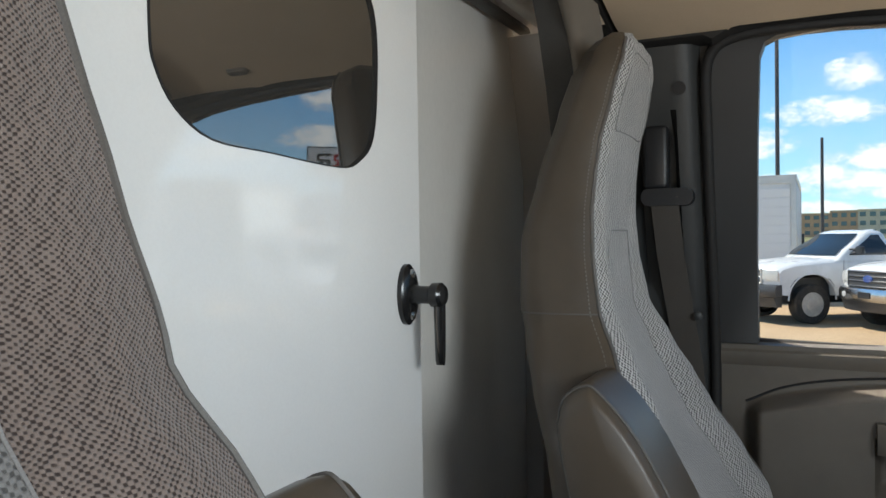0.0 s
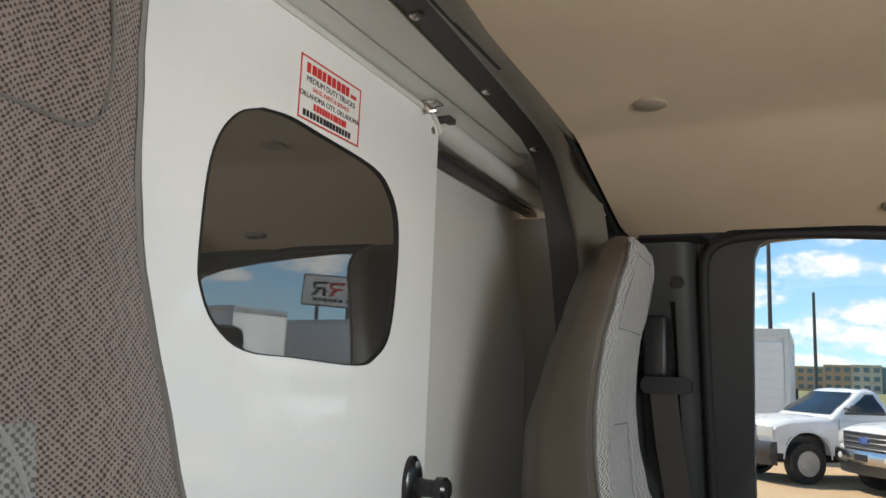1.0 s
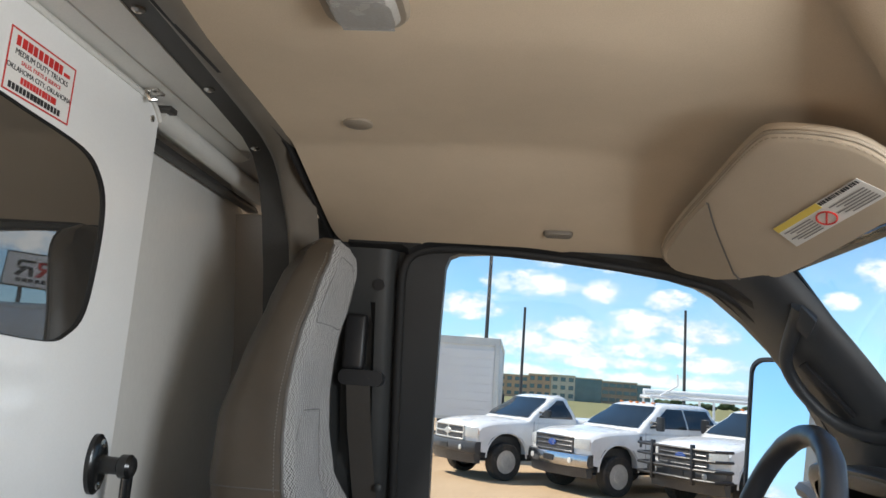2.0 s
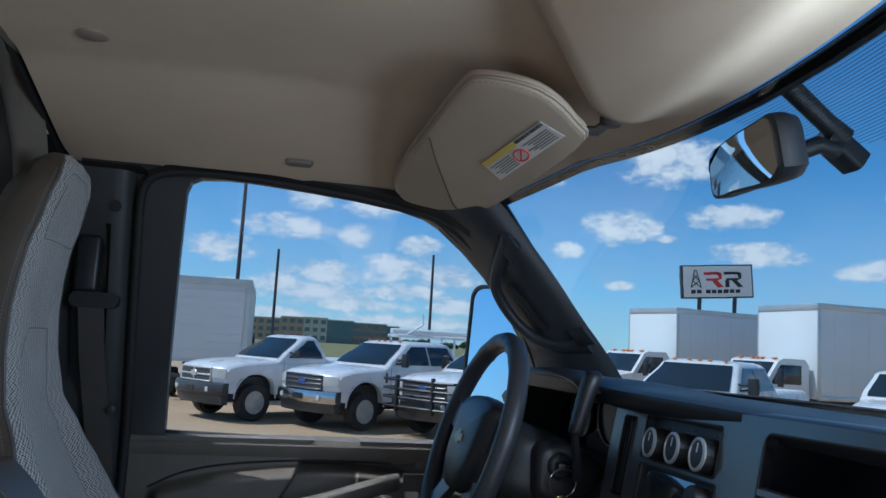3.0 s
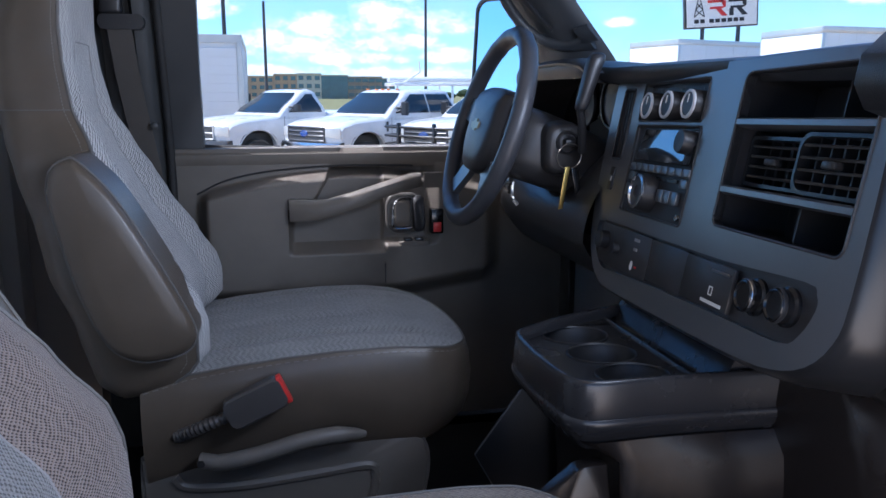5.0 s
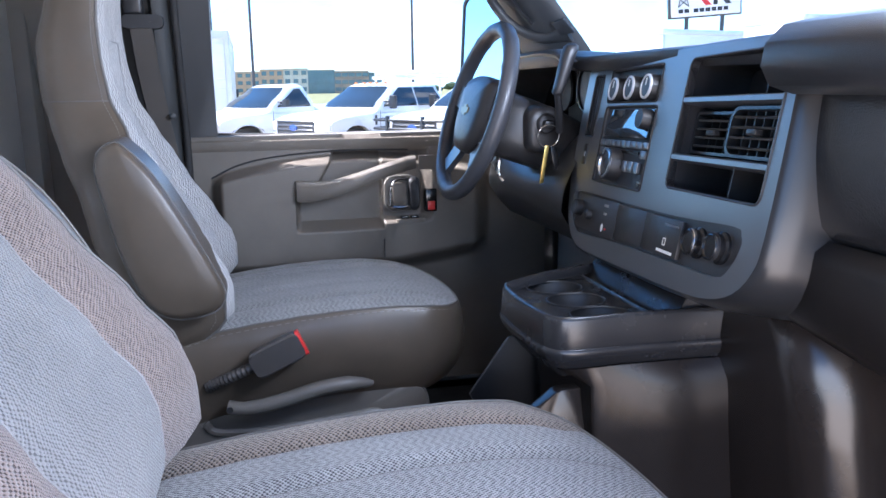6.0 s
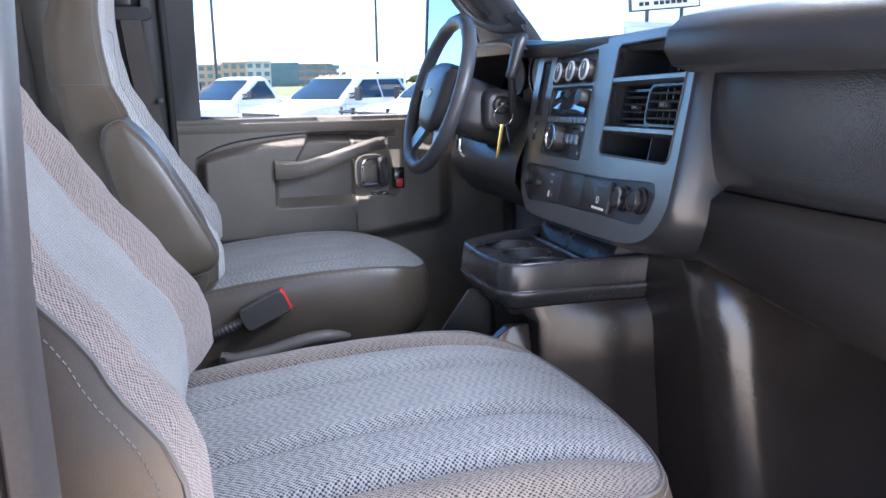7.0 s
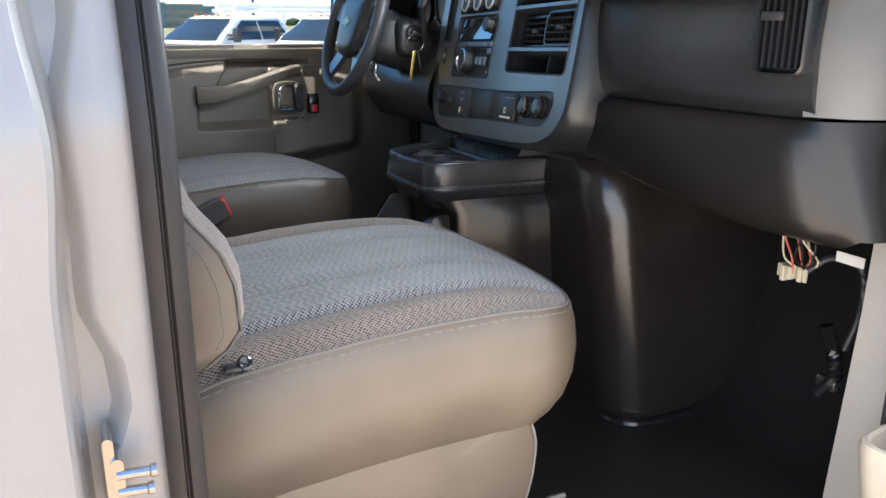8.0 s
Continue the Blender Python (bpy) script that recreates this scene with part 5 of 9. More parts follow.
# sun visors folded up against the headliner
def visor(s, label):
    vz = thing("sun_visor", (0.98, 0.35 * s, 1.34), label, "sun visor")
    loop = [(0.872, 0.424), (0.873, 0.578), (0.903, 0.632), (0.972, 0.58), (1.01, 0.48), (1.032, 0.428), (1.05, 0.105), (1.025, 0.05), (0.967, 0.028), (0.905, 0.07), (0.889, 0.12), (0.880, 0.273)]

    def z_at(x, y):
        return min(1.343 - 0.42 * (x - 1.0) - 0.10 * (y - 0.2), ceil_z(min(x, front_x(y) - 0.01), y) - 0.014)

    lp = outline(loop, 4)
    cx, cy = 0.955, 0.32
    rings = []
    for k, d in ((0.94, 0.010), (0.985, 0.008), (1.0, 0.002), (1.0, -0.004), (0.985, -0.009), (0.95, -0.0105), (0.75, -0.011), (0.45, -0.011), (0.15, -0.011)):
        rings.append([Vector((cx + (x - cx) * k, (cy + (y - cy) * k) * s, z_at(cx + (x - cx) * k, cy + (y - cy) * k) + d)) for x, y in lp])
    bm = B()
    loft(bm, rings)
    part("visor_pad", bm, M["visor_vinyl"], vz, "tan vinyl visor pad", 60)
    bm = B()
    ring = rings[3]
    tube(bm, ring, 0.0026, 6, closed=True)
    for a, b in zip(rings[4], rings[4][1:]):
        n = max(1, int((b - a).length / 0.007))
        for k in range(n):
            tube(bm, [a.lerp(b, (k + 0.15) / n), a.lerp(b, (k + 0.75) / n)], 0.0008, 4)
    part("stitched_edge", bm, M["visor_thread"], vz, "pale stitched edge")
    # pocket seam
    bm = B()
    tube(bm, [Vector((x, y * s, z_at(x, y) - 0.011)) for x, y in ((0.885, 0.307), (0.905, 0.36), (0.923, 0.403), (0.95, 0.463), (0.975, 0.517), (0.99, 0.535))], 0.002, 5)
    part("pocket_seam", bm, M["piping"], vz)
    # darker flap outboard of the seam
    inner_ = spline([(x, y, 0) for x, y in ((0.885, 0.307), (0.905, 0.36), (0.923, 0.403), (0.95, 0.463), (0.975, 0.517), (0.985, 0.530))], 4)
    outer_ = spline([(x, y, 0) for x, y in ((0.882, 0.307), (0.8765, 0.40), (0.877, 0.50), (0.880, 0.572), (0.905, 0.622), (0.962, 0.578))], 4)
    bm = B()
    sheet(bm, [[Vector((p.x, p.y * s, z_at(p.x, p.y) - 0.0138)) for p in (a.lerp(b, k / 5) for k in range(6))] for a, b in zip(inner_, outer_)], 0.0008)
    part("pocket_flap", bm, M["visor_flap"], vz, "darker tan flap")
    # pivot arm at the inner front corner
    pv = [Vector((1.035, 0.085 * s, z_at(1.035, 0.085) + 0.002)), Vector((1.06, 0.07 * s, z_at(1.05, 0.07) + 0.004)), Vector((1.075, 0.055 * s, z_at(1.05, 0.06) + 0.016))]
    bm = B()
    tube(bm, pv, 0.007, 8)
    part("pivot_arm", bm, M["buckle"], vz, "grey pivot arm")
    bm = B()
    turned(bm, [(0.016, 0.02), (0.016, -0.004), (0.011, -0.009), (0.002, -0.01)], Matrix.Translation(pv[2]), 14)
    part("pivot_base", bm, M["buckle"], vz)
    if s > 0:
        # warning label
        a, b, c, d = (Vector(p) for p in ((0.988, 0.082, 0), (1.023, 0.085, 0), (1.005, 0.313, 0), (0.967, 0.291, 0)))
        def P(u, v, lift=-0.0125):
            p = a.lerp(b, v).lerp(d.lerp(c, v), u)
            return Vector((p.x, p.y, z_at(p.x, p.y) + lift))
        def patch(name, u0, u1, v0, v1, mat, lift):
            bm = B()
            sheet(bm, [[P(u0 + (u1 - u0) * i / 8, v0 + (v1 - v0) * j / 4, lift) for j in range(5)] for i in range(9)], 0.0004)
            part(name, bm, mat, vz)
        patch("warning_label", 0, 1, 0, 1, M["paper"], -0.0128)
        patch("label_band", 0.44, 1, 0, 0.24, M["label_yellow"], -0.0134)
        rnd = random.Random(9)
        u = 0.02
        while u < 0.42:
            w_ = rnd.choice((0.008, 0.014, 0.02))
            patch("barcode_bar", u, u + w_, 0.03, 0.16, M["ink"], -0.0136)
            u += w_ + rnd.choice((0.008, 0.013))
        bm = B()
        for k in range(6):
            v = 0.34 + 0.10 * k
            for u0, u1 in ((0.04, 0.40), (0.62, 0.96)):
                quad = [P(u0, v, -0.0139), P(u1 - 0.05 * (k % 3), v, -0.0139), P(u1 - 0.05 * (k % 3), v + 0.045, -0.0139), P(u0, v + 0.045, -0.0139)]
                bm = B()
                bm.faces.new([bm.verts.new(p) for p in quad])
                part("label_line", bm, M["ink_grey"], vz)
        bm = B()
        tube(bm, [P(0.51 + 0.085 * math.cos(t), 0.62 + 0.27 * math.sin(t), -0.0139) for t in (2 * math.pi * i / 20 for i in range(20))], 0.0012, 5, closed=True)
        tube(bm, [P(0.45, 0.43, -0.0139), P(0.57, 0.81, -0.0139)], 0.0012, 5)
        part("label_symbol", bm, M["ink_red"], vz)


visor(1, "tan vinyl sun visor with yellow warning label")

# rear-view mirror on its bracket at the windscreen
rv = thing("rear_view_mirror", (1.23, -0.05, 1.31), "black rear-view mirror hung at the windscreen", "mirror")
mm = look((1.215, -0.02, 1.297), (0.4, 0.20, 1.18), 4)
bm = B()
lp = outline([(-0.125, -0.028), (-0.112, 0.030), (-0.06, 0.036), (0.06, 0.034), (0.115, 0.026), (0.127, -0.012), (0.11, -0.034), (0.03, -0.036), (-0.09, -0.040)], 4)
loft(bm, [[mm @ Vector((x * k, y * k, w)) for x, y in lp] for k, w in ((0.93, -0.004), (0.99, -0.003), (1.0, 0.002), (0.99, 0.012), (0.9, 0.028), (0.6, 0.04), (0.2, 0.044))])
part("mirror_housing", bm, M["well"], rv, "", 50)
bm = B()
loft(bm, [[mm @ Vector((x * k, y * k, w)) for x, y in lp] for k, w in ((0.9, -0.0035), (0.9, -0.0058))])
part("mirror_glass", bm, M["mirror"], rv, "silvered mirror glass")
bm = B()
tube(bm, [mm @ Vector((0.0, -0.006, 0.03)), (1.29, -0.06, 1.317), (1.315, -0.06, 1.312)], 0.011, 10)
tube(bm, [(1.24, -0.055, 1.395), (1.30, -0.06, 1.345), (1.325, -0.06, 1.328)], [0.013, 0.012, 0.014], 10)
part("bracket_arm", bm, M["well"], rv)
bm = B()
loft(bm, [[Vector((1.330, -0.05, 1.316)) + Vector((w * 0.8 - 0.5 * y, x, -0.55 * w - 0.75 * y)) for x, y in rounded(0.036, 0.032, 0.008, 3)] for w in (-0.03, -0.025, 0.02, 0.025)])
part("sensor_pod", bm, M["well"], rv, "black sensor pod")

# ---- dashboard ----
dash = thing("dashboard", (1.25, 0.0, 0.85), "charcoal moulded dashboard across the cab", "dashboard")
_u = Vector((-0.08, -1.0, 0.03)).normalized()
_v = Vector((0.2, 0.0, 1.0))
_v = (_v - _u * _u.dot(_v)).normalized()
_w = _u.cross(_v)
MS = Matrix.Translation((1.15, -0.1, 0.9)) @ Matrix((_u, _v, _w)).transposed().to_4x4()   # the stack: x to the passenger, y up, z into the cab


def S(u, v, w=0.0):
    return MS @ Vector((u, v, w))


def rect(u0, u1, v0, v1, r=0.008, n=4):
    cu, cv = (u0 + u1) / 2, (v0 + v1) / 2
    return [(cu + x, cv + y) for x, y in rounded(u1 - u0, v1 - v0, r, n)]


# top pad from the windscreen to the brow
def brow(y):
    """x and z of the rear edge of the top pad."""
    if y > 0.27:
        t = min(1.0, (y - 0.27) / 0.06)
        e = max(0.0, (y - 0.66) / 0.2)
        return 1.172 - 0.022 * t + 0.10 * e * e, 1.006 + 0.010 * t - 0.10 * e * e
    if y < -0.40:
        return 1.14, 1.014
    return 1.172 - 0.012 * (0.27 - y), 1.0055 - 0.004 * (0.27 - y) / 0.67


bm = B()
rows = []
for i in range(60):
    y = -0.86 + 1.72 * i / 59
    xb, zb = brow(y)
    xe = 1.60 - 0.235 * (y / 0.72) ** 2
    row = [Vector((xb + 0.012, y, zb - 0.03)), Vector((xb + 0.001, y, zb - 0.014)), Vector((xb + 0.003, y, zb - 0.004)), Vector((xb + 0.014, y, zb))]
    for k in range(1, 9):
        t = k / 8
        row.append(Vector((xb + 0.014 + (xe - xb - 0.014) * t, y, zb + (0.966 - zb) * t ** 1.5 + 0.006 * math.sin(math.pi * t))))
    rows.append(row)
sheet(bm, rows)
part("top_pad", bm, M["dash_pad"], dash, "soft grained top pad", 50)

# centre bezel with its openings
outer = [(-0.372, 0.085), (-0.372, 0.0), (-0.366, -0.1), (-0.350, -0.165), (-0.322, -0.205), (-0.28, -0.230), (-0.22, -0.238), (0.0, -0.234), (0.15, -0.229), (0.225, -0.221), (0.275, -0.203), (0.304, -0.172), (0.312, -0.13), (0.308, 0.0), (0.300, 0.075), (0.29, 0.092), (0.2, 0.098), (0.0, 0.1), (-0.2, 0.1), (-0.34, 0.098)]
holes = [rect(-0.252, -0.043, 0.026, 0.083, 0.006), rect(-0.248, -0.037, -0.113, 0.019, 0.006), rect(0.044, 0.287, -0.098, 0.084, 0.012), rect(-0.332, -0.288, -0.036, 0.077, 0.006),
         outline([(-0.325, -0.150), (-0.300, -0.137), (-0.10, -0.136), (0.10, -0.134), (0.245, -0.127), (0.266, -0.135), (0.270, -0.15), (0.255, -0.178), (0.225, -0.193), (0.10, -0.196), (-0.10, -0.203), (-0.24, -0.211), (-0.28, -0.207), (-0.312, -0.185)], 3)]
bm = B()
panel_with_holes(bm, outline(outer, 3), holes, MS, 0.012)
part("centre_bezel", bm, M["dash_smooth"], dash, "satin charcoal centre bezel", 45)
bm = B()
edge = outline(outer, 3)
cu, cv = -0.03, -0.06
loft(bm, [[S(cu + (x - cu) * kx, cv + (y - cv) * ky, w) for x, y in edge] for kx, ky, w in ((1.0, 1.0, 0.0), (1.012, 1.015, -0.002), (1.03, 1.04, -0.012), (1.045, 1.06, -0.035), (1.05, 1.06, -0.09), (1.05, 1.05, -0.16))], caps=False)
part("bezel_return", bm, M["vent"], dash, "rounded side of the centre bezel", 60)
# thin bright lips round the openings
for k, h in enumerate(holes[:4]):
    bm = B()
    tube(bm, [S(x, y, 0.0) for x, y in h], 0.0018, 6, closed=True)
    part("opening_lip", bm, M["dash"], dash)

# heating panel with three knobs
bm = B()
plate(bm, rect(-0.256, -0.040, 0.022, 0.086, 0.006), MS, 0.004, 0, -0.012)
hv = part("heater_panel", bm, M["black"], dash, "black heater control panel")
for cu_ in (-0.206, -0.138, -0.070):
    mk = MS @ Matrix.Translation((cu_, 0.047, -0.012))
    bm = B()
    turned(bm, [(0.0215, 0.0), (0.0205, 0.018), (0.0195, 0.022), (0.010, 0.022)], mk, 28)
    kb = part("heater_knob", bm, M["black"], hv, "black rotary knob")
    bm = B()
    turned(bm, [(0.0165, 0.021), (0.0195, 0.0215), (0.0195, 0.0245), (0.0165, 0.0255), (0.0155, 0.0235)], mk, 28, False)
    part("knob_ring", bm, M["satin_silver"], kb, "chromed ring")
    bm = B()
    turned(bm, [(0.0157, 0.0205), (0.0157, 0.0238), (0.002, 0.0245)], mk, 24)
    part("knob_face", bm, M["black"], kb, "black knob face")
    bm = B()
    box(bm, (-0.0012, 0.002, 0.0236), (0.0012, 0.013, 0.0250), 0, 1, mk)
    part("pointer", bm, M["paper"], kb, "white pointer line")
    bm = B()
    for k in range(7):
        a = radians(20 + 23.3 * k)
        tube(bm, [mk @ Vector((0.026 * math.cos(a), 0.026 * math.sin(a), 0.0006)), mk @ Vector((0.029 * math.cos(a), 0.029 * math.sin(a), 0.0006))], 0.0006, 4)
    part("scale_marks", bm, M["ink_grey"], hv)

# radio
bm = B()
plate(bm, rect(-0.248, -0.036, -0.115, 0.020, 0.005), MS, 0.006, 0, -0.004)
rd = part("radio", bm, M["black"], dash, "black car radio with display and chrome ringed knob")
bm = B()
plate(bm, rect(-0.087, 0.087, -0.0235, 0.0235, 0.004), MS @ Matrix.Translation((-0.135, -0.0095, 0.0005)) @ Matrix.Rotation(radians(-9), 4, "X"), 0.004, 0, 0.0)
part("display", bm, M["display"], rd, "glossy dark display")
for k in range(9):
    u0 = -0.238 + 0.0225 * k
    bm = B()
    plate(bm, rect(u0, u0 + 0.0205, -0.049, -0.038, 0.002, 2), MS, 0.006, 0.0008, 0.003)
    part("preset_button", bm, M["dash_smooth"], rd, "grey preset button")
bm = B()
plate(bm, rect(-0.215, -0.075, -0.0585, -0.0535, 0.002, 2), MS, 0.003, 0, -0.0005)
part("disc_slot", bm, M["black_gloss"], rd)
for u0 in (-0.238, -0.062):
    bm = B()
    plate(bm, rect(u0, u0 + 0.021, -0.064, -0.052, 0.002, 2), MS, 0.006, 0.0008, 0.002)
    part("eject_button", bm, M["dash_smooth"], rd)
mk = MS @ Matrix.Translation((-0.158, -0.079, -0.004))
bm = B()
turned(bm, [(0.0285, 0.0), (0.027, 0.018), (0.0255, 0.021), (0.012, 0.021)], mk, 32)
vk = part("volume_knob", bm, M["black"], rd, "black volume knob")
bm = B()
turned(bm, [(0.0215, 0.0195), (0.0252, 0.020), (0.0252, 0.0235), (0.0215, 0.0245), (0.0205, 0.0215)], mk, 32, False)
part("knob_ring", bm, M["chrome"], vk, "chromed ring")
bm = B()
turned(bm, [(0.0207, 0.019), (0.0207, 0.0215), (0.008, 0.0225), (0.0075, 0.021), (0.002, 0.021)], mk, 24)
part("knob_face", bm, M["dash"], vk)
mk = MS @ Matrix.Translation((-0.064, -0.003, -0.004))
bm = B()
turned(bm, [(0.0165, 0.0), (0.016, 0.016), (0.0145, 0.019), (0.002, 0.0195)], mk, 24)
part("tuning_knob", bm, M["black"], rd, "black tuning knob")
for k in range(2):
    bm = B()
    plate(bm, rect(-0.238 + 0.022 * k, -0.219 + 0.022 * k, -0.088, -0.070, 0.002, 2), MS, 0.006, 0.001, 0.003)
    part("side_button", bm, M["dash_smooth"], rd)
for k in range(3):
    bm = B()
    plate(bm, rect(-0.122 + 0.022 * k, -0.103 + 0.022 * k, -0.088, -0.070, 0.002, 2), MS, 0.006, 0.001, 0.003)
    part("side_button", bm, M["dash_smooth"], rd)
bm = B()
turned(bm, [(0.004, 0.0), (0.004, 0.003), (0.0022, 0.003), (0.002, 0.001)], MS @ Matrix.Translation((-0.055, -0.103, -0.004)), 12)
part("jack_socket", bm, M["steel"], rd)

# card slot with fins and the small switch below it
bm = B()
loft(bm, [[S(x, y, w) for x, y in rect(-0.332, -0.288, -0.036, 0.077, 0.006)] for w in (0.0, -0.03)], caps=False)
plate(bm, rect(-0.334, -0.286, -0.038, 0.079, 0.006), MS, 0.003, 0, -0.03)
part("narrow_vent", bm, M["black"], dash, "narrow upright slot")
for du in (-0.322, -0.310, -0.298):
    bm = B()
    box(bm, (du - 0.0012, -0.032, -0.028), (du + 0.0012, 0.073, -0.003), 0, 1, MS)
    part("vent_fin", bm, M["dash"], dash)
bm = B()
plate(bm, rect(-0.319, -0.301, -0.088, -0.050, 0.004), MS, 0.006, 0.001, 0.002)
sw2 = part("rocker_switch", bm, M["black"], dash, "small black rocker switch")
bm = B()
plate(bm, rect(-0.3145, -0.3055, -0.074, -0.064, 0.002), MS, 0.003, 0, 0.004)
part("rocker_mark", bm, M["ink_grey"], sw2)

# storage bin: box, two shelves, vents between them
bm = B()
loft(bm, [[S(x, y, w) for x, y in rect(0.044, 0.287, -0.098, 0.084, 0.012)] for w in (0.0, -0.095)], caps=False)
plate(bm, rect(0.040, 0.291, -0.102, 0.088, 0.012), MS, 0.004, 0, -0.095)
bin_ = part("storage_bin", bm, M["black"], dash, "deep black open storage bin")
for v0 in (0.026, -0.054):
    bm = B()
    sec = [(-0.094, 0.004), (-0.02, 0.005), (-0.004, 0.0055), (0.001, 0.003), (0.001, -0.003), (-0.005, -0.0055), (-0.094, -0.004)]
    loft(bm, [[S(u, v0 + dv, w) for w, dv in sec] for u in (0.045, 0.286)])
    part("shelf", bm, M["dash_smooth"], bin_, "charcoal shelf with rounded lip")
bm = B()
box(bm, (0.163, -0.097, -0.09), (0.166, -0.056, -0.03), 0, 1, MS)
part("divider", bm, M["dash"], bin_)
bm = B()
box(bm, (0.163, 0.032, -0.09), (0.166, 0.083, -0.05), 0, 1, MS)
part("divider", bm, M["dash"], bin_)


def air_vent(u0, u1, v0, v1, cols, w0, round_, label):
    bm = B()
    frame_ring(bm, rect(u0, u1, v0, v1, round_, 5), rect(u0 + 0.004, u1 - 0.004, v0 + 0.004, v1 - 0.004, round_ - 0.001, 5), MS, 0.03, w0)
    vt = part("air_vent", bm, M["vent"], dash, label)
    bm = B()
    plate(bm, rect(u0, u1, v0, v1, 0.004), MS, 0.003, 0, w0 - 0.03)
    part("vent_back", bm, M["black"], vt)
    n = 5
    for k in range(1, n):
        v = v0 + (v1 - v0) * k / n
        bm = B()
        loft(bm, [[S(u, v + dv, w0 + dw) for dw, dv in ((-0.022, 0.003), (-0.003, 0.0016), (-0.001, 0.0), (-0.003, -0.0016), (-0.022, 0.001))] for u in (u0 + 0.003, u1 - 0.003)])
        part("slat", bm, M["slat"], vt)
    for k in range(1, cols):
        u = u0 + (u1 - u0) * k / cols
        bm = B()
        box(bm, (u - 0.0012, v0 + 0.003, -0.024), (u + 0.0012, v1 - 0.003, -0.010 if cols > 5 else -0.014), 0, 1, MS @ Matrix.Translation((0, 0, w0)))
        part("upright_slat", bm, M["black"], vt)
    bm = B()
    uc = (u0 + u1) / 2
    box(bm, (uc - 0.011, (v0 + v1) / 2 - 0.004, -0.006), (uc + 0.011, (v0 + v1) / 2 + 0.004, 0.005), 0.002, 2, MS @ Matrix.Translation((0, 0, w0)))
    part("vent_tab", bm, M["dash"], vt)


air_vent(0.046, 0.155, -0.045, 0.014, 5, -0.024, 0.007, "charcoal air vent with level slats")
air_vent(0.164, 0.285, -0.046, 0.018, 6, -0.010, 0.016, "charcoal air vent with crossed slats")

# lower switch row
low = holes[4]
bm = B()
plate(bm, [(x * 1.0, y) for x, y in low], MS, 0.004, 0, -0.006)
lp_ = part("switch_panel", bm, M["dash"], dash, "dark lower switch panel")
for u0, u1, a, b in ((-0.302, -0.108, 0.0, 0.0), (-0.104, 0.006, 0.001, 0.0), (0.008, 0.124, 0.003, 0.001)):
    vt0, vb0 = -0.139, -0.207 + 0.03 * (u0 + 0.3)
    bm = B()
    plate(bm, [(u0, vb0 + 0.004), (u1, vb0 + 0.007), (u1, vt0), (u0, vt0 - 0.001)], MS, 0.006, 0.001, -0.001 + a)
    part("switch_plate" if u0 < 0 else "ashtray_flap", bm, M["dash"], lp_)
mk = MS @ Matrix.Translation((-0.277, -0.167, -0.002))
bm = B()
turned(bm, [(0.015, 0.0), (0.0145, 0.014), (0.012, 0.016), (0.002, 0.016)], mk, 22)
part("lamp_knob", bm, M["black"], lp_, "black lamp knob")
bm = B()
turned(bm, [(0.009, 0.0), (0.0085, 0.009), (0.002, 0.01)], MS @ Matrix.Translation((-0.224, -0.173, -0.001)), 16)
part("dimmer_knob", bm, M["black"], lp_)
bm = B()
for (u0, v0, w_) in ((-0.165, -0.152, 0.018), (-0.162, -0.166, 0.012)):
    box(bm, (u0, v0, -0.001), (u0 + w_, v0 + 0.0045, 0.0002), 0, 1, MS)
part("printed_mark", bm, M["ink_grey"], lp_)
bm = B()
turned(bm, [(0.007, 0.0), (0.007, 0.0006)], MS @ Matrix.Translation((-0.160, -0.188, -0.0008)) @ Matrix.Diagonal((0.7, 1, 1, 1)), 14)
part("lamp_mark", bm, M["white_plastic"], lp_, "white lamp symbol")
bm = B()
box(bm, (-0.148, -0.190, -0.001), (-0.141, -0.187, 0.0002), 0, 1, MS)
part("lamp_mark", bm, M["red"], lp_, "red lamp mark")
bm = B()
box(bm, (0.078, -0.150, 0.002), (0.118, -0.1465, 0.005), 0.001, 1, MS)
part("flap_lip", bm, M["dash_smooth"], lp_)
bm = B()
frame_ring(bm, rect(0.078, 0.087, -0.178, -0.167, 0.001, 1), rect(0.0795, 0.0855, -0.1765, -0.1685, 0.001, 1), MS, 0.0004, 0.0026)
box(bm, (0.064, -0.188, 0.002), (0.112, -0.184, 0.0026), 0, 1, MS)
part("printed_mark", bm, M["paper"], lp_)
for uc, vc in ((0.165, -0.160), (0.222, -0.157)):
    mk = MS @ Matrix.Translation((uc, vc, -0.006))
    bm = B()
    turned(bm, [(0.0205, 0.0), (0.0205, 0.004), (0.0172, 0.006), (0.0172, 0.016), (0.016, 0.0185), (0.0145, 0.019), (0.013, 0.017), (0.002, 0.017)], mk, 28)
    sk = part("power_socket", bm, M["black_gloss"], lp_, "capped power socket")
    bm = B()
    turned(bm, [(0.0173, 0.0125), (0.0181, 0.0135), (0.0181, 0.0165), (0.0173, 0.0175)], mk, 28, False)
    part("socket_ring", bm, M["chrome"] if uc < 0.2 else M["black"], sk, "metal socket ring")

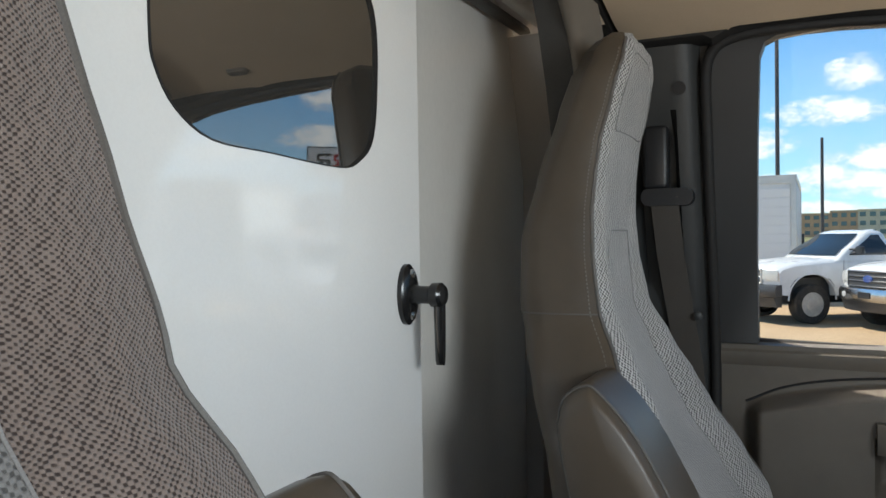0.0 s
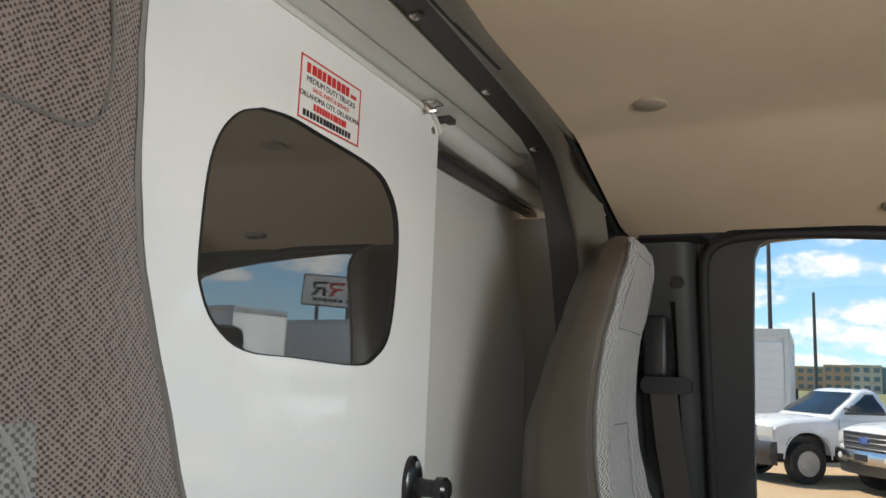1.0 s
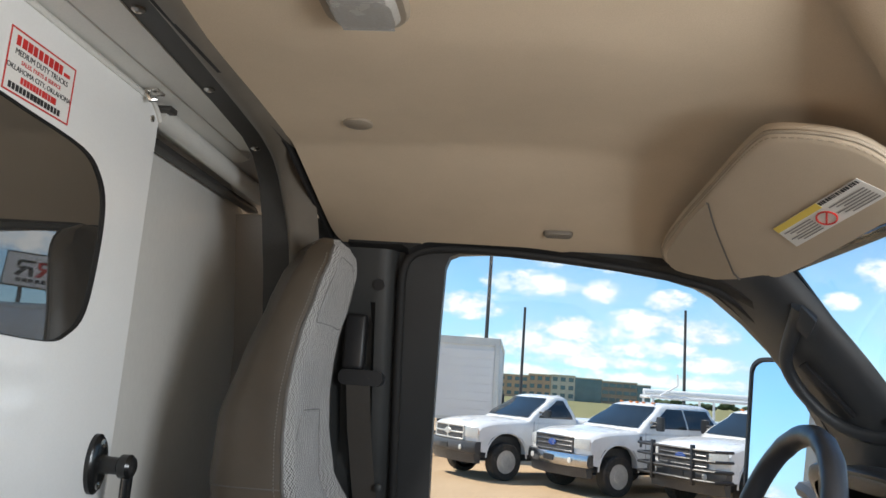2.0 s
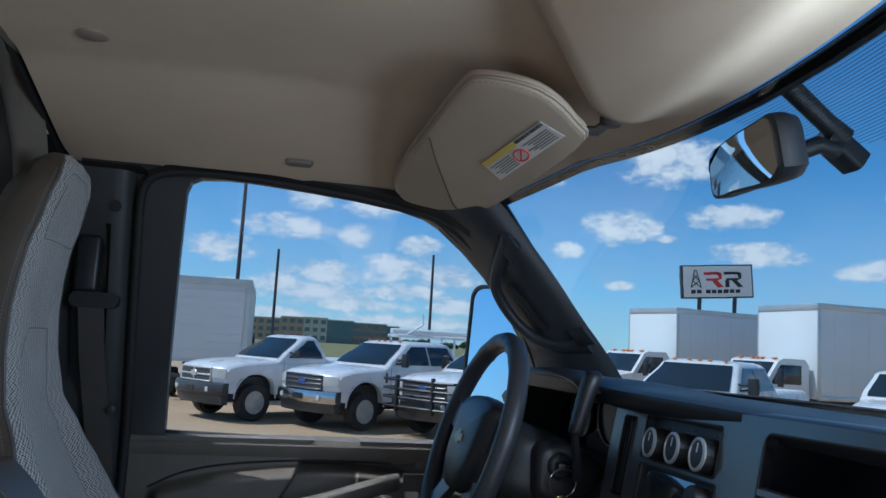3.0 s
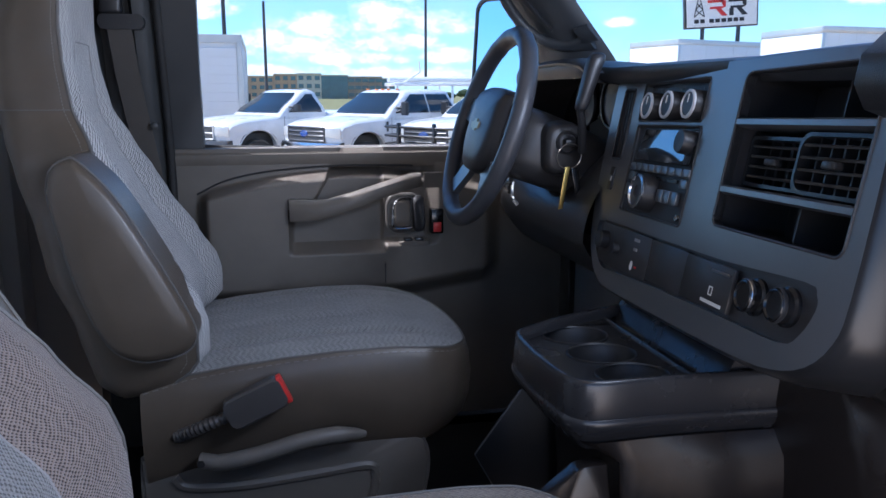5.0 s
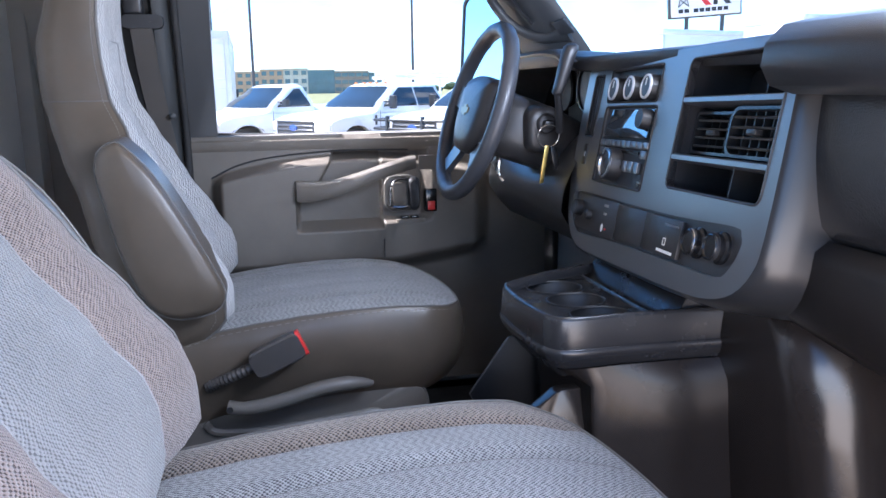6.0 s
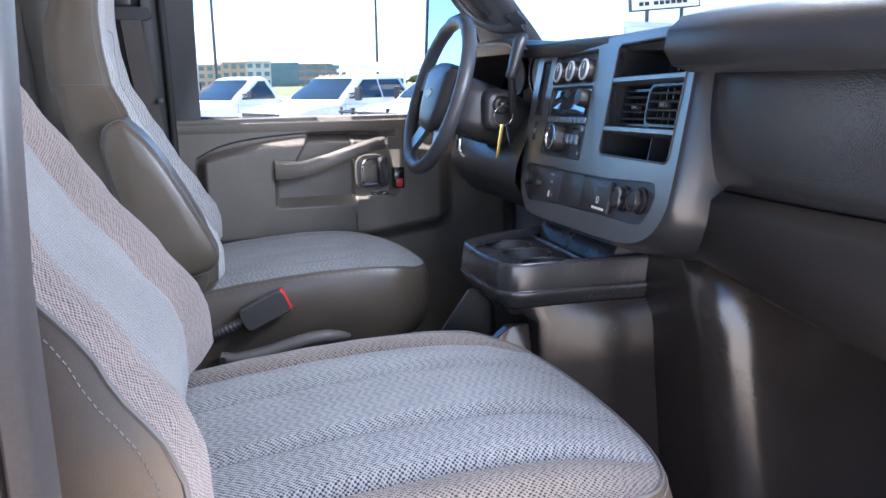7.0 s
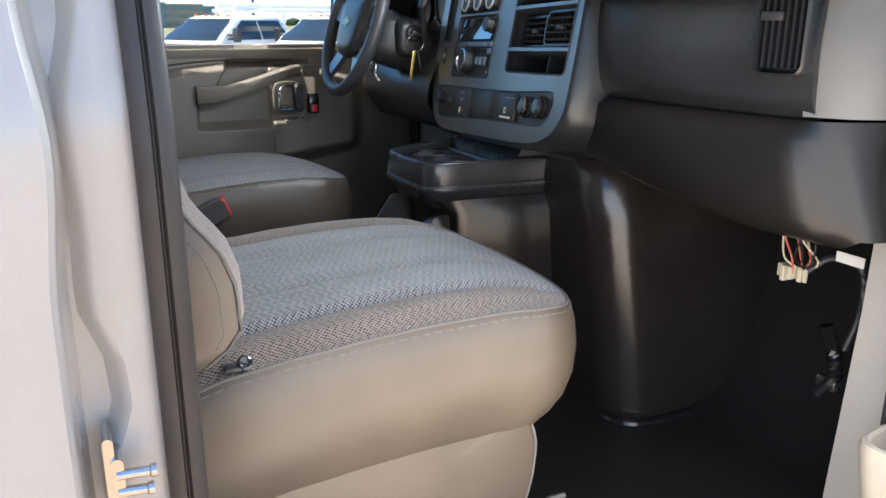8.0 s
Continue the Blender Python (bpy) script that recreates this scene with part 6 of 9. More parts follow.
# passenger half: rolled top, airbag panel, knee panel
bm = B()
sec = [(1.32, 1.006), (1.22, 1.016), (1.14, 1.0165), (1.098, 1.008), (1.078, 0.990), (1.074, 0.966), (1.086, 0.946), (1.115, 0.937), (1.19, 0.935), (1.26, 0.94)]
rings = []
for y, k in ((-0.405, 0.80), (-0.409, 0.93), (-0.42, 1.0), (-0.60, 1.0), (-0.80, 1.0), (-0.86, 1.0)):
    far = max(0.0, -y - 0.55) / 0.31
    rings.append([Vector((1.2 + (x - 1.2) * k + 0.045 * far ** 2, y, 0.976 + (z - 0.976) * k)) for x, z in sec])
loft(bm, rings)
part("rolled_edge", bm, M["dash_pad"], dash, "rounded padded dash roll", 60)
def face_x(y, z):
    far = max(0.0, -y - 0.50) / 0.36
    base = 1.168 + 0.05 * far ** 2
    return base
bm = B()
rows = []
for i in range(20):
    y = -0.372 - 0.452 * i / 19
    row = []
    for k in range(13):
        z = 0.948 - 0.162 * k / 12
        edge_ = min(1.0, (i + 0.3) / 1.6) * min(1.0, (12 - k + 0.4) / 1.5)
        row.append(Vector((face_x(y, z) + 0.014 - 0.014 * edge_ - 0.010 * math.sin(math.pi * (z - 0.786) / 0.162), y, z)))
    rows.append(row)
sheet(bm, rows, 0.012)
ab = part("airbag_panel", bm, M["airbag"], dash, "grained airbag cover", 50)
mt = Matrix.Translation((face_x(-0.66, 0.83) - 0.0055, -0.655, 0.832)) @ Matrix(((0, 0, -1, 0), (-1, 0, 0, 0), (0, 1, 0, 0), (0, 0, 0, 1)))
lettering("AIRBAG", 0.012, mt, M["dash_smooth"], ab, "embossed_word")
bm = B()
rows = []
run = [(1.150 + 0.05 * (max(0.0, -y - 0.50) / 0.36) ** 2, y, 1.0) for y in (-0.290 - 0.51 * i / 21 for i in range(22))]
tail = spline([(1.185, -0.80, 0), (1.193, -0.822, 0), (1.206, -0.838, 0), (1.235, -0.858, 0), (1.29, -0.88, 0), (1.38, -0.897, 0), (1.5, -0.903, 0)], 3)[1:]
run += [(p.x, p.y, max(0.0, 1 - (k + 1) / 6)) for k, p in enumerate(tail)]
for px_, y, f in run:
    zt = 0.778 if y < -0.36 else 0.780 - 0.10 * ((y + 0.36) / 0.07) ** 2
    zb = 0.667 - 0.06 * min(1.0, max(0.0, (-y - 0.29)) / 0.4) + 0.02 * (1 - f)
    row = []
    for k in range(13):
        t = k / 12
        z = zt + (zb - zt) * t
        x = px_ + f * (0.014 * (1 - min(1, k / 1.2)) ** 2 + 0.02 * t - 0.012 * math.sin(math.pi * t) + (0.05 * ((t - 0.8) / 0.2) ** 2 if t > 0.8 else 0)) + (1 - f) * 0.035 * t
        if y > -0.40:
            x += 0.03 * ((y + 0.40) / 0.11) ** 2
        row.append(Vector((x, y - 0.05 * t * ramp01((-0.55 - y) / 0.26) * ramp01((1.33 - px_) / 0.12), z)))
    row.append(Vector((max(1.30, px_ + 0.12), y + 0.02 * (1 - f), zb - 0.005)))
    row.append(Vector((max(1.50, px_ + 0.2), y + 0.05 * (1 - f), zb + 0.02)))
    rows.append(row)
sheet(bm, rows)
part("knee_panel", bm, M["knee"], dash, "smooth charcoal knee panel", 50)
# side end of the dash and the outer air vent
END = [(p.x, p.y) for p in spline([(1.196, -0.812, 0), (1.212, -0.846, 0), (1.236, -0.872, 0), (1.28, -0.890, 0), (1.36, -0.90, 0), (1.5, -0.903, 0)], 3)]
bm = B()
rows = []
for k in range(9):
    z = 0.783 + 0.218 * k / 8
    rows.append([Vector((x, y, z)) for x, y in END])
sheet(bm, rows, 0.004)
part("dash_end", bm, M["end_grey"], dash, "lighter grey end cover", 60)
mv = Matrix.Translation((face_x(-0.772, 0.91) - 0.032, -0.793, 0.908)) @ Matrix.Rotation(radians(14), 4, "Z") @ Matrix(((0, 0, -1, 0), (-1, 0, 0, 0), (0, 1, 0, 0), (0, 0, 0, 1))) @ Matrix.Diagonal((0.88, 0.97, 1, 1))
bm = B()
loft(bm, [[mv @ Vector((x * k, y * q, w)) for x, y in rounded(0.078, 0.152, 0.014)] for k, q, w in ((1.0, 1.0, -0.04), (1.0, 1.0, 0.001), (0.97, 0.985, 0.006), (0.91, 0.955, 0.007), (0.87, 0.935, 0.002), (0.86, 0.93, -0.04))], caps=False)
sv = part("side_air_vent", bm, M["vent"], dash, "charcoal side vent with upright slats", 60)
bm = B()
plate(bm, rounded(0.07, 0.14, 0.01), mv, 0.004, 0, -0.03)
part("vent_back", bm, M["well"], sv)
for k in range(6):
    bm = B()
    x = -0.026 + 0.0104 * k
    loft(bm, [[mv @ Vector((x + dx, y, w)) for dx, w in ((-0.0030, 0.001), (0.0012, 0.001), (0.0055, -0.018), (0.0035, -0.019))] for y in (-0.066, 0.066)])
    part("slat", bm, M["vent"], sv, "", 60)
bm = B()
box(bm, (-0.034, -0.006, -0.002), (0.0, 0.006, 0.006), 0.002, 2, mv)
part("vent_tab", bm, M["dash"], sv)

# driver half: instrument hood, cluster, knee bolster
bm = B()
arch = [(0.283, 0.982), (0.295, 0.989), (0.315, 0.995), (0.345, 1.004), (0.42, 1.010), (0.52, 1.010), (0.60, 1.005), (0.66, 0.992), (0.70, 0.970), (0.735, 0.935), (0.76, 0.89), (0.77, 0.85)]
fine = spline([(0, y, z) for y, z in arch], 4)
rings = []
for x, k, dz in ((1.30, 0.90, -0.004), (1.22, 0.955, -0.004), (1.165, 0.985, -0.003), (1.150, 0.995, 0.0), (1.148, 1.01, 0.003), (1.156, 1.03, 0.007), (1.19, 1.045, 0.008)):
    rings.append([Vector((x + 0.10 * max(0, p.y - 0.64) / 0.13 * 0.5, 0.51 + (p.y - 0.51) * k, 0.88 + (p.z - 0.88) * k + dz)) for p in fine])
sheet(bm, rings)
part("instrument_hood", bm, M["dash"], dash, "arched instrument hood", 60)
bm = B()
loft(bm, [[Vector((1.285 + dx, 0.51 + (p.y - 0.51) * k, 0.88 + (p.z - 0.88) * k)) for p in fine] for dx, k in ((0.0, 0.93), (0.01, 0.90))], closed=False)
bm.faces.new([bm.verts.new(Vector((1.283, 0.51 + (p.y - 0.51) * 0.93, 0.88 + (p.z - 0.88) * 0.93))) for p in fine])
cl = part("instrument_face", bm, M["black_gloss"], dash, "dark instrument cluster", 60)
for yc, r in ((0.60, 0.05), (0.47, 0.05), (0.385, 0.028), (0.385, 0.024)):
    bm = B()
    turned(bm, [(r, 0.0), (r, 0.006), (r - 0.004, 0.006), (r - 0.004, 0.001), (0.002, 0.001)], axis_pose((1.28, yc, 0.94 if r > 0.026 else 0.89), (-1, 0, 0)), 24)
    part("gauge", bm, M["black"], cl)
# driver lower panel
bm = B()
rows = []
for i in range(26):
    y = 0.245 + 0.60 * i / 25
    row = []
    for k in range(14):
        t = k / 13
        z = 0.865 - 0.225 * t
        x = 1.205 - 0.075 * math.sin(math.pi * min(1.0, t * 0.75)) + 0.10 * max(0, t - 0.7) + 0.07 * max(0.0, (y - 0.70) / 0.145) ** 2
        if abs(y - 0.45) < 0.13 and t < 0.45:
            x += 0.05 * (1 - (abs(y - 0.45) / 0.13) ** 2) * (1 - t / 0.45)
        row.append(Vector((x, y, z)))
    row.append(Vector((1.40, y, 0.63)))
    rows.append(row)
sheet(bm, rows)
part("knee_bolster", bm, M["dash"], dash, "rounded knee bolster below the column", 60)
bm = B()
loft(bm, [[Vector((x, y, z)) for y, z in ((0.77, 0.86), (0.85, 0.84), (0.85, 0.965), (0.765, 0.965))] for x in (1.22, 1.35)])
part("side_panel", bm, M["dash"], dash)
bm = B()
for k in range(3):
    box(bm, (1.212, 0.775 + 0.02 * k, 0.89), (1.222, 0.786 + 0.02 * k, 0.935), 0.003)
part("side_switches", bm, M["black"], dash)
# closing panel behind everything
bm = B()
sheet(bm, [[Vector((1.34, y, z)) for z in (0.64, 0.75, 0.9, 0.985)] for y in (-0.85, -0.3, 0.2)], 0.01)
sheet(bm, [[Vector((1.34, y, z)) for z in (0.64, 0.75, 0.86)] for y in (0.2, 0.5, 0.85)], 0.01)
part("inner_wall", bm, M["black"], dash)

# ---- steering column and wheel ----
sw_ = thing("steering_wheel", (1.015, 0.45, 0.897), "dark grey four spoke steering wheel", "steering wheel")
up_ = Vector((0.311, 0, 0.95)).normalized()
ax_ = Vector((-0.95, 0, 0.311)).normalized()
MWH = Matrix.Translation((1.015, 0.45, 0.897)) @ Matrix((Vector((0, -1, 0)), up_, ax_)).transposed().to_4x4()   # x to the passenger, y up, z to the driver
R, r = 0.176, 0.0158
bm = B()
rings = []
for k in range(72):
    a = 2 * math.pi * k / 72
    c, s_ = math.cos(a), math.sin(a)
    bump_ = 0.0013 * max(0.0, math.sin(a * 22)) if 0.25 * math.pi < a < 0.75 * math.pi or 1.25 * math.pi < a < 1.5 * math.pi else 0.0
    rings.append([MWH @ Vector(((R + (r + bump_) * math.cos(b)) * c, (R + (r + bump_) * math.cos(b)) * s_, (r * 1.05 + bump_) * math.sin(b))) for b in (2 * math.pi * j / 14 for j in range(14))])
rings.append(rings[0])
loft(bm, rings, caps=False)
part("rim", bm, M["black_leather"], sw_, "dark leather rim", 60)
for a0, wide in ((168, 0.030), (12, 0.030), (232, 0.026), (308, 0.026)):
    a = radians(a0)
    d, n_ = Vector((math.cos(a), math.sin(a), 0)), Vector((-math.sin(a), math.cos(a), 0))
    bm = B()
    loft(bm, [[MWH @ (d * q + n_ * (wide * k * x) + Vector((0, 0, zz + z_ * 0.010))) for x, z_ in ((-1, -0.6), (-0.9, 0.6), (0.9, 0.6), (1, -0.6), (0.6, -1), (-0.6, -1))] for q, k, zz in ((0.05, 1.2, -0.008), (0.10, 0.95, -0.012), (0.15, 0.85, -0.006), (0.174, 0.9, 0.0))])
    part("spoke", bm, M["dash_smooth"], sw_, "moulded spoke", 50)
bm = B()
pad = outline([(-0.095, 0.045), (-0.085, 0.066), (0.0, 0.078), (0.085, 0.066), (0.095, 0.045), (0.088, -0.03), (0.06, -0.075), (0.0, -0.088), (-0.06, -0.075), (-0.088, -0.03)], 4)
loft(bm, [[MWH @ Vector((x * k, y * k, w)) for x, y in pad] for k, w in ((0.9, -0.035), (1.0, -0.02), (1.0, -0.004), (0.95, 0.010), (0.7, 0.018), (0.3, 0.021))])
part("hub_pad", bm, M["dash"], sw_, "padded hub", 60)
bm = B()
emb = [(x * 1.0, y) for x, y in ((-0.026, 0.004), (-0.022, -0.008), (-0.009, -0.008), (-0.009, -0.012), (0.009, -0.012), (0.009, -0.008), (0.024, -0.008), (0.026, 0.004), (0.009, 0.004), (0.009, 0.010), (-0.009, 0.010), (-0.009, 0.004))]
plate(bm, emb, MWH, 0.003, 0, 0.0235)
part("emblem", bm, M["emblem"], sw_, "gold emblem")
col = thing("steering_column", (1.14, 0.45, 0.85), "charcoal steering column with ignition lock", "steering column")
bm = B()
ca_ = -ax_
lpc = rounded(0.165, 0.135, 0.045, 5)
rings = []
for d, kx, ky, oy in ((0.03, 0.62, 0.75, 0.0), (0.045, 0.85, 0.95, -0.004), (0.09, 1.0, 1.0, -0.008), (0.15, 1.02, 0.98, -0.01), (0.20, 0.95, 0.9, -0.01), (0.26, 0.8, 0.7, -0.008)):
    rings.append([MWH @ Vector((x * kx, y * ky + oy, -d)) for x, y in lpc])
loft(bm, rings)
part("column_shroud", bm, M["dash"], col, "", 60)
lock = Vector((1.130, 0.352, 0.862))
bm = B()
loft(bm, [[Vector((lock.x + x * k, lock.y + d, lock.z + z * k)) for x, z in rounded(0.07, 0.095, 0.025, 5)] for d, k in ((0.05, 1.05), (0.0, 1.0), (-0.012, 0.92), (-0.016, 0.75))])
part("lock_housing", bm, M["dash"], col, "", 60)
bm = B()
turned(bm, [(0.021, 0.0), (0.021, 0.008), (0.0175, 0.011), (0.0165, 0.006), (0.013, 0.007), (0.002, 0.007)], axis_pose((lock.x + 0.002, lock.y - 0.014, lock.z + 0.012), (0, -1, 0)), 26)
part("ignition_lock", bm, M["black"], col, "ignition lock")
key = thing("key_ring", (1.132, 0.33, 0.86), "steel ring with gold and black keys in the ignition", "keys")
bm = B()
box(bm, (1.122, 0.316, 0.868), (1.143, 0.334, 0.881), 0.003)
part("key_head", bm, M["black"], key, "black key head")
bm = B()
tube(bm, [(1.130 + 0.0225 * math.cos(t), 0.318 - 0.004 * math.sin(t), 0.851 + 0.0225 * math.sin(t)) for t in (2 * math.pi * i / 28 for i in range(28))], 0.0011, 6, closed=True)
part("ring", bm, M["steel"], key, "steel split ring")
bm = B()
solid(bm, [(1.122, 0.315, 0.832), (1.131, 0.315, 0.833), (1.119, 0.315, 0.758), (1.111, 0.315, 0.757)], [(1.122, 0.317, 0.832), (1.131, 0.317, 0.833), (1.119, 0.317, 0.758), (1.111, 0.317, 0.757)], 0.0005)
part("gold_key", bm, M["brass"], key, "long brass key")
bm = B()
solid(bm, [(1.136, 0.322, 0.83), (1.15, 0.322, 0.828), (1.156, 0.322, 0.785), (1.146, 0.322, 0.78)], [(1.136, 0.328, 0.83), (1.15, 0.328, 0.828), (1.156, 0.328, 0.785), (1.146, 0.328, 0.78)], 0.002)
part("key_fob", bm, M["black_gloss"], key, "black key fob")
shf = thing("gear_lever", (1.14, 0.28, 0.93), "black column gear lever with flat grip", "gear lever")
bm = B()
tube(bm, [(1.150, 0.31, 0.86), (1.138, 0.285, 0.90), (1.128, 0.271, 0.935), (1.133, 0.27, 0.952)], [0.008, 0.007, 0.006, 0.005], 8)
part("stem", bm, M["black"], shf)
bm = B()
loft(bm, [[Vector((x + a * k, 0.27 + b * k, z)) for a, b in rounded(0.024, 0.030, 0.010, 4)] for x, z, k in ((1.128, 0.932, 0.62), (1.1285, 0.936, 0.78), (1.133, 0.95, 0.86), (1.140, 0.975, 0.96), (1.147, 1.0, 1.05), (1.152, 1.014, 1.12), (1.154, 1.022, 1.0), (1.155, 1.026, 0.6))])
part("grip", bm, M["black"], shf, "", 60)
# turn signal stalk and loose cable under the column
bm = B()
tube(bm, spline([(1.06, 0.42, 0.795), (1.055, 0.41, 0.77), (1.065, 0.405, 0.755)], 4), 0.004, 8)
tube(bm, [(1.058, 0.424, 0.80), (1.052, 0.436, 0.79), (1.056, 0.42, 0.778)], 0.006, 8)
part("tilt_lever", bm, M["steel"], col, "bright tilt lever")

# ---- engine cover and cup holder console ----
eng = thing("engine_cover", (1.4, -0.05, FLOOR), "dark grained engine cover between the footwells", "engine cover")
bm = B()
rings = []
for z, x0, y0, y1, rr in ((FLOOR, 1.245, -0.445, 0.30, 0.075), (0.3, 1.225, -0.435, 0.29, 0.075), (0.5, 1.20, -0.42, 0.28, 0.075), (0.60, 1.185, -0.41, 0.27, 0.075), (0.67, 1.195, -0.38, 0.25, 0.09), (0.70, 1.26, -0.34, 0.22, 0.06)):
    cx, cy, w, d = (x0 + 1.70) / 2, (y0 + y1) / 2, 1.70 - x0, y1 - y0
    rings.append([Vector((cx + a, cy + b, z)) for a, b in rounded(w, d, rr, 6)])
loft(bm, rings)
part("cover_shell", bm, M["hump"], eng, "", 50)
bm = B()
tube(bm, spline([(1.30, -0.30, 0.135), (1.25, -0.35, 0.135), (1.237, -0.40, 0.135), (1.255, -0.440, 0.135), (1.30, -0.457, 0.135), (1.4, -0.458, 0.135)], 6), 0.012, 8)
part("base_flange", bm, M["black_gloss"], eng, "shiny black base flange")
con = thing("cup_holder_console", (1.05, -0.02, 0.5), "charcoal console tray with three cup holders", "console")
tray = [(0.926, -0.085), (0.930, -0.005), (0.955, 0.024), (1.02, 0.062), (1.08, 0.087), (1.14, 0.106), (1.24, 0.125), (1.34, 0.13), (1.37, 0.06), (1.36, -0.19), (1.33, -0.224), (1.25, -0.220), (1.164, -0.210), (1.05, -0.204), (0.975, -0.204), (0.945, -0.194), (0.932, -0.16)]
lt = outline(tray, 4)
cups = [(1.024, 0.012, 0.0385), (1.028, -0.069, 0.0385), (1.032, -0.150, 0.0385)]
tz = 0.624
CX, CY = 1.10, -0.07


def inset(d):
    """The tray outline moved inwards by about d."""
    out = []
    for i, (x, y) in enumerate(lt):
        (x0, y0), (x1, y1) = lt[i - 1], lt[(i + 1) % len(lt)]
        n = Vector((y1 - y0, x0 - x1, 0)).normalized()
        if n.x * (CX - x) + n.y * (CY - y) < 0:
            n = -n
        out.append((x + n.x * d, y + n.y * d))
    return out


# tray floor with three round holes, the wells hang below it
bm = B()
NA = 24
for x, y, q in cups:
    inner_ = [(x + 1.17 * q * math.cos(t), y + q * math.sin(t)) for t in (2 * math.pi * i / NA for i in range(NA))]
    outer_ = []
    for i in range(NA):
        t = 2 * math.pi * i / NA
        c, s_ = math.cos(t), math.sin(t)
        k = min(0.075 / max(1e-6, abs(c)), 0.0405 / max(1e-6, abs(s_)))
        k = max(k, 1.19 * q if abs(s_) < 0.75 else q)
        if abs(c) * 0.0405 < abs(s_) * 0.105 and abs(s_) * 0.075 < abs(c) * 0.062:
            c, s_, k = math.copysign(0.075, c), math.copysign(0.0405, s_), 1.0
        outer_.append((x + k * c, y + k * s_))
    loft(bm, [[Vector((a, b, tz)) for a, b in inner_], [Vector((a, b, tz)) for a, b in outer_]], caps=False)
part("tray_floor", bm, M["tray"], con, "smooth tray floor around the cup holders")
for x, y, q in cups:
    bm = B()
    turned(bm, [(q - 0.001, 0.0), (q + 0.0005, 0.0022), (q + 0.0016, 0.0016), (q + 0.0018, -0.002), (q + 0.0005, -0.004), (q - 0.003, -0.07), (q - 0.009, -0.076), (0.0001, -0.076)], Matrix.Translation((x, y, tz)) @ Matrix.Diagonal((1.17, 1, 1, 1)), 32, False)
    part("cup_well", bm, M["well"], con, "round cup holder")
bm = B()
steps = [(0.014, tz + 0.001), (0.0125, tz + 0.009), (0.009, tz + 0.0150), (0.005, tz + 0.0165), (0.0015, tz + 0.0150), (0.0, tz + 0.010), (-0.003, tz - 0.027), (-0.0022, tz - 0.0292), (-0.0043, tz - 0.0315), (-0.0048, tz - 0.036), (-0.003, tz - 0.042), (0.002, tz - 0.050), (0.008, tz - 0.058), (0.022, tz - 0.075)]
loft(bm, [[Vector((x, y, z)) for x, y in inset(d)] for d, z in steps], caps=False)
part("tray_rim", bm, M["tray"], con, "rolled tray rim with a stepped edge", 60)
# fill between floor and rim: front and side strips, rear ramp
bm = B()
loft(bm, [[Vector((x, y, z)) for x, z in ((1.094, tz - 0.002), (1.098, tz + 0.004), (1.103, tz + 0.002), (1.106, tz - 0.006), (1.114, tz - 0.006), (1.122, tz), (1.155, tz + 0.055), (1.163, tz + 0.062), (1.26, tz + 0.066), (1.26, tz - 0.02), (1.094, tz - 0.02))] for y in (-0.198, -0.15, -0.07, 0.0, 0.06, 0.10)])
part("back_ramp", bm, M["tray"], con, "sloping rear trough of the tray", 60)
bm = B()
for x0, x1, y0, y1 in ((0.942, 0.959, -0.188, 0.004), (0.975, 1.10, 0.0515, 0.056), (1.03, 1.10, 0.0515, 0.075), (0.957, 1.10, -0.197, -0.1895)):
    box(bm, (x0, y0, tz - 0.006), (x1, y1, tz + 0.0012), 0.001, 1)
part("tray_margin", bm, M["tray"], con)
bm = B()
rings = []
for z, d, ox in ((tz - 0.06, 0.004, 0.0), (0.535, 0.012, 0.012), (0.46, 0.018, 0.018), (0.36, 0.022, 0.022), (0.24, 0.026, 0.03), (FLOOR, 0.03, 0.04)):
    rings.append([Vector((max(x, 0.985 if z < 0.55 else 0.95) + ox * (1 if x < 1.1 else 0.4), y - (0.026 * math.sin(math.pi * min(1.0, max(0.0, (x - 0.95) / 0.40))) if y < -0.12 and z < 0.55 else 0.0), z)) for x, y in inset(d)])
loft(bm, rings)
part("console_body", bm, M["hump"], con, "tapering dark console body", 50)
# open bin under the tray: black flap and its brown edge
bm = B()
flap = [(0.96, 0.53), (0.891, 0.436), (0.941, 0.343), (1.10, 0.343), (1.10, 0.53)]
solid(bm, [(x, 0.057, z) for x, z in flap], [(x, 0.062, z) for x, z in flap], 0.0015)
part("bin_flap", bm, M["well"], con, "black hinged bin flap")
bm = B()
tube(bm, [(x, 0.056, z) for x, z in flap[:3]], 0.0012, 5)
part("flap_edge", bm, M["slat"], con)
bm = B()
edge_ = [(0.885, 0.486), (0.945, 0.531), (0.952, 0.535), (0.982, 0.536), (0.99, 0.462), (0.99, 0.36), (0.885, 0.36)]
solid(bm, [(x, -0.175, z) for x, z in edge_], [(x, -0.198, z) for x, z in edge_], 0.003)
part("bin_edge", bm, M["hump"], con, "brown grey bin side")

